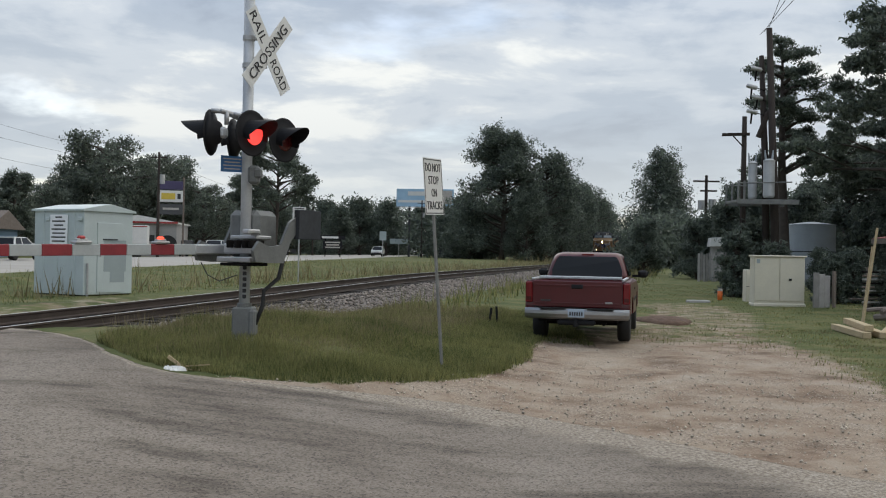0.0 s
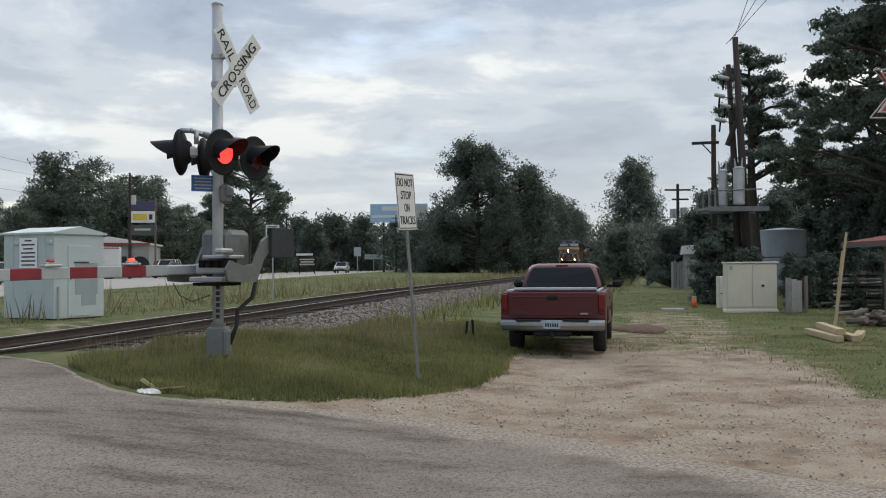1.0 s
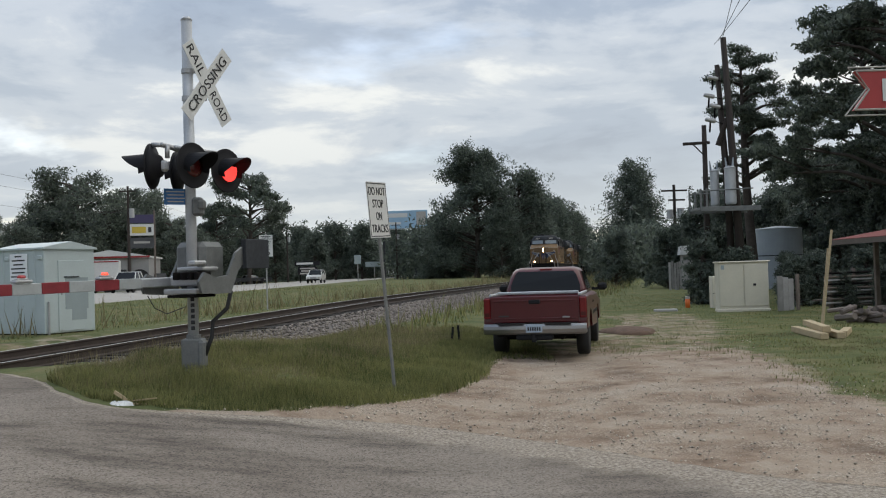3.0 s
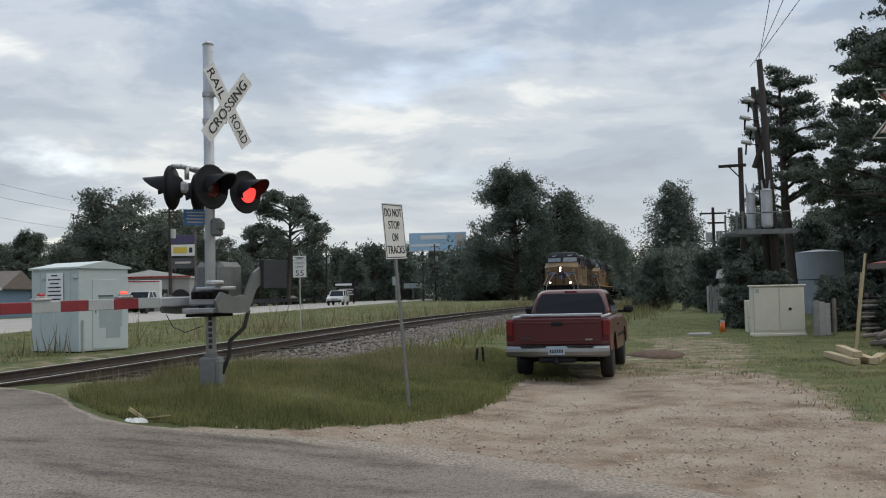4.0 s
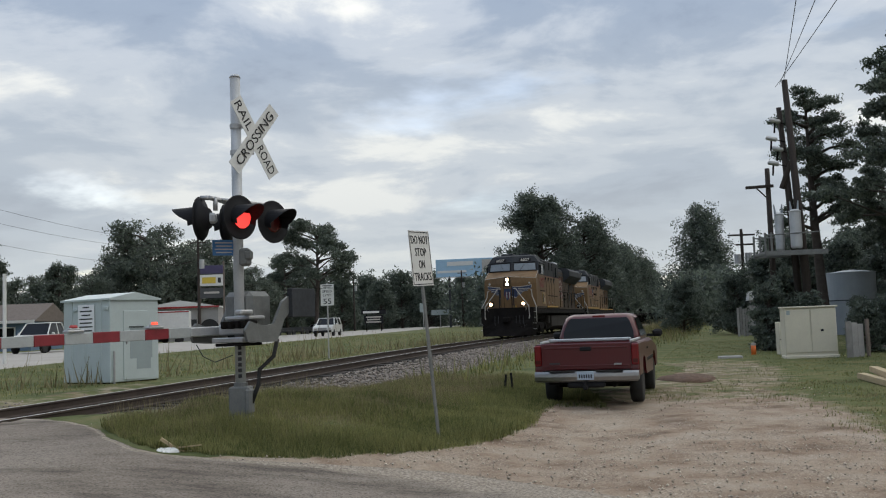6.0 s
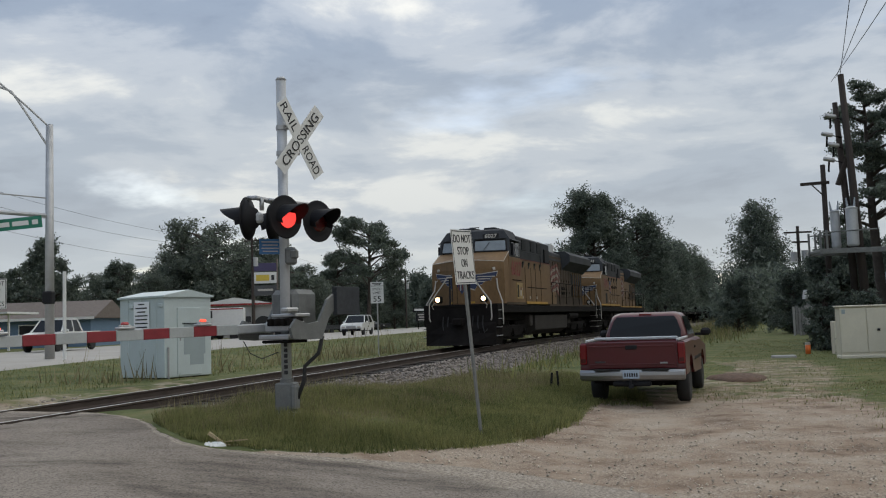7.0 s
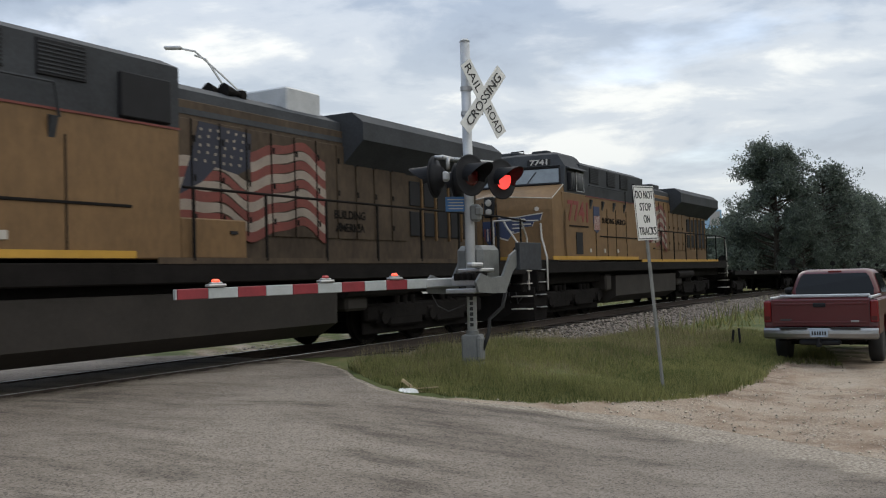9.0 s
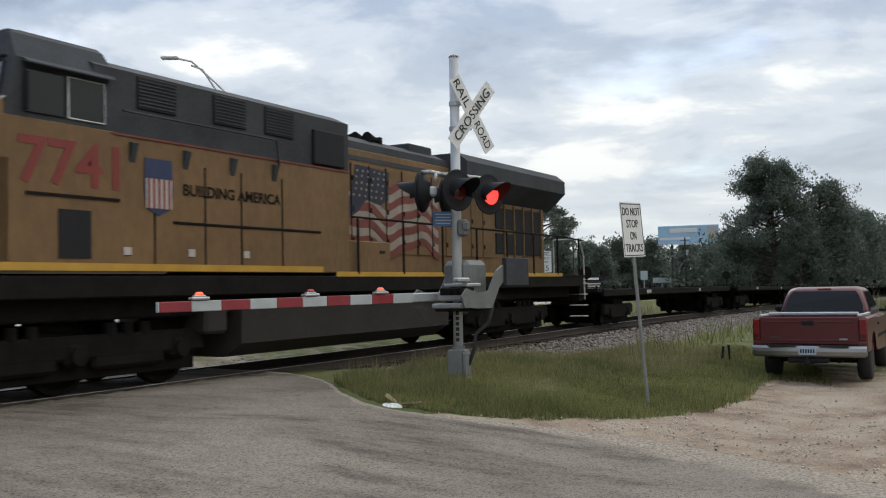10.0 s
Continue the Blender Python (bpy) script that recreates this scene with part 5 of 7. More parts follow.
    for k in (-1, 1):
        for s in (4.7, 6.2, 7.4):
            gr = part("grille", Shape().box((k * 1.452, s, 4.14), (0.04, 0.74, 0.46), bevel=0.01), BLACK, eq, "black air grille")
            sl = Shape()
            for j in range(8):
                sl.box((k * 1.475, s, 3.96 + 0.05 * j), (0.015, 0.70, 0.02))
            part("slats", sl, LOCO_GREY, gr)
        br = Shape()
        for s in (4.2, 5.2, 6.2, 7.2):
            br.prism([(k * 1.5, 3.42), (k * 1.58, 3.40), (k * 1.5, 3.14)], s - 0.05, s + 0.05, "xz")
        br.tube([(k * 1.56, 4.0, 3.82), (k * 1.56, 7.2, 3.82), (k * 1.53, 7.3, 3.40)], 0.02, 6)
        part("black_vent", Shape().box((k * 1.46, 8.75, 3.86), (0.10, 0.9, 0.62), bevel=0.02), BLACK, eq, "black square vent")
        part("catwalk_rail", br, LOCO_GREY, eq)
        tr = Shape().box((k * 1.505, 6.6, 3.50), (0.02, 5.5, 0.03))
        part("red_line", tr, FLAG_RED, g, "thin red line under the grey")
        sm = Shape()
        for s in (4.6, 5.6, 6.4, 7.4):
            sm.box((k * 1.502, s, 2.45), (0.012, 0.025, 1.5))
        sm.box((k * 1.504, 6.7, 2.35), (0.02, 3.5, 0.04), bevel=0.005)
        part("seam", sm, LOCO_DARK, g)
        if second:
            part("vent_panel", Shape().box((k * 1.503, 3.25, 2.12), (0.02, 0.50, 0.62)), BLACK, cb, "black side vent")
        else:
            pn = part("side_panel", Shape().box((k * 1.506, 3.58, 2.18), (0.03, 0.92, 0.66), bevel=0.01), SIDE_YELLOW, cb, "clean yellow side hatch")
            part("hatch_vent", Shape().box((k * 1.524, 3.30, 2.17), (0.01, 0.20, 0.50)), BLACK, pn, "dark vent slot")
            part("notice", Shape().box((k * 1.524, 3.72, 2.16), (0.008, 0.19, 0.36)), LOCO_WHITE, pn, "small white notice with a red head")
            part("notice_head", Shape().box((k * 1.529, 3.72, 2.27), (0.006, 0.17, 0.13)), FLAG_RED, pn)
            part("latch", Shape().box((k * 1.524, 3.96, 2.26), (0.01, 0.07, 0.08)), LOCO_WHITE, pn)
        part("cab_belt", Shape().box((k * 1.508, 3.25, 2.60), (0.02, 1.45, 0.04)), LOCO_DARK, cb, "dark horizontal seam")
        for s in (4.1, 5.3, 6.5):
            part("reflector", Shape().box((k * 1.512, s, 1.92), (0.01, 0.13, 0.11)), LOCO_WHITE, eq, "small pale reflector")
    # hood with its doors
    hood = part("hood", Shape().box((0, 14.0, 2.86), (2.04, 10.8, 2.46), bevel=0.02), YELLOW if second else SOOT_YELLOW, g, "yellow engine hood")
    part("hood_roof", Shape().loft([[(a, s, b) for a, b in ((-1.03, 3.86), (-0.99, 4.24), (-0.6, 4.42), (0.6, 4.42), (0.99, 4.24), (1.03, 3.86))] for s in (8.6, 19.3)]), LOCO_GREY, hood, "rounded grey hood roof")
    for k in (-1, 1):
        for j in range(12):
            s = 9.1 + 0.62 * j
            d = part("hood_door", Shape().box((k * 1.03, s, 2.92), (0.03, 0.56, 1.75), bevel=0.008), YELLOW if second else SOOT_YELLOW, hood)
        for j in range(12):
            for z in (2.3, 2.9, 3.5):
                part("hinge", Shape().box((k * 1.05, 8.86 + 0.62 * j, z), (0.02, 0.05, 0.10)), LOCO_DARK, hood)
        for j in range(5):
            s = 16.55 + 0.58 * j
            rows = ((2.42, 0.52), (3.06, 0.52)) if j in (0, 1) else ((2.75, 1.2),)
            for z, h in rows:
                part("louvre", Shape().box((k * 1.035, s, z), (0.03, 0.42, h), bevel=0.01), BLACK, hood, "dark louvre")
            part("louvre_post", Shape().box((k * 1.05, s + 0.27, 2.75), (0.05, 0.05, 1.35), bevel=0.01), YELLOW, hood)
        bx = part("walkway_locker", Shape().box((k * 1.24, 10.1, 1.95), (0.4, 1.4, 0.6), bevel=0.02), YELLOW, g, "yellow walkway locker")
        part("locker_latch", Shape().box((k * 1.45, 10.5, 2.05), (0.02, 0.16, 0.05)), BLACK, bx)
        # hood-side handrail with its stanchions
        rail = Shape().tube([(k * 1.5, 9.4, 2.68), (k * 1.5, 19.6, 2.68), (k * 1.5, 21.1, 2.62)], 0.022, 7)
        hrl = part("side_handrail", rail, LOCO_DARK, g, "dark walkway handrail")
        for j in range(8):
            part("stanchion", Shape().box((k * 1.5, 9.6 + 1.6 * j, 2.15), (0.035, 0.05, 1.06), bevel=0.008), LOCO_DARK, hrl)
        er = Shape().tube([(k * 1.46, 20.9, 2.68), (k * 1.46, 21.25, 2.2), (k * 1.46, 21.3, 0.9)], 0.022, 7).tube([(k * 0.5, 21.3, 2.68), (k * 1.4, 21.3, 2.68)], 0.022, 7).tube([(k * 0.5, 21.3, 2.68), (k * 0.5, 21.3, 1.6)], 0.022, 7)
        for j in range(4):
            er.box((k * 1.30, 21.2, 0.42 + 0.32 * j), (0.46, 0.3, 0.03))
        part("rear_rail", er, LOCO_WHITE, g, "pale rear handrail and steps")
    wings = Shape().loft([[(a, s, b) for a, b in ((-1.0, 3.42), (-1.5, 3.88), (-1.5, 4.22), (-1.25, 4.42), (1.25, 4.42), (1.5, 4.22), (1.5, 3.88), (1.0, 3.42))] for s in (14.0, 14.3, 19.85)])
    part("radiator", wings, LOCO_GREY, g, "overhanging grey radiator section")
    part("exhaust_duct", Shape().box((0.15, 13.25, 4.52 if not second else 4.44), (1.15, 1.0, 0.52 if not second else 0.2), bevel=0.03), ALU if not second else LOCO_GREY, g, "pale square exhaust duct")
    hn = Shape()
    for x, s in ((0.25, 11.5), (0.45, 11.35), (0.65, 11.5)):
        hn.tube([(x, s + 0.25, 4.45), (x, s, 4.46), (x, s - 0.3, 4.47)], [0.03, 0.05, 0.12], 12)
    hn.box((0.45, 11.65, 4.42), (0.5, 0.12, 0.2))
    part("horn", hn, LOCO_DARK, g, "air horns on the hood")
    part("rear_deck", Shape().box((0, 20.3, 1.58), (3.0, 2.0, 0.07)).box((0, 21.2, 1.2), (2.8, 0.3, 0.7), bevel=0.03).box((0, 21.7, 0.98), (0.36, 0.8, 0.28), bevel=0.05), LOCO_DARK, g, "dark rear deck and coupler")
    # flag in wavy bars on the hood side
    def drape(q):
        return 0.13 * math.sin((q - 9.4) * 2.7) + 0.05 * math.sin((q - 9.4) * 6.1 + 1) - 0.05 * (q - 9.4) / 3

    flag = part("flag_canton", Shape().prism([(9.50, 2.62), (9.80, 3.30), (9.95, 3.78), (11.15, 3.72), (11.1, 3.15), (10.8, 3.02), (10.3, 3.10), (10.0, 2.85)], 1.048, 1.056, "yz"), FLAG_BLUE, g, "faded dark blue flag corner with pale stars", at=pose(0, 0.25, 0))
    rng = random.Random(4)
    for j in range(30):
        a, b = 9.98 + 0.19 * (j % 6) + 0.05 * rng.random() - 0.03 * (j // 6), 3.66 - 0.125 * (j // 6) + 0.03 * rng.random()
        part("star", Shape().box((1.060, a, b), (0.006, 0.045, 0.045)), FLAG_WHITE, flag)
    for j in range(9):
        z0 = 3.62 - 0.165 * j
        a0 = 11.12 if j < 3 else 9.72 - 0.07 * j
        up_, dn_ = [], []
        for q in np.linspace(a0, 13.15, 30):
            y = z0 + drape(q)
            up_.append((q, y))
            dn_.append((q, y - 0.155 - 0.02 * math.sin(q * 4)))
        part("flag_stripe", Shape().prism(up_ + dn_[::-1], 1.046, 1.052 + 0.0004 * j, "yz"), FLAG_WHITE if j % 2 else FLAG_RED, flag)
    for j in range(7):
        part("door_gap", Shape().box((1.062, 9.41 + 0.62 * j, 2.92), (0.006, 0.025, 1.75)), LOCO_DARK, hood)
    # lettering on the near side
    face = Matrix(((0, 0, 1, 0), (1, 0, 0, 0), (0, 1, 0, 0), (0, 0, 0, 1)))

    def words(text, s, z, h, w, x, material, bold=0.004):
        lettering("lettering", text, h, material, g, Matrix.Translation((x, s, z)) @ face, width=w, bold=bold)

    words(number, 3.20, 3.08 if not second else 3.02, 0.58, 1.55, 1.506, LOCO_RED, 0.016)
    if second:
        words("BUILDING AMERICA", 6.25, 2.84, 0.17, 2.2, 1.506, LOCO_DARK)
        em = part("emblem", Shape().prism([(4.42, 3.23), (4.92, 3.23), (4.94, 2.76), (4.87, 2.52), (4.67, 2.43), (4.47, 2.52), (4.40, 2.76)], 1.503, 1.515, "yz"), LOCO_BLUE, g, "plain shield shape in blue, red and white")
        part("emblem_field", Shape().box((1.517, 4.67, 2.74), (0.006, 0.48, 0.42)), LOCO_WHITE, em, "white field")
        for j in range(5):
            part("emblem_stripe", Shape().box((1.521, 4.48 + 0.095 * j, 2.74), (0.006, 0.045, 0.42)), LOCO_RED, em)
    else:
        words("BUILDING", 14.15, 2.50, 0.16, 1.0, 1.055, LOCO_DARK)
        words("AMERICA", 14.15, 2.26, 0.16, 0.95, 1.055, LOCO_DARK)
    return g, sets


def build_flatcar():
    g = thing("flat_wagon", pose(0, 300, 0), "empty dark skeleton flat wagon of the train", "rail wagon", group="flat wagons")
    part("deck", Shape().box((0, 9, 1.08), (2.5, 17.2, 0.10), bevel=0.01).box((0, 9, 0.88), (0.7, 17.2, 0.34), bevel=0.02), LOCO_DARK, g, "dark steel deck")
    for k in (-1, 1):
        part("side_sill", Shape().box((k * 1.32, 9, 1.06), (0.12, 17.2, 0.22), bevel=0.015), LOCO_DARK, g)
        for j in range(9):
            part("stake", Shape().box((k * 1.36, 1.4 + 1.9 * j, 1.2), (0.05, 0.1, 0.18)), LOCO_DARK, g)
        part("marking", Shape().box((k * 1.383, 5.0, 1.06), (0.006, 0.5, 0.12)).box((k * 1.383, 12.0, 1.06), (0.006, 0.3, 0.12)), LOCO_WHITE, g, "pale marking")
    part("end_platform", Shape().box((0, 0.2, 1.15), (2.6, 0.4, 0.12)).box((0, 17.8, 1.15), (2.6, 0.4, 0.12)).box((0, -0.3, 0.95), (0.3, 0.7, 0.25)).box((0, 18.3, 0.95), (0.3, 0.7, 0.25)), LOCO_DARK, g)
    hb = Shape().tube([(0.9, 0.15, 1.2), (0.9, 0.15, 1.75)], 0.03, 6).tube([(0.9, 0.10, 1.7), (0.9, 0.06, 1.7)], 0.2, 14)
    part("brake_wheel", hb, LOCO_DARK, g, "hand brake wheel")
    bogie(g, 1.5, 2)
    bogie(g, 14.7, 2)
    return g


loco_a, sets_a = build_locomotive("6027", False)
loco_b, sets_b = build_locomotive("7741", True)
wagons = [build_flatcar()]
for _ in range(6):
    wagons.append(copy_thing(wagons[0], pose(0, 300, 0)))


# ---- the moving things ----
def nose_at(t):
    return 19.6 + 16.56 * (8 - t)


def rail_pose(y, length):
    y2 = y + length * COS
    z, z2 = float(rail_z(y)), float(rail_z(y2))
    return pose(track_x(y), y, z, math.degrees(math.atan2(z2 - z, length)), 0, HEADING)


def motions():
    times = [0.5 * k for k in range(21)]
    line = [(loco_a, 0.0, 20), (loco_b, 21.5, 20)] + [(w, 44.3 + 18.9 * k, 18) for k, w in enumerate(wagons)]
    for ob, back, length in line:
        walk(ob, [(t, rail_pose(nose_at(t) + back * COS, length)) for t in times])
    # the alternating flash hops from lamp to lamp
    for ob, a, b in ((flash_front, lit_poses[0], lit_poses[1]), (flash_back, lit_poses[2], lit_poses[3])):
        rows, k = [(0.0, a)], 0
        while 0.15 + 0.594 * k < 9.9:
            t = 0.15 + 0.594 * k
            p, q = (a, b) if k % 2 == 0 else (b, a)
            rows += [(t - 0.02, p), (t + 0.02, q)]
            k += 1
        rows.append((10.0, b if k % 2 else a))
        walk(ob, rows)
    for ob, rows in traffic:
        walk(ob, rows)
    # every wheelset rolls with the train
    for sets, radius in ((sets_a + sets_b, 0.53), ([o for w in wagons[:4] for o in w.children_recursive if o.name.startswith("wheelset")], 0.42)):
        for ob in sets:
            p = ob.matrix_basis.translation.copy()
            walk(ob, [(k / 30, pose(p.x, p.y, p.z, math.degrees(17.0 / radius * k / 30))) for k in range(301)])


# ---- trees ----
def leaves(blobs, count, size, seed, flat=0.8, sub=9):
    """Small leaf sprays scattered through blobs of (x, y, z, r)."""
    rng = np.random.default_rng(seed)
    B = np.repeat(np.array(blobs, float), sub, 0)
    B[:, :3] += rng.normal(0, 0.52, (len(B), 3)) * B[:, 3:4] * (1, 1, flat)
    B[:, 3] *= rng.uniform(0.22, 0.55, len(B))
    w = B[:, 3] ** 2
    pick = rng.choice(len(B), count, p=w / w.sum())
    c = B[pick, :3] + rng.normal(0, 0.62, (count, 3)) * B[pick, 3:4] * (1, 1, flat)
    a = rng.normal(size=(count, 3))
    a /= np.linalg.norm(a, axis=1, keepdims=True)
    b = np.cross(a, rng.normal(size=(count, 3)))
    b /= np.linalg.norm(b, axis=1, keepdims=True)
    s = size * (0.5 + 0.9 * rng.random((count, 1)))
    a, b = a * s, b * s * 0.75
    V = np.stack([c - a, c + a, c + b], 1).reshape(-1, 3)
    return V, np.arange(count * 3).reshape(-1, 3)


def limbs(sh, rng, base, top, n, reach, r, blobs, br, z_lo=0.45, taper=0.75):
    """Forked limbs off a trunk line from base to top; foliage sits along their outer ends."""
    for k in range(n):
        f = z_lo + (1 - z_lo) * (k + rng.random()) / n
        p = base.lerp(top, f)
        a = rng.random() * 2 * math.pi
        ln = reach * (1.15 - taper * (f - z_lo) / (1 - z_lo)) * (0.6 + 0.6 * rng.random())
        e = p + Vector((math.cos(a) * ln, math.sin(a) * ln, ln * (0.10 + 0.4 * rng.random())))
        mid = p.lerp(e, 0.5) + Vector((0, 0, ln * 0.08))
        sh.tube([p, mid, e], [r * 0.4, r * 0.25, r * 0.08], 5)
        blobs.append((e.x, e.y, e.z, br * (0.7 + 0.5 * rng.random())))
        for q in range(2):
            t = mid.lerp(e, 0.3 + 0.5 * rng.random())
            b = a + rng.choice((-1, 1)) * rng.uniform(0.5, 1.1)
            l2 = ln * rng.uniform(0.25, 0.45)
            e2 = t + Vector((math.cos(b) * l2, math.sin(b) * l2, l2 * rng.uniform(0.0, 0.5)))
            sh.tube([t, e2], [r * 0.16, r * 0.05], 4)
            blobs.append((e2.x, e2.y, e2.z, br * rng.uniform(0.45, 0.85)))


def build_tree(kind, h, seed, label, leaf=0.28, count=9000):
    rng = random.Random(seed)
    g = thing("tree", pose(0, 0, 0), label, "tree", group="trees")
    sh, blobs = Shape(), []
    lean = Vector((rng.uniform(-0.04, 0.04) * h, rng.uniform(-0.04, 0.04) * h, 0))
    base, top = Vector((0, 0, -0.3)), Vector((lean.x, lean.y, h * 0.93))
    r = h * 0.018 + 0.06
    mid = base.lerp(top, 0.5) + Vector((rng.uniform(-0.03, 0.03) * h, 0, 0))
    sh.tube([base, base.lerp(mid, 0.1), mid, top], [r * 1.5, r, r * 0.75, r * 0.2], 9)
    mat_, flat = LEAF_PINE, 0.8
    if kind == "pine":
        flat = 0.5
        limbs(sh, rng, base, top, 24, h * 0.125, r, blobs, h * 0.050, 0.46, 0.25)
        blobs.append((top.x, top.y, top.z, h * 0.05))
    elif kind == "bushy_pine":
        limbs(sh, rng, base, top, 36, h * 0.25, r, blobs, h * 0.070, 0.14)
        blobs.append((top.x, top.y, top.z, h * 0.08))
    elif kind == "yard_pine":
        flat = 0.45
        limbs(sh, rng, base, top, 32, h * 0.26, r, blobs, h * 0.055, 0.31, 0.6)
        blobs.append((top.x, top.y, top.z, h * 0.06))
    elif kind == "oak":
        mat_ = LEAF_OAK
        limbs(sh, rng, base, top, 46, h * 0.50, r * 1.2, blobs, h * 0.125, 0.20)
    elif kind == "flat_pine":
        flat = 0.55
        limbs(sh, rng, base, top, 26, h * 0.36, r, blobs, h * 0.082, 0.42, 0.6)
        blobs.append((top.x, top.y, top.z, h * 0.07))
    elif kind == "column":
        mat_ = LEAF_WOOD
        for k in range(150):
            f = (k / 149) ** 1.15
            w = 1.5 + 6.6 * (1 - f) ** 0.8
            a = rng.random() * 6.28
            q = w * rng.uniform(0.3, 0.8)
            blobs.append((math.cos(a) * q + 1.2 * f, math.sin(a) * q, h * (0.03 + 0.95 * f), 0.8 + 0.28 * w))
    else:
        mat_ = LEAF_WOOD
        limbs(sh, rng, base, top, 58, h * 0.28, r, blobs, h * 0.100, 0.05)
        blobs.append((top.x, top.y, top.z * 0.97, h * 0.08))
    part("trunk", sh, BARK, g, "dark tapered trunk with limbs", shade=True)
    V, F = leaves(blobs, int(count * 1.9), leaf * 0.66, seed, flat)
    part("crown", raw_mesh("crown", V, F, mat_), mat_, g, "ragged dark green crown")
    return g


def at_ground(x, y, turn=0.0, scale=1.0, sink=0.0):
    return pose(x, y, float(ground_z(x, y)) - sink, 0, 0, turn) @ Matrix.Scale(scale, 4)


def plant(base, spots):
    """Copies of one tree at spots of (x, y, scale); the first spot takes the tree itself."""
    rng = random.Random(len(spots) * 7 + int(spots[0][0] * 10))
    for k, (x, y, s) in enumerate(spots):
        ob = base if k == 0 else copy_thing(base, pose(0, 0, 0))
        ob.matrix_basis = at_ground(x, y, rng.uniform(0, 360) if k else 0, s)


WOOD = "dark green broadleaf tree of the distant tree line"
plant(build_tree("wood", 20.5, 11, "tall dense dark green tree beside the railway", 0.32, 34000), [(8.3, 150, 1.0)])
plant(build_tree("wood", 18.0, 12, WOOD, 0.36, 12000), [(15.5, 152, 0.97), (3.5, 160, 0.62), (19.0, 160, 0.80), (12.0, 146, 0.62), (20.5, 186, 0.85), (35.0, 232, 0.95), (29, 215, 0.95), (26.5, 200, 0.9), (43, 262, 0.84), (39, 250, 0.88)])
plant(build_tree("column", 20.0, 13, "tall narrow vine-covered tree", 0.34, 30000), [(37.2, 170, 1.04)])
plant(build_tree("wood", 11.0, 14, WOOD, 0.34, 7500), [(26.5, 126, 0.56), (31.5, 140, 0.66), (36, 150, 0.62), (45, 150, 0.62), (49, 146, 0.66), (53, 140, 0.7), (45, 118, 0.66), (40, 108, 0.66), (35.5, 100, 0.7), (31, 92, 0.7), (27.5, 86, 0.66),
      (-6, 205, 1.0), (-14, 210, 1.1), (-1, 195, 0.9), (2, 182, 0.85), (-20, 212, 1.15), (-28, 214, 1.1), (-22, 190, 0.9), (-31, 170, 1.0), (-36, 160, 0.95), (-40, 150, 0.95), (-46, 150, 1.0), (-28, 178, 0.9)])
plant(build_tree("flat_pine", 17.2, 15, "broad open-crowned pine beyond the highway", 0.30, 14000), [(-27.0, 146, 1.0), (-34.0, 158, 0.75)])
plant(build_tree("oak", 12.0, 16, "spreading dark oak beyond the highway", 0.29, 13000), [(-42.5, 118, 1.16), (-47.0, 119, 0.88), (-38.0, 125, 1.02), (-47, 110, 0.62), (-53, 112, 0.66), (-60, 112, 0.66), (-66, 108, 0.68), (-30.5, 118, 0.7), (-72, 100, 0.7)])
plant(build_tree("bushy_pine", 10.5, 17, "dark pine beyond the highway", 0.25, 9000), [(-43.0, 80, 0.92), (-48, 84, 0.7), (-38.5, 84, 0.72), (-53, 82, 0.66), (-36.5, 52, 1.0), (-42, 55, 0.9), (-58, 72, 0.85), (-50, 66, 0.8)])
plant(build_tree("pine", 15.6, 18, "slender tall pine with a bare curved trunk", 0.15, 18000), [(21.3, 60, 1.0), (29.0, 70, 0.85)])
plant(build_tree("yard_pine", 17.5, 19, "large dark pine by the yard", 0.20, 24000), [(23.6, 45, 1.0), (28.5, 50, 1.1), (25.6, 40, 0.9), (32, 46, 1.1), (34, 56, 1.15), (29, 60, 0.95), (38, 50, 1.1)])
plant(build_tree("wood", 7.0, 20, "dark green bushy tree behind the yard", 0.22, 8500), [(19.6, 75, 0.7), (22.3, 76, 0.9), (17.2, 84, 0.7), (24.2, 73, 1.05), (28, 76, 1.0), (20.3, 52, 0.33), (26, 50, 0.5), (30, 42, 0.6), (25.0, 82, 1.2), (29.6, 67, 1.35), (33, 69, 1.45), (28.2, 60, 0.9), (26.6, 52, 0.9), (36, 66, 1.4), (27, 84, 1.2), (31, 80, 1.2)])
plant(build_tree("wood", 2.2, 21, "overgrown green hedge bush", 0.10, 4000), [(15.3, 38.0, 0.9), (16.5, 39.0, 1.0), (17.8, 37.5, 1.0), (19.2, 36.5, 1.0), (14.0, 41.0, 1.1), (12.9, 43.0, 1.3), (15.0, 33.2, 0.62), (16.2, 32.5, 0.7), (20.3, 34.0, 1.0), (14.2, 44.5, 1.6)])


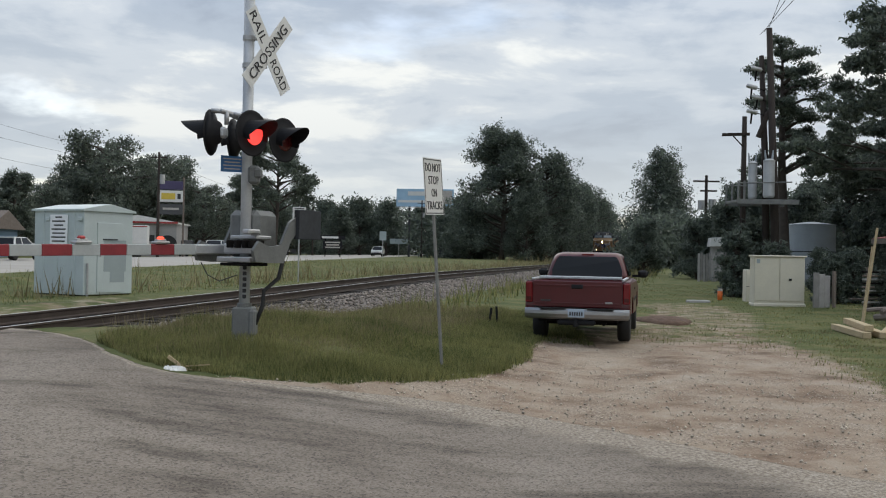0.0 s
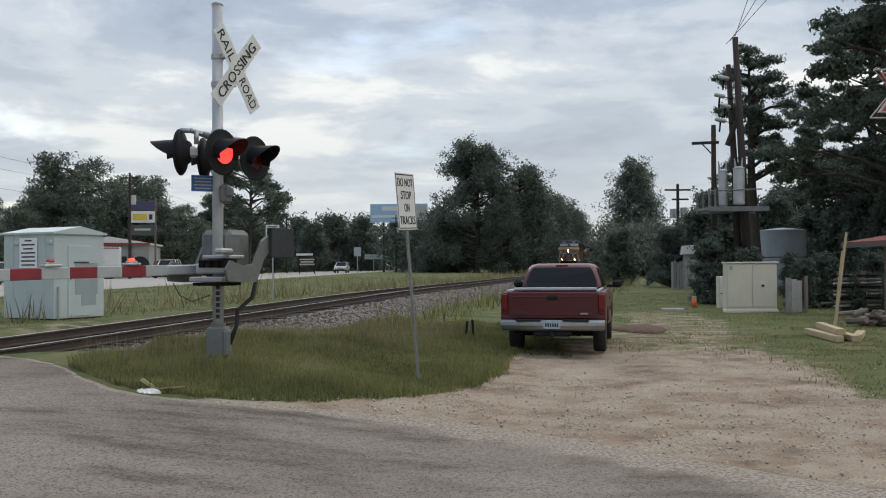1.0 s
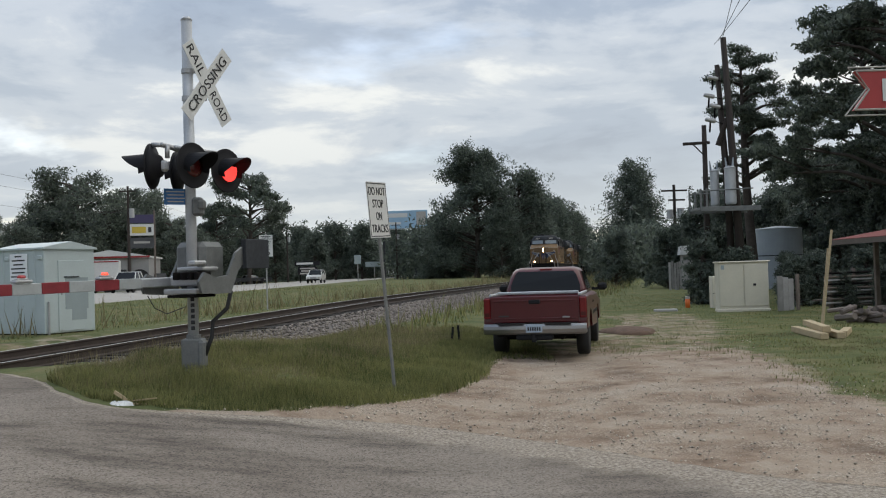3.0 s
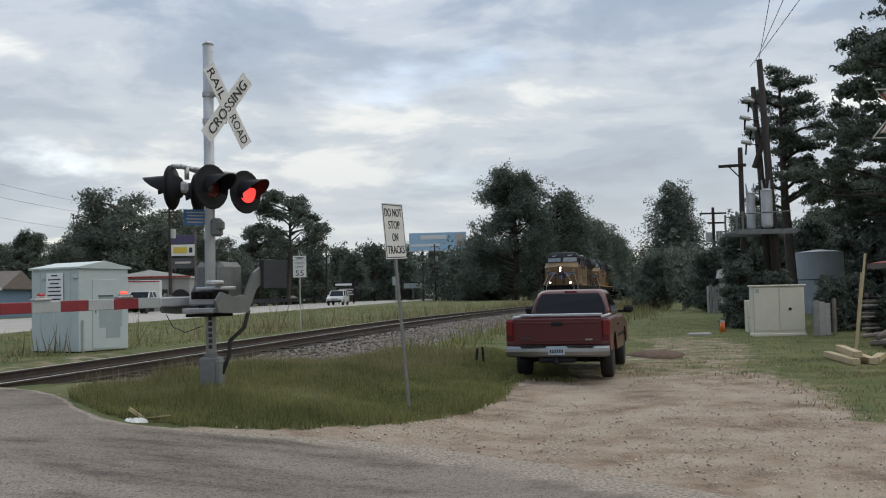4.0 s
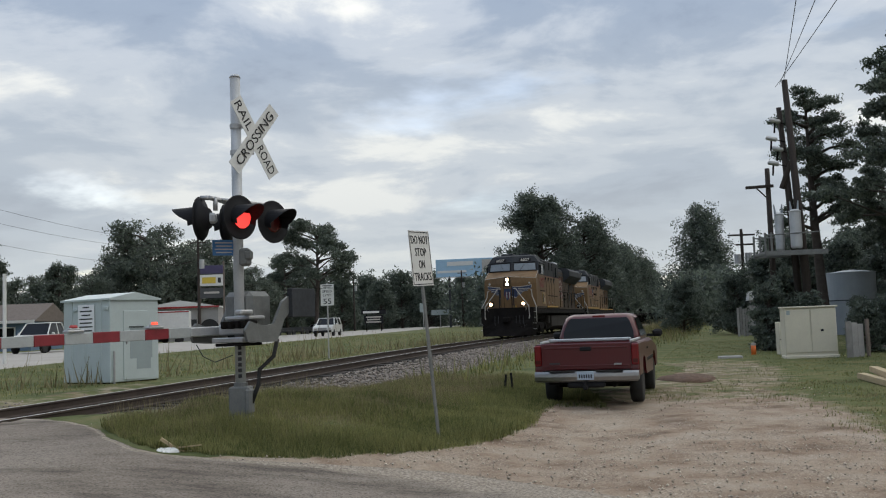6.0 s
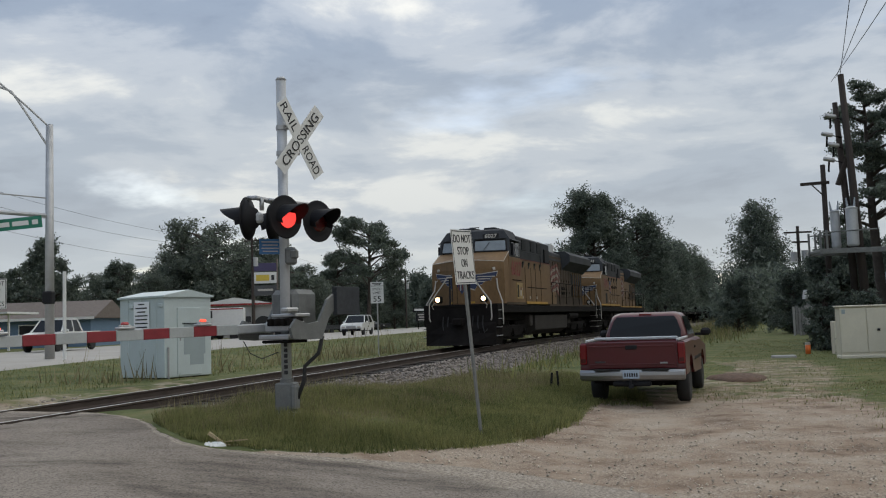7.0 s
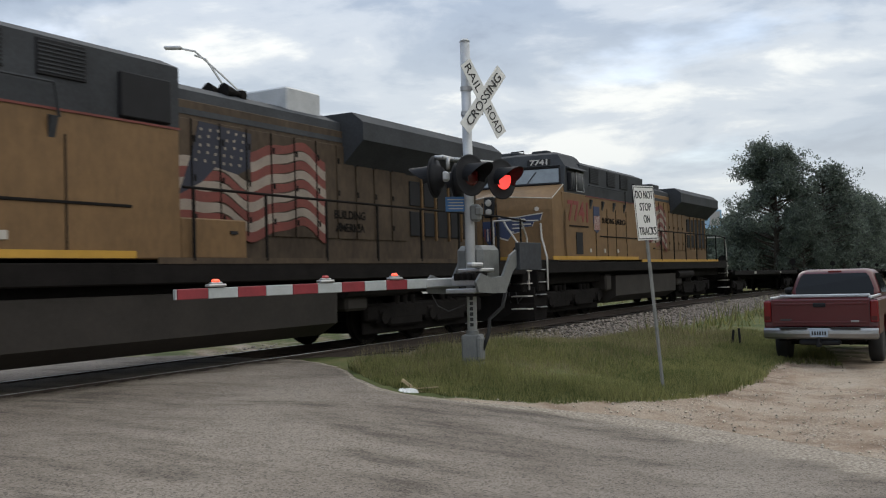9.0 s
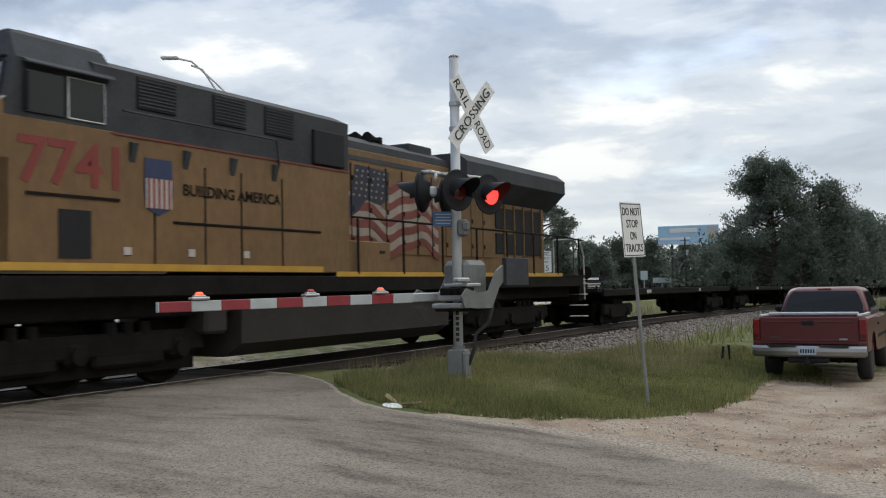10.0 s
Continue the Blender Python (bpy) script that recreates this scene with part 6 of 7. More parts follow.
def build_far_woods():
    """The closing mass of woodland along the horizon."""
    rng = np.random.default_rng(31)
    blobs, rest = [], []
    for j, (a, b, n, h) in enumerate((((-2, 168), (17, 166), 26, 11), ((27, 130), (36, 165), 34, 8), ((34, 146), (60, 160), 30, 6.5), ((-120, 150), (-30, 215), 120, 11), ((-45, 232), (40, 275), 130, 15), ((48, 200), (130, 130), 110, 9), ((-150, 60), (-118, 152), 70, 11), ((130, 130), (140, -40), 90, 13), ((33, 98), (62, 60), 50, 6), ((-150, 60), (-150, -120), 70, 11), ((40, 56), (70, 20), 50, 12), ((-150, -120), (140, -120), 140, 12), ((140, -40), (140, -120), 40, 12))):
        for k in range(n):
            f = rng.random()
            x, y = a[0] + (b[0] - a[0]) * f + rng.normal(0, 3), a[1] + (b[1] - a[1]) * f + rng.normal(0, 3)
            hh = h * (0.6 + 0.45 * rng.random())
            if abs(float(off_track(x, y))) < 7 or -30 < x + 21.4 - 0.04 * (y - 50) < 9:
                if abs(float(off_track(x, y))) < 7 or (abs(x + 21.4 - 0.04 * (y - 50)) < 9 and y < 232):
                    continue
            for q in (0.15, 0.45, 0.75, 0.95):
                (blobs if j in (0, 1, 2, 3, 4, 5, 8) else rest).append((x + rng.normal(0, 1.5), y + rng.normal(0, 1.5), hh * q, 2.6 * (1.15 - 0.5 * q) * (0.8 + 0.5 * rng.random())))
    V, F = leaves(blobs, 230000, 0.46, 32)
    W, H = leaves(rest, 50000, 1.1, 33)
    mesh = raw_mesh("far_woods", np.vstack([V, W]), np.vstack([F, H + len(V)]), LEAF_WOOD)
    tagged(new("far_woods", mesh), "dark woodland closing the horizon", "woods", kind="stuff")


build_far_woods()


# ---- grass and weeds ----
def noise_field(x, y, seed):
    """Uneven patches between 0 and 1."""
    rng = np.random.default_rng(seed + 100)
    f = np.zeros_like(x)
    for k in range(9):
        a, q, p = rng.uniform(0, 6.28), rng.uniform(0.8, 4.5), rng.uniform(0, 6.28)
        f += np.sin((x * math.cos(a) + y * math.sin(a)) * q + p)
    return np.clip(0.5 + f / 9, 0, 1)


def blades(name, n, area, height, width, material, seed, label, keep):
    rng = np.random.default_rng(seed)
    x = rng.uniform(area[0], area[1], n)
    y = rng.uniform(area[2], area[3], n)
    ok = keep(x, y, rng)
    x, y = x[ok], y[ok]
    n = len(x)
    z = ground_z(x, y) - 0.01
    clump = 0.65 + 0.7 * np.abs(np.sin(x * 1.7 + 0.6 * np.sin(y * 2.3)) * np.cos(y * 1.3 + x * 0.4))
    tuft = noise_field(x, y, seed)
    h = rng.uniform(height[0], height[1], n) * clump * (0.45 + 1.1 * tuft)
    a = rng.uniform(0, 2 * math.pi, n)
    lean = h * rng.uniform(0.1, 0.55, n)
    wd = width * rng.uniform(0.7, 1.4, n)
    ca, sa = np.cos(a), np.sin(a)
    b = rng.uniform(0, 2 * math.pi, n)
    lx, ly = np.cos(b) * lean, np.sin(b) * lean
    P = np.empty((n, 3, 3))
    P[:, 0] = np.c_[x - ca * wd, y - sa * wd, z]
    P[:, 1] = np.c_[x + ca * wd, y + sa * wd, z]
    P[:, 2] = np.c_[x + lx, y + ly, z + h]
    F = np.arange(n * 3).reshape(-1, 3)
    tagged(new(name, raw_mesh(name, P.reshape(-1, 3), F, material)), label, "grass", kind="stuff")


def on_road(x, y):
    p = resample(ROAD_EDGE, 0.4)
    o = np.argsort(p[:, 0])
    return y < np.interp(x, p[o, 0], p[o, 1]) + 0.12


def island(x, y, rng):
    u = off_track(x, y)
    b = bare(x, y)
    return (u > 3.0) & (rng.random(len(x)) > b * 1.25) & ~on_road(x, y)


def build_grass():
    blades("verge_grass", 620000, (-5, 3, 10.8, 27), (0.05, 0.15), 0.0055, GRASS_A, 41, "long green verge grass by the crossing", island)
    blades("dry_grass", 30000, (-4.5, 2, 12, 27), (0.12, 0.30), 0.0045, GRASS_DRY, 42, "dry grass stalks among the green", lambda x, y, r: island(x, y, r) & (off_track(x, y) < 5.8 + 1.2 * r.random(len(x))))
    blades("near_weeds", 40000, (-4, 34, 24, 135), (0.3, 0.95), 0.022, GRASS_DRY, 43, "tall dry weeds beside the track", lambda x, y, r: (off_track(x, y) > 4.2) & (off_track(x, y) < 4.6 + 5.0 * smooth((y - 42) / 20) * r.random(len(x))))
    blades("green_weeds", 60000, (-4, 34, 24, 135), (0.15, 0.6), 0.022, GRASS_A, 44, "rank green weeds beside the track", lambda x, y, r: (off_track(x, y) > 3.6) & (off_track(x, y) < 5.2 + 5 * smooth((y - 38) / 20) * r.random(len(x))))
    blades("lawn_grass", 200000, (4, 26, 13, 60), (0.02, 0.07), 0.009, GRASS_A, 45, "short rough grass of the yard", lambda x, y, r: (r.random(len(x)) > bare(x, y) * 1.1) & (off_track(x, y) > 9) & (y > 0.5 * x + 5) & (r.random(len(x)) < 14 / y))
    blades("yard_edge_grass", 60000, (4.5, 13, 8.5, 24), (0.015, 0.05), 0.006, GRASS_DRY, 48, "thin patchy grass at the edge of the drive", lambda x, y, r: (r.random(len(x)) > bare(x, y) * 1.15) & (noise_field(x, y, 3) > 0.42) & ~on_road(x, y))
    blades("far_verge", 90000, (-17, 8, 17, 95), (0.05, 0.14), 0.010, GRASS_A, 46, "green grass between railway and highway", lambda x, y, r: (off_track(x, y) < -3.8) & (x > -15.0 + 0.04 * (y - 50)) & ((y > 19.5) | (x > -12)) & (r.random(len(x)) < 26 / y) & (r.random(len(x)) > bare(x, y)))
    blades("far_weeds", 52000, (-14, 24, 24, 150), (0.35, 1.0), 0.022, GRASS_DRY, 47, "tall dry weeds beyond the track", lambda x, y, r: (off_track(x, y) < -4.6) & (off_track(x, y) > -5.0 - 3.5 * r.random(len(x))) & (r.random(len(x)) < 0.35 + 0.65 * (np.sin(y * 0.35) > -0.2)))
    # pebbles on the drive and along the road's edge
    rng = np.random.default_rng(51)
    n = 30000
    x, y = rng.uniform(-5, 12, n), rng.uniform(7, 22, n)
    k = (rng.random(n) < bare(x, y) * (0.15 + 0.85 * smooth((17 - y) / 6))) & (off_track(x, y) > 2.4)
    p = resample(ROAD_EDGE, 0.4)
    o = np.argsort(p[:, 0])
    k &= y > np.interp(x, p[o, 0], p[o, 1]) - 0.25
    x, y = x[k], y[k]
    cube = np.array([(0, 0, 1), (1, 0, 0), (0, 1, 0), (-1, 0, 0), (0, -1, 0), (0, 0, -1)], float)
    tri = np.array([(0, 1, 2), (0, 2, 3), (0, 3, 4), (0, 4, 1), (5, 2, 1), (5, 3, 2), (5, 4, 3), (5, 1, 4)])
    n = len(x)
    r = 0.005 + 0.018 * rng.random(n) ** 4
    V = cube[None] * r[:, None, None] * (0.7 + 0.6 * rng.random((n, 6, 1))) * (1, 1, 0.7) + np.stack([x, y, ground_z(x, y) + 0.012 + r * 0.2], -1)[:, None, :]
    F = tri[None] + 6 * np.arange(n)[:, None, None]
    tagged(new("gravel", raw_mesh("gravel", V.reshape(-1, 3), F.reshape(-1, 3), PEBBLE)), "loose pale gravel on the drive", "gravel", kind="stuff")


build_grass()


# ---- things along the yard ----
def build_yard():
    # cream metal cabinet with double doors, and the smaller one behind it
    g = thing("metal_cabinet", pose(12.20, 35.2, -0.02, 0, 0, -5), "cream metal cabinet with two doors on the grass", "utility cabinet")
    part("body", Shape().box((0, 0.35, 0.93), (1.80, 0.7, 1.80), bevel=0.02), CREAM, g)
    part("lid", Shape().box((0, 0.33, 1.85), (1.90, 0.80, 0.06), bevel=0.015), CREAM, g)
    for k in (-1, 1):
        d = part("door", Shape().box((k * 0.445, -0.015, 1.0), (0.86, 0.03, 1.56), bevel=0.008), CREAM, g)
        if k < 0:
            part("handle", Shape().box((0.38, -0.045, 1.0), (0.10, 0.04, 0.08), bevel=0.01), BLACK, d, "black handle")
            part("label_plate", Shape().box((-0.36 - 0.4, -0.035, 1.66), (0.12, 0.01, 0.16)), HUT_PATCH, d)
    part("plinth", Shape().box((0, 0.3, 0.05), (1.86, 0.78, 0.14), bevel=0.02), CREAM, g)
    s = thing("metal_cabinet", pose(12.50, 38.4, -0.02, 0, 0, -5), "smaller cream cabinet behind the large one", "utility cabinet")
    part("body", Shape().box((0, 0.3, 0.65), (1.0, 0.6, 1.30), bevel=0.02), CREAM, s)
    part("door", Shape().box((-0.05, -0.012, 0.65), (0.86, 0.02, 1.1), bevel=0.006), CREAM, s)
    part("seam", Shape().box((-0.05, -0.026, 0.62), (0.86, 0.01, 0.02)), LOCO_GREY, s)
    # orange marker, slab
    b = thing("marker_post", pose(11.25, 39.4, -0.03), "short orange marker post in the grass", "marker post")
    part("post", Shape().tube([(0, 0, 0), (0, 0, 0.42), (0, 0, 0.44)], [0.10, 0.10, 0.04], 14), ORANGE, b, shade=True)
    part("cap", Shape().tube([(0, 0, 0.40), (0, 0, 0.50)], [0.105, 0.09], 14), LOCO_WHITE, b, "pale cap")
    tagged(part("concrete_slab", Shape().box((9.75, 37.1, 0.02), (0.85, 0.45, 0.14), bevel=0.03), CONCRETE), "low concrete slab in the dirt", "slab")
    # lumber stack
    for k, (x, y, z, turn, ln) in enumerate(((9.62, 23.0, 0.075, 82, 2.7), (10.12, 23.1, 0.075, 79, 2.7), (9.88, 23.2, 0.217, 77, 2.7), (10.50, 23.0, 0.06, 62, 1.5))):
        tagged(part("timber", Shape().box((0, 0, 0), (ln, 0.19, 0.14), bevel=0.008), LUMBER, at=pose(x, y, z, 0, 0, turn)), "new pale timber lying on the grass", "timber", group="stacked timbers")
    # leaning studs
    pole = thing("leaning_post", pose(0, 0, 0), "pale raw timber post standing by the shed", "timber post")
    part("stud", Shape().tube([(10.78, 25.0, -0.05), (11.13, 25.0, 2.58)], 0.035, 4), LUMBER, pole)
    part("stud", Shape().tube([(10.80, 25.1, -0.05), (11.06, 25.1, 2.1)], 0.03, 4), LUMBER, pole)
    # open shed with a rusty tin roof
    sh = thing("shed", pose(16.2, 27.5, 0), "open-sided shed with a red tin roof and grey wall", "shed")
    roof = Shape()
    roof.loft([[(-2.3, -1.5, 2.42 + 0.02), (3.5, -1.5, 3.35), (3.5, -1.5, 3.38), (-2.3, -1.5, 2.46)], [(-2.3, 4, 2.42), (3.5, 4, 3.35), (3.5, 4, 3.38), (-2.3, 4, 2.46)]])
    part("roof", roof, LOCO_RED, sh, "dull red tin roof")
    part("fascia", Shape().box((-2.3, 1.25, 2.36), (0.05, 5.5, 0.16)), OLD_WOOD, sh)
    part("wall", Shape().box((0.75, 0.0, 1.25), (3.6, 0.15, 2.5)), GREY_WALL, sh, "grey wall")
    for x, y in ((-1.1, -0.2), (-1.0, 3.6)):
        part("post", Shape().box((x, y, 1.2), (0.14, 0.14, 2.4), bevel=0.01), OLD_WOOD, sh)
    # firewood and debris
    rng = random.Random(6)
    heap = thing("firewood_pile", pose(13.0, 27.0, 0.0), "untidy pile of split firewood by the shed", "firewood pile")
    for k in range(26):
        a = rng.uniform(0, 360)
        part("log", Shape().tube([(-0.35, 0, 0), (0.35, 0, 0)], rng.uniform(0.06, 0.10), 7), OLD_WOOD, heap, at=pose(rng.uniform(-0.8, 0.8), rng.uniform(-0.4, 0.4), 0.08 + 0.10 * (k // 7), rng.uniform(-15, 15), rng.uniform(-15, 15), a))
    # grey boards by the hedge
    fb = thing("board_fence", pose(13.55, 34.6, 0, 0, 0, 20), "weathered grey upright boards by the hedge", "board fence")
    for k in range(3):
        part("board", Shape().box((-0.30 + 0.28 * k, 0.04 * k, 0.62 - 0.03 * k), (0.25, 0.05, 1.3 - 0.05 * k), bevel=0.008), GREY_WOOD, fb)
    part("frame", Shape().box((0.50, 0, 0.65), (0.10, 0.10, 1.35)), OLD_WOOD, fb)
    junk = thing("scrap_rack", pose(16.3, 33.4, 0, 0, 0, 8), "dark rack stacked with scrap pipes and boards", "scrap rack")
    for k in range(5):
        part("upright", Shape().box((-1.8 + 0.9 * k, 0, 0.75), (0.10, 0.10, 1.5)), OLD_WOOD, junk)
    for k in range(9):
        part("pipe", Shape().tube([(-2.1, -0.15, 0.3 + 0.13 * k), (2.1, -0.1 + 0.05 * rng.random(), 0.32 + 0.13 * k + rng.uniform(-0.05, 0.05))], 0.035, 7), (GALV, OLD_WOOD, LOCO_DARK)[k % 3], junk)
    for k in range(6):
        part("plank", Shape().box((rng.uniform(-1, 1), 0.2, 0.2 + 0.2 * k), (rng.uniform(1.5, 3.2), 0.3, 0.05)), OLD_WOOD, junk)
    # steel tank and sheds in the back
    tk = thing("storage_tank", pose(24.35, 64.0, 0), "round grey-blue steel storage tank behind the trees", "storage tank")
    part("shell", Shape().tube([(0, 0, 0), (0, 0, 4.0)], 1.52, 36), STEEL_TANK, tk, shade=False)
    part("lid", Shape().tube([(0, 0, 4.0), (0, 0, 4.05), (0, 0, 4.22)], [1.57, 1.55, 0.25], 36), STEEL_TANK, tk)
    part("hoop", Shape().tube([(0, 0, 2.2), (0, 0, 2.26)], 1.54, 36), LOCO_GREY, tk)
    ws = thing("small_shed", pose(21.0, 72.0, 0, 0, 0, -10), "small white shed by a board fence", "shed")
    part("walls", Shape().box((0, 0, 1.3), (2.2, 2.0, 2.6), bevel=0.02), GREY_WALL, ws)
    part("roof", Shape().prism([(-1.3, 2.55), (-1.2, 3.2), (1.2, 3.35), (1.3, 2.6)], -1.3, 1.3, "xz"), WHITE, ws, "white metal roof")
    fn = thing("board_fence", pose(19.2, 68.5, 0, 0, 0, 6), "grey weathered board fence", "fence")
    for k in range(16):
        part("board", Shape().box((-1.2 + 0.2 * k, 0, 1.0 + 0.08 * math.sin(k * 2.1)), (0.16, 0.04, 2.0), bevel=0.005), GREY_WOOD, fn)
    # dark mound of earth, litter
    tagged(part("earth_mound", Shape().loft([[(5.95 + r * 0.95 * math.cos(a) * (1 + 0.2 * math.sin(3 * a)), 26.0 + r * 1.6 * math.sin(a), z) for a in np.linspace(0, 6.283, 25)[:-1]] for r, z in ((0.85, -0.06), (0.65, 0.08), (0.35, 0.14), (0.1, 0.15))]), DARK_EARTH, shade=True), "low mound of dark earth and bark", "earth mound")
    bag = thing("litter", pose(-2.95, 11.25, 0.36) @ Matrix.Scale(0.75, 4), "crumpled white bag and broken sticks at the road's edge", "litter")
    sh = Shape()
    for k in range(9):
        a = k * 0.8
        sh.loft([[(0.10 * math.cos(a) + r * math.cos(b) * (1 + 0.4 * math.sin(3 * b + k)), 0.05 * math.sin(a) + r * math.sin(b), z + 0.02 * math.sin(2 * b + k)) for b in np.linspace(0, 6.283, 9)[:-1]] for r, z in ((0.09, 0.0), (0.07, 0.05), (0.02, 0.08))])
    part("bag", sh, TRASH, bag, "white bag")
    part("stick", Shape().box((-0.05, 0.06, 0.14), (0.30, 0.03, 0.05), pose(0, 0, 0, 0, 35, 0)), LUMBER, bag)
    part("stick", Shape().box((0.42, 0.0, 0.06), (0.5, 0.025, 0.02), pose(0, 0, 0, 0, 4, 8)).box((0.38, 0.1, 0.07), (0.4, 0.02, 0.02), pose(0, 0, 0, 0, -6, -14)), LUMBER, bag)
    st = thing("stake", pose(1.05, 21.3, 0.28), "two short dark stakes in the grass", "stake")
    part("peg", Shape().box((0, 0, 0.12), (0.05, 0.05, 0.34), pose(0, 0, 0, 0, 6, 0)), BLACK, st)
    part("peg", Shape().box((0.16, 0, 0.13), (0.05, 0.05, 0.36), pose(0, 0, 0, 0, -4, 0)), BLACK, st)


build_yard()


def build_poles():
    g = thing("utility_pole", pose(14.2, 43.0, -0.2), "leaning dark wooden utility poles carrying transformers", "utility pole")
    part("pole", Shape().tube([(0.62, 0, 0), (0.42, 0.08, 5.5), (0.16, 0.2, 12.3)], [0.21, 0.18, 0.13], 14), POLE_WOOD, g, "tall dark pole", shade=True)
    part("pole", Shape().tube([(0.34, 0.5, 0), (0.14, 0.45, 6.5), (-0.10, 0.42, 11.1)], [0.17, 0.15, 0.11], 12), POLE_WOOD, g, "second dark pole", shade=True)
    part("side_pole", Shape().tube([(-0.48, 1.6, 0), (-0.48, 1.5, 8.5)], [0.15, 0.11], 10), POLE_WOOD, g, shade=True)
    part("crossbar", Shape().box((0, 0, 0), (1.25, 0.13, 0.13), Matrix.Translation((-0.90, 1.4, 7.65)) @ pose(0, 0, 0, 0, -2, 0)), POLE_WOOD, g)
    part("crossbar_brace", Shape().tube([(-1.05, 1.4, 7.6), (-0.50, 1.45, 7.05)], 0.03, 6), POLE_WOOD, g)
    part("brace", Shape().tube([(-0.20, 0.4, 7.4), (0.22, 0.2, 8.6)], 0.12, 8), POLE_WOOD, g)
    for x, z in ((-0.38, 10.46), (-0.58, 9.65), (-0.33, 9.17), (-0.56, 8.53)):
        q = part("cutout", Shape().tube([(x - 0.24, 0.2, z + 0.06), (x - 0.2, 0.2, z + 0.05), (x + 0.2, 0.2, z - 0.05), (x + 0.24, 0.2, z - 0.06)], [0.06, 0.10, 0.10, 0.06], 10), GALV, g, "pale cut-out switch", shade=True)
        part("stem", Shape().tube([(x, 0.2, z - 0.05), (x - 0.05, 0.2, z - 0.55)], 0.04, 6), LOCO_DARK, q)
        part("arm", Shape().tube([(x, 0.2, z), (0.08, 0.3, z - 0.15)], 0.02, 6), LOCO_DARK, q)
    for x, y, r in ((0.0, -0.55, 0.25), (-0.34, 0.65, 0.20)):
        t = part("transformer", Shape().tube([(x, y, 4.62), (x, y, 4.7), (x, y, 6.2), (x, y, 6.26), (x, y, 6.34)], [r - 0.04, r, r, r + 0.02, r * 0.5], 20), ALU, g, "grey transformer can", shade=False)
        for dx in (-0.14, 0.12):
            part("bushing", Shape().tube([(x + dx, y, 6.22), (x + dx * 1.2, y, 6.45), (x + dx * 1.4, y, 6.72)], [0.06, 0.045, 0.025], 8), STEEL_TANK, t)
    for y in (-0.9, 0.9):
        part("platform_beam", Shape().box((-0.15, y, 4.42), (2.7, 0.10, 0.22), bevel=0.01), GEAR_GREY, g, "steel platform beam")
        part("platform_rail", Shape().tube([(-1.42, y, 5.22), (0.9, y, 5.3)], 0.03, 6), GEAR_GREY, g)
        for x in (-1.45, -1.18):
            part("platform_post", Shape().box((x, y, 4.88), (0.08, 0.08, 0.9), bevel=0.01), GEAR_GREY, g)
    for x in (-1.4, -0.8, -0.2, 0.4, 1.0):
        part("platform_joist", Shape().box((x, 0.0, 4.45), (0.12, 1.7, 0.12), bevel=0.01), GEAR_GREY, g)
    wv = thing("overhead_wires", pose(0, 0, 0), "thin overhead wires from the utility pole", "wires")
    for k, dx in enumerate((0.0, 0.5, 1.2)):
        sag = [(14.34 - 0.2 * k + (-13.4 + 1.9 * k) * f, 43.2 - 47 * f, 12.1 - 0.15 * k - 4.3 * f - 1.0 * f * (1 - f)) for f in np.linspace(0, 1, 16)]
        part("wire", Shape().tube(sag, 0.012, 5), WIRE, wv)
    f = thing("utility_pole", pose(21.6, 80, 0), "distant utility pole with crossarms", "utility pole")
    part("pole", Shape().tube([(0, 0, 0), (0, 0, 8.6)], [0.18, 0.12], 8), POLE_WOOD, f)
    part("crossarm", Shape().box((0, 0, 8.1), (2.2, 0.14, 0.14)).box((0.2, 0, 7.3), (1.4, 0.14, 0.14)), POLE_WOOD, f)
    part("transformer", Shape().tube([(0.5, 0, 5.6), (0.5, 0, 6.6)], 0.3, 12).tube([(-0.4, 0, 5.7), (-0.4, 0, 6.5)], 0.28, 12), GALV, f)
    # poles beyond the highway with their long wires
    for x, y, h in ((-28.5, 93, 10.5), (-24.5, 170, 10.5), (-5.0, 172, 10.5), (-30, 40, 10.5)):
        q = thing("utility_pole", pose(x, y, 0.6), "far wooden utility pole", "utility pole", group="far poles")
        part("pole", Shape().tube([(0, 0, 0), (0, 0, h)], [0.17, 0.11], 8), POLE_WOOD, q)
        part("crossarm", Shape().box((0, 0, h - 0.5), (1.6, 0.12, 0.12)), POLE_WOOD, q)
        part("transformer", Shape().tube([(0.35, 0, h - 3.1), (0.35, 0, h - 2.2)], 0.25, 12), GALV, q)
    far = thing("overhead_wires", pose(0, 0, 0), "thin wires over the highway", "wires")
    for a, b, s in (((-30, 40, 10.6), (-28.5, 93, 10.6), 1.0), ((-30.6, 40, 10.0), (-29.2, 93, 10.0), 1.1), ((-30, 40, 8.6), (-28.5, 93, 8.6), 1.2), ((-28.5, 93, 10.6), (-24.5, 170, 10.6), 1.4), ((-30, 40, 10.6), (-32, -40, 10.6), 1.0), ((-30.6, 40, 10.0), (-32.6, -40, 10.0), 1.1)):
        pts = [tuple(a[i] + (b[i] - a[i]) * q - (s * 4 * q * (1 - q) if i == 2 else 0) for i in range(3)) for q in np.linspace(0, 1, 14)]
        part("wire", Shape().tube(pts, 0.010, 5), WIRE, far)


build_poles()


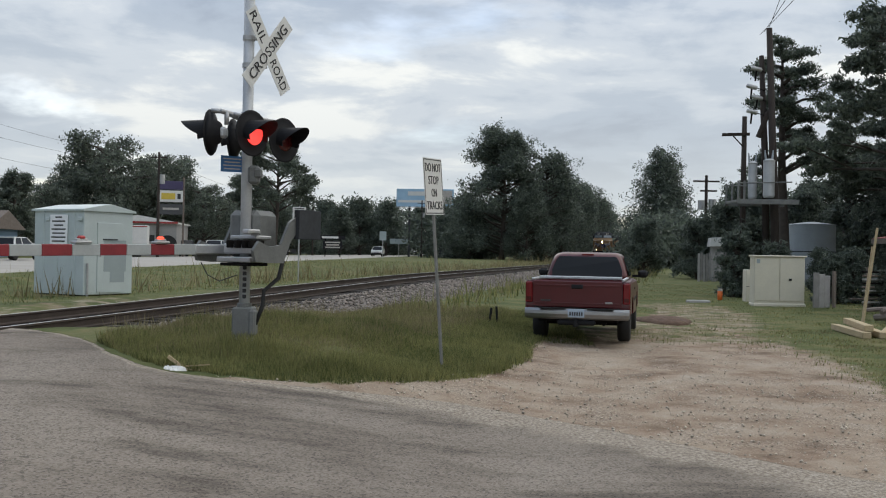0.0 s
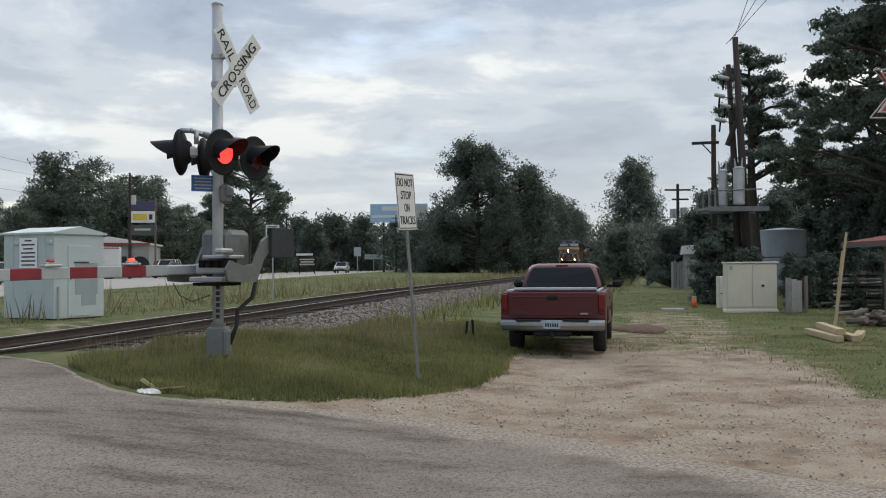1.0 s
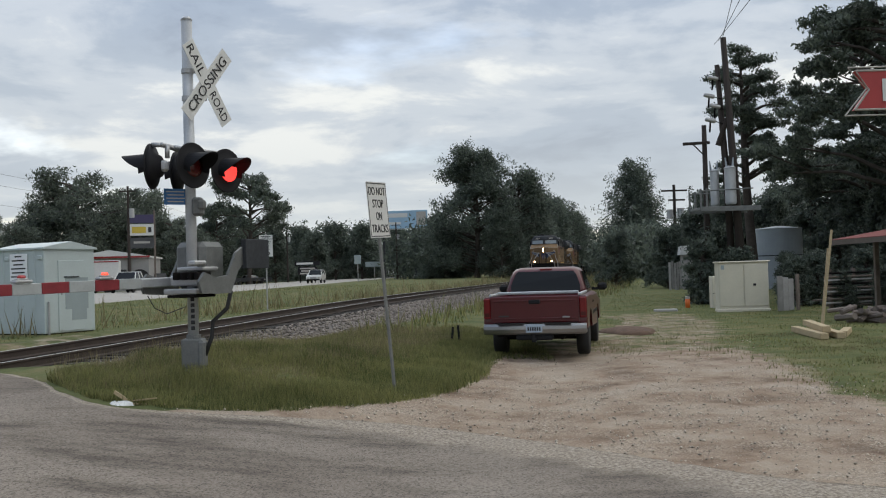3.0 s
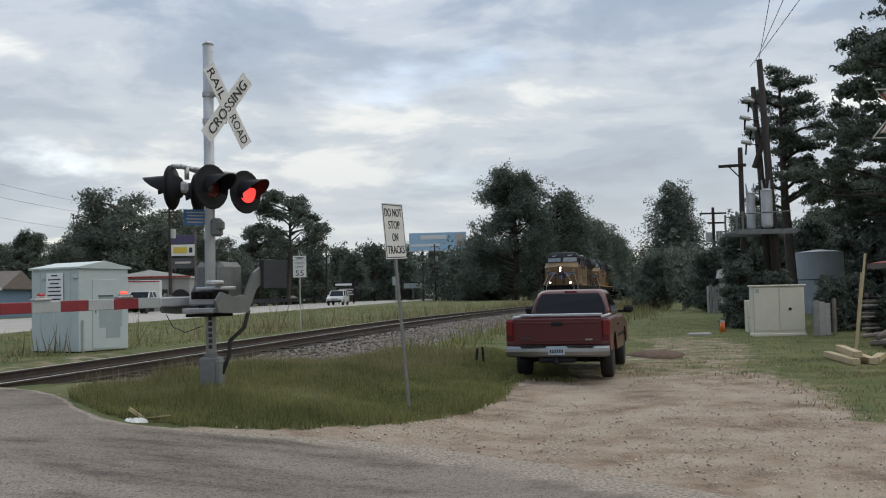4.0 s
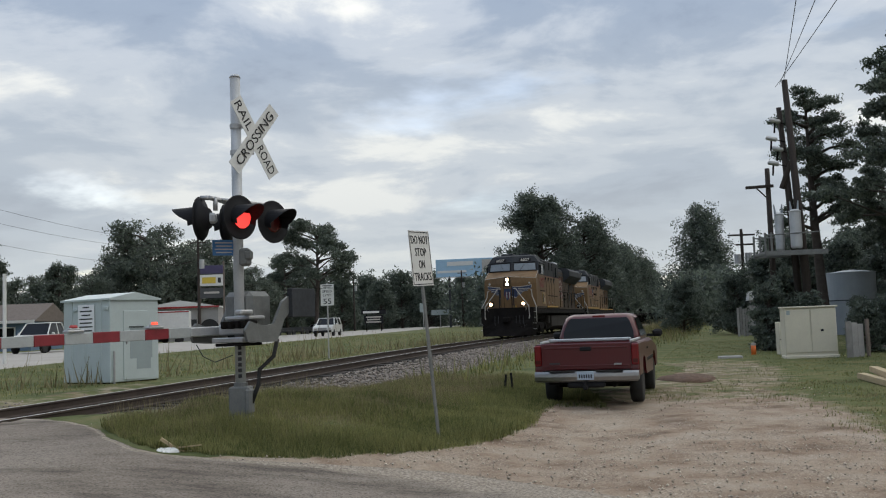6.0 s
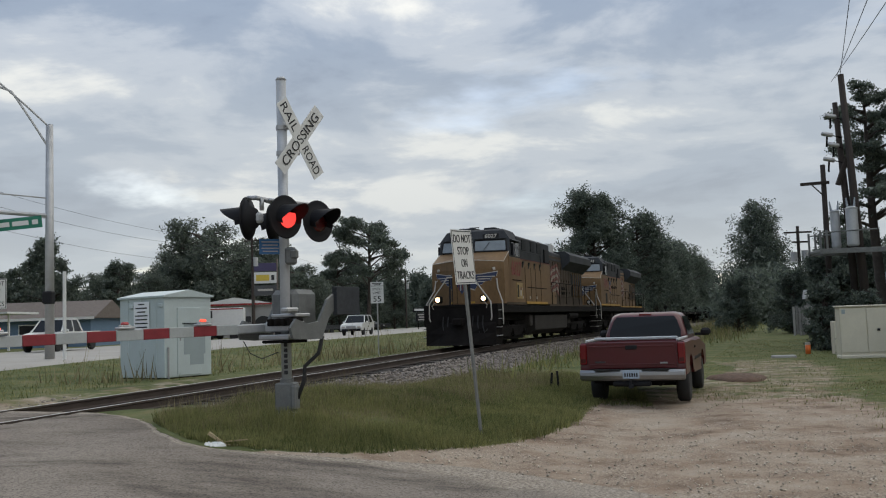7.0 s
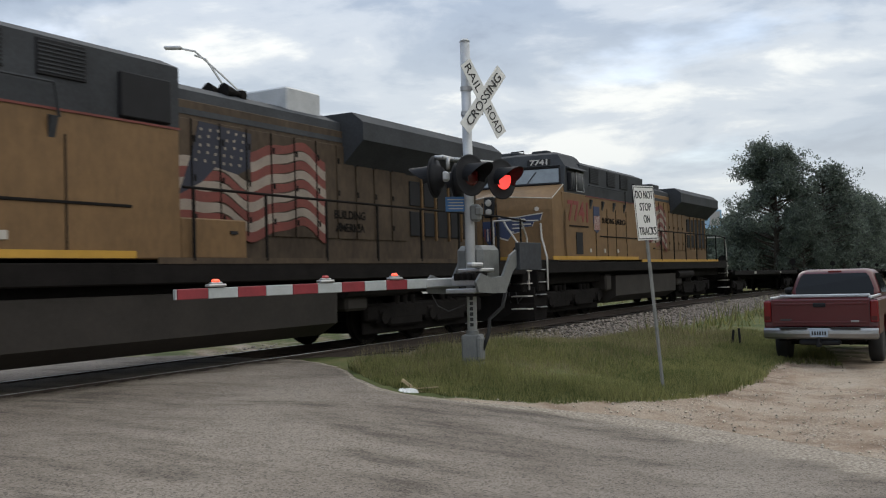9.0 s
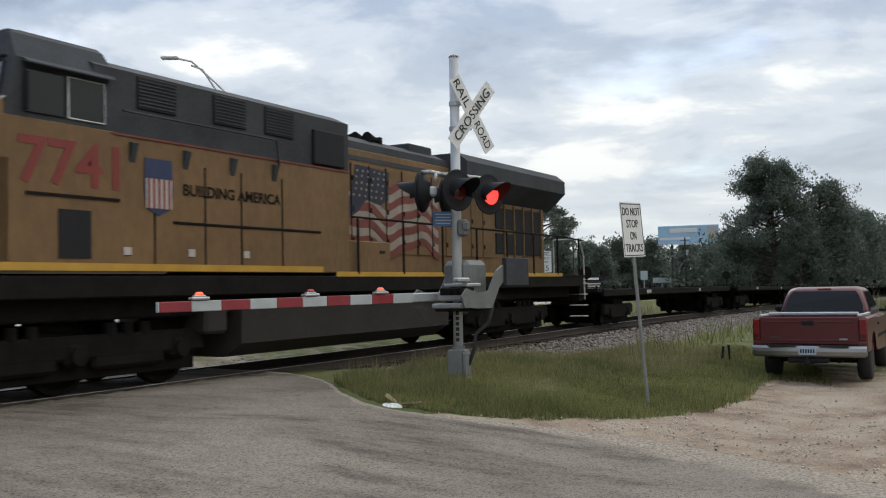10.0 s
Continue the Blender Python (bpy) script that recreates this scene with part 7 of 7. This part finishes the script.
# ---- beyond the railway: lamp mast, signs, buildings, cars ----
def build_far_side():
    x, y = -18.65, 36.0
    g = thing("traffic_signal_mast", pose(x, y, 0.62), "tall grey signal mast with street lamp and green street sign", "traffic signal")
    part("mast", Shape().tube([(0, 0, 0), (0, 0, 9.6)], [0.19, 0.14], 18), GALV, g, shade=True)
    part("mast_base", Shape().box((0, 0, 0.05), (0.6, 0.6, 0.12), bevel=0.02), CONCRETE, g)
    v = Vector((-0.93, -0.36, 0))
    lamp_arm = Shape()
    for z0, z1, e in ((9.5, 11.4, 2.5), (8.6, 11.1, 1.9)):
        lamp_arm.tube([(0, 0, z0), v * (e * 0.35) + Vector((0, 0, z0 + (z1 - z0) * 0.45)), v * (e * 0.75) + Vector((0, 0, z0 + (z1 - z0) * 0.93)), v * e + Vector((0, 0, z1))], 0.045, 8)
    part("lamp_arm", lamp_arm, GALV, g)
    part("lamp_head", Shape().box((0, 0, 0), (0.75, 0.28, 0.14), Matrix.Translation(v * 2.8 + Vector((0, 0, 11.42))) @ pose(0, 0, 0, 0, 0, 21), bevel=0.05), GALV, g, "cobra-head lamp")
    w = Vector((-0.80, -0.60, 0))
    ar = Shape().tube([(0, 0, 5.9), w * 9 + Vector((0, 0, 6.35))], [0.10, 0.05], 10).tube([(0, 0, 6.6), w * 9 + Vector((0, 0, 7.2))], 0.03, 6)
    part("mast_arm", ar, GALV, g)
    for e in (2.55, 5.4):
        p = w * e
        hd = part("signal_head", Shape().box((0, 0, 0), (1.05, 0.25, 0.42), Matrix.Translation(p + Vector((0, 0, 5.35))) @ pose(0, 0, 0, 0, 0, 20), bevel=0.04), BLACK, g, "black signal head seen from behind")
        part("hanger", Shape().tube([p + Vector((0, 0, 5.5)), p + Vector((0, 0, 6.1))], 0.03, 6), GALV, hd)
    ss = part("street_sign", Shape().box((0, 0, 0), (1.75, 0.04, 0.46), Matrix.Translation(w * 1.15 + Vector((0, 0, 5.55))) @ pose(0, 0, 0, 0, -6, 20)), GREEN_SIGN, g, "green street name sign with pale bars")
    b = Shape()
    for k, (a, l) in enumerate(((-0.55, 0.45), (0.08, 0.60), (0.62, 0.22))):
        b.box((a, -0.03, 0), (l, 0.01, 0.18), Matrix.Translation(w * 1.15 + Vector((0, 0, 5.55))) @ pose(0, 0, 0, 0, -6, 20))
    part("bars", b, WHITE, ss)
    part("walk_signal", Shape().box((0.15, -0.35, 2.6), (0.4, 0.35, 0.5), bevel=0.05), BLACK, g)
    p2 = thing("pedestrian_post", pose(-17.6, 35.2, 0.6), "slim white signal post", "signal post")
    part("post", Shape().tube([(0, 0, 0), (0, 0, 3.6)], 0.07, 10), WHITE, p2)
    part("base", Shape().box((0, 0, 0.06), (0.3, 0.3, 0.14), bevel=0.03), GALV, p2)
    # speed limit sign by the highway
    s = thing("speed_sign", pose(-6.15, 40, 0.40, 0, 0, 0), "white speed limit 55 sign on a thin post", "road sign")
    part("post", Shape().tube([(0, 0, -0.2), (0, 0, 3.2)], 0.03, 8), GALV, s)
    pn = part("panel", Shape().box((0, -0.03, 2.60), (0.56, 0.012, 0.72)), WHITE, s)
    f = pose(0, 0, 0, 90, 0, 0)
    for tx, z, h, wd in (("SPEED", 2.84, 0.10, 0.40), ("LIMIT", 2.68, 0.10, 0.34), ("55", 2.42, 0.24, 0.34)):
        lettering("legend", tx, h, INK, pn, Matrix.Translation((0, -0.04, z)) @ f, width=wd)
    up = part("upper_panel", Shape().box((0, -0.03, 3.06), (0.56, 0.012, 0.16)), WHITE, s)
    part("line", Shape().box((0, -0.038, 3.08), (0.4, 0.004, 0.03)).box((0, -0.038, 3.02), (0.3, 0.004, 0.03)), INK, up)
    # billboard far up the highway
    b = thing("billboard", pose(-4.7, 181, 0.5, 0, 0, -4), "pale blue billboard high on steel posts beyond the trees", "billboard")
    part("board", Shape().box((0, 0, 11.6), (11.0, 0.4, 3.4), bevel=0.05), BILL_BLUE, b)
    part("pale_bar", Shape().box((-0.8, -0.24, 12.4), (5.0, 0.02, 0.8)), WHITE, b, "pale unreadable line")
    part("pale_bar", Shape().box((-2.4, -0.24, 10.9), (5.6, 0.02, 0.45)), WHITE, b, "pale unreadable line")
    part("picture_panel", Shape().box((4.3, -0.24, 11.7), (1.8, 0.02, 2.6)), LOCO_WHITE, b)
    part("catwalk", Shape().box((0, -0.6, 9.75), (11.2, 0.8, 0.1)), GALV, b)
    for x in (-3, 3):
        part("post", Shape().tube([(x, 0.3, 0), (x, 0.3, 10)], 0.22, 10), LOCO_GREY, b)
    # pylon sign of the tyre shop
    p = thing("pylon_sign", pose(-30.2, 103, 0.6, 0, 0, 8) @ Matrix.Scale(1.13, 4), "tall two-post shop sign with dark violet and yellow boards", "shop sign")
    for x in (-1.15, 1.15):
        part("post", Shape().box((x, 0, 3.9), (0.16, 0.2, 7.8)), OLD_WOOD, p)
    part("board", Shape().box((0, -0.05, 7.0), (2.2, 0.25, 0.8), bevel=0.02), PURPLE, p)
    pb = part("board", Shape().box((0, -0.05, 5.95), (2.2, 0.25, 1.1), bevel=0.02), WHITE, p, "white board with a plain yellow shape")
    part("shape", Shape().box((-0.25, -0.19, 5.95), (1.3, 0.02, 0.6), bevel=0.005), SIGN_YELLOW, pb)
    part("shape", Shape().box((0.75, -0.19, 5.95), (0.3, 0.02, 0.5)), INK, pb)
    pb = part("board", Shape().box((0, -0.05, 4.7), (2.2, 0.25, 1.0), bevel=0.02), CAR_DARK, p)
    part("bar", Shape().box((0, -0.19, 4.75), (1.5, 0.02, 0.2)), LOCO_WHITE, pb)
    # grey shop building
    h = thing("shop_building", pose(-34.0, 105, 0.6, 0, 0, 8) @ Matrix.Scale(1.13, 4), "low grey metal shop building with red roof trim", "building")
    part("wall", Shape().box((0, 2, 1.75), (7.2, 8, 3.5)), GREY_WALL, h)
    part("roof", Shape().prism([(-3.8, 3.45), (0, 4.1), (3.8, 3.45), (3.8, 3.3), (-3.8, 3.3)], -2.3, 6.3, "xz"), WHITE, h, "pale metal roof")
    part("roof_trim", Shape().box((0, -2.33, 3.4), (7.5, 0.06, 0.18)), CAR_RED, h, "red trim")
    part("door", Shape().box((-2.4, -2.03, 1.3), (1.4, 0.08, 2.4)), BLACK, h)
    part("lettered_panel", Shape().box((0.8, -2.03, 1.9), (1.5, 0.05, 0.6)), INK, h, "dark unreadable lettering")
    part("tyre_sign", Shape().tube([(2.8, -2.05, 1.3), (2.8, -2.3, 1.3)], 0.9, 20), RUBBER, h, "large black tyre sign")
    tr = thing("white_trailer", pose(-33.2, 92, 0.6, 0, 0, 14) @ Matrix.Scale(1.05, 4), "long white box trailer parked beyond the highway", "trailer")
    part("box", Shape().box((0, 0, 1.9), (7.5, 2.3, 2.4), bevel=0.06), WHITE, tr)
    part("red_edge", Shape().box((0, -1.16, 3.0), (7.4, 0.02, 0.12)), CAR_RED, tr)
    part("round_badge", Shape().tube([(-1.8, -1.15, 1.9), (-1.8, -1.17, 1.9)], 0.5, 20).box((0.3, -1.16, 2.5), (1.1, 0.02, 0.7)), INK, tr)
    for x in (-2.5, -1.6, 2.8):
        wheel(tr, pose(x, -0.95, 0.4, 0, 0, 90), 0.4, 0.24)
    # blue house
    o = thing("house", pose(-41.0, 75, 0.5, 0, 0, 6), "low blue house with a brown shingle roof", "house")
    part("wall", Shape().box((0, 0, 1.3), (11, 7, 2.6)), BLUE_WALL, o)
    part("roof", Shape().prism([(-4.1, 2.5), (0, 4.0), (4.1, 2.5)], -6.0, 6.0, "yz"), SHINGLE, o)
    for xx in (-3.5, 0.5, 3.6):
        wn = part("window", Shape().box((xx, -3.52, 1.5), (1.3, 0.06, 1.1)), GLASS, o)
        part("frame", Shape().box((xx, -3.54, 0.92), (1.5, 0.08, 0.08)).box((xx, -3.54, 2.08), (1.5, 0.08, 0.08)).box((xx - 0.7, -3.54, 1.5), (0.08, 0.08, 1.2)).box((xx + 0.7, -3.54, 1.5), (0.08, 0.08, 1.2)), WHITE, wn)
    part("fascia", Shape().box((0, -4.1, 2.5), (12, 0.06, 0.2)), WHITE, o)
    ca = thing("carport", pose(-38.5, 62, 0.5), "thin white carport frame", "carport")
    for xx in (-2.5, 2.5):
        part("post", Shape().box((xx, 0, 1.4), (0.12, 0.12, 2.8)), WHITE, ca)
    part("roof", Shape().box((0, 1, 2.85), (6, 4, 0.14)), WHITE, ca)
    # price sign, small road signs and flags along the far lots
    q = thing("roadside_board", pose(-17.4, 142, 0.6) @ Matrix.Scale(0.62, 4), "dark roadside board with pale letter rows on two posts", "shop sign")
    for xx in (-1.8, 1.8):
        part("post", Shape().box((xx, 0, 2.4), (0.2, 0.2, 4.8)), LOCO_DARK, q)
    part("board", Shape().box((0, -0.1, 5.0), (6.0, 0.3, 1.0)), BLACK, q)
    part("bar", Shape().box((-0.6, -0.27, 5.0), (4.0, 0.02, 0.5)), WHITE, q)
    bd = part("board", Shape().box((0, -0.1, 3.2), (4.6, 0.3, 2.0)), BLACK, q)
    bb = Shape()
    for k in range(3):
        bb.box((0, -0.27, 3.8 - 0.6 * k), (3.6 - 0.5 * (k % 2), 0.02, 0.34))
    part("bars", bb, LOCO_WHITE, bd)
    for xx, yy, ww, hh, zz in ((-9.6, 138, 1.0, 1.3, 3.4), (-9.0, 170, 3.2, 0.9, 3.0)):
        r = thing("small_road_sign", pose(xx, yy, 0.6), "pale road sign by the highway", "road sign", group="far signs")
        part("panel", Shape().box((0, 0, zz), (ww, 0.05, hh)), HUT_PATCH, r)
        part("post", Shape().tube([(0, 0.06, 0), (0, 0.06, zz)], 0.06, 8), GALV, r)
    for k in range(7):
        t = thing("flatbed_trailer", pose(-30.0 + 0.3 * k, 112 + 8.0 * k, 0.6, 0, 0, 60), "dark flatbed trailer parked on the lot", "trailer", group="lot trailers")
        part("bed", Shape().box((0, 0, 0.75), (5.0, 2.0, 0.16)).box((0, -1.0, 1.05), (5.0, 0.06, 0.4)).box((3.0, 0, 0.7), (1.2, 0.14, 0.1)), CAR_DARK, t)
        for xx in (-0.9, 0.1):
            wheel(t, pose(xx, -0.95, 0.36, 0, 0, 90), 0.36, 0.22)


build_far_side()


def build_car(kind, paint, label, category="car"):
    """A car with its nose along -y of its own frame."""
    g = thing("car" if kind != "pickup" else "pickup_truck", pose(0, 0, 0), label, category)
    tall = {"suv": 1.85, "sedan": 1.45, "pickup": 1.85}[kind]
    L, belt, W = {"suv": (5.1, 1.15, 1.0), "sedan": (4.7, 0.95, 0.9), "pickup": (5.7, 1.12, 1.0)}[kind]
    y0, y1 = -L / 2, L / 2
    low = [(y0, 0.45), (y0 - 0.04, 0.7), (y0 + 0.1, belt - 0.18), (y0 + 1.3, belt), (y1 - 0.1, belt), (y1, belt - 0.1), (y1, 0.42)]
    sh = Shape()
    sh.loft([[(x, a * (0.985 if abs(x) > 0.85 * W else 1), b) for a, b in low] for x in (-W, -0.86 * W, 0.86 * W, W)])
    part("body", sh, paint, g)
    c0, c1 = y0 + 1.35, (y1 - 0.25 if kind == "suv" else y1 - 0.9 if kind == "sedan" else y0 + 3.6)
    gh = Shape()
    gh.loft([[(-W * k, a, z), (W * k, a, z), (W * k, b, z), (-W * k, b, z)] for k, a, b, z in ((0.93, c0, c1, belt - 0.02), (0.78, c0 + 0.65, c1 - 0.3, tall - 0.06))])
    cg = part("greenhouse", gh, GLASS, g, "dark windows")
    part("roof", Shape().box((0, (c0 + c1) / 2 + 0.18, tall - 0.03), (1.56 * W, c1 - c0 - 0.9, 0.07), bevel=0.03), paint, cg)
    for k in (-1, 1):
        for a, b, r in ((c0, c0 + 0.65, 0.045), (c1, c1 - 0.3, 0.06), ((c0 + c1) / 2 + 0.2, (c0 + c1) / 2 + 0.2, 0.04)):
            part("pillar", Shape().tube([(k * 0.93 * W, a, belt), (k * 0.78 * W, b, tall - 0.05)], r, 6), paint, cg)
        part("headlamp", Shape().box((k * 0.72 * W, y0 - 0.01, 0.76), (0.34, 0.12, 0.16), bevel=0.03), LOCO_WHITE, g, "pale headlamp")
        part("tail_lamp", Shape().box((k * 0.8 * W, y1, 0.85), (0.22, 0.06, 0.24), bevel=0.02), TAIL_RED, g)
        part("mirror", Shape().box((k * (W + 0.1), c0 + 0.35, belt + 0.05), (0.2, 0.1, 0.14), bevel=0.04), paint, g)
        for y in (y0 + 0.95, y1 - 1.0):
            wheel(g, pose(k * (W - 0.10), y, 0.36), 0.36, 0.22)
    part("grille", Shape().box((0, y0 - 0.035, 0.72), (0.9 * W, 0.05, 0.3), bevel=0.02), CHROME if kind == "suv" else BLACK, g)
    for y in (y0 - 0.03, y1 + 0.03):
        part("bumper", Shape().box((0, y, 0.51), (1.8 * W, 0.14, 0.2), bevel=0.05), BLACK, g)
    if kind == "pickup":
        part("bed_well", Shape().box((0, y1 - 1.0, belt + 0.004), (1.6, 1.7, 0.01)), BLACK, g)
    return g


def lane(y, off, turn=-2.3, z=0.80):
    return pose(-21.4 + 0.04 * (y - 50) + off, y, z, 0, 0, turn)


traffic = []


def drive(ob, rows):
    traffic.append((ob, rows))


drive(build_car("suv", CAR_WHITE, "pearl white sport utility vehicle on the highway"), [(t, lane(y, 3.2)) for t, y in ((0.0, 176), (1.0, 160), (2.2, 143), (3.5, 125), (4.5, 113), (5.5, 102), (6.5, 92), (7.3, 85), (8.5, 77), (10.0, 70))])
drive(build_car("pickup", CAR_WHITE, "white pickup truck waiting on the highway", "pickup truck"), [(0.0, lane(104.0, -6.2, -2.3, 0.80)), (2.2, lane(90.0, -6.2, -2.3, 0.80)), (4.5, lane(75.0, -6.2, -2.3, 0.80)), (5.5, lane(63.5, -6.2, -2.3, 0.80)), (6.3, lane(56.0, -6.2, -2.3, 0.80)), (7.0, lane(53.2, -6.2, -2.3, 0.80)), (7.5, lane(52.2, -6.2, -2.3, 0.80)), (8.0, lane(51.7, -6.2, -2.3, 0.80)), (10.0, lane(51.5, -6.2, -2.3, 0.80))])
drive(build_car("sedan", CAR_WHITE, "white car moving up the highway"), [(t, lane(y, -6.4, 177.7, 0.80)) for t, y in ((0.0, 60), (4.5, 66), (6.5, 69), (7.5, 74), (10.0, 76))])
red = build_car("sedan", CAR_RED, "red car parked on the shop's lot")
red.matrix_basis = pose(-31.9, 88, 0.76, 0, 0, 75)
dark = build_car("pickup", CAR_DARK, "dark pickup truck parked on the lot", "pickup truck")
dark.matrix_basis = pose(-30.2, 108, 0.76, 0, 0, 30)
silver = build_car("sedan", CAR_SILVER, "silver sedan parked by the lot")
silver.matrix_basis = pose(-29.2, 160, 0.76, 0, 0, 60)


# ---- the red neon shop sign by the drive ----
def build_neon_sign():
    g = thing("shop_sign", pose(8.42, 18.0, 0), "red arrow-notched shop sign with white letters and neon tube outline", "shop sign")
    z0 = 4.46
    outer = [(0.0, z0), (2.6, z0), (2.6, z0 + 0.90), (0.08, z0 + 0.90), (0.42, z0 + 0.50)]
    part("frame", Shape().tube([(a, -0.06, b) for a, b in outer + outer[:1]], 0.015, 6), LOCO_WHITE, g, "thin white neon tube")
    inner = [(0.20, z0 + 0.11), (2.6, z0 + 0.11), (2.6, z0 + 0.84), (0.24, z0 + 0.84), (0.48, z0 + 0.48)]
    pn = part("panel", Shape().prism(inner, -0.03, 0.10, "xz"), RED, g, "red notched panel")
    part("edge", Shape().tube([(a, -0.035, b) for a, b in inner + inner[:1]], 0.02, 6), LOCO_WHITE, pn)
    lettering("letters", "L", 0.42, WHITE, pn, Matrix.Translation((0.86, -0.045, z0 + 0.47)) @ pose(0, 0, 0, 90, 0, 0), width=0.26, bold=0.012)
    for x in (1.4, 2.4):
        part("post", Shape().tube([(x, 0.2, 0), (x, 0.2, z0 + 0.9)], 0.06, 10), GALV, g)


build_neon_sign()
motions()
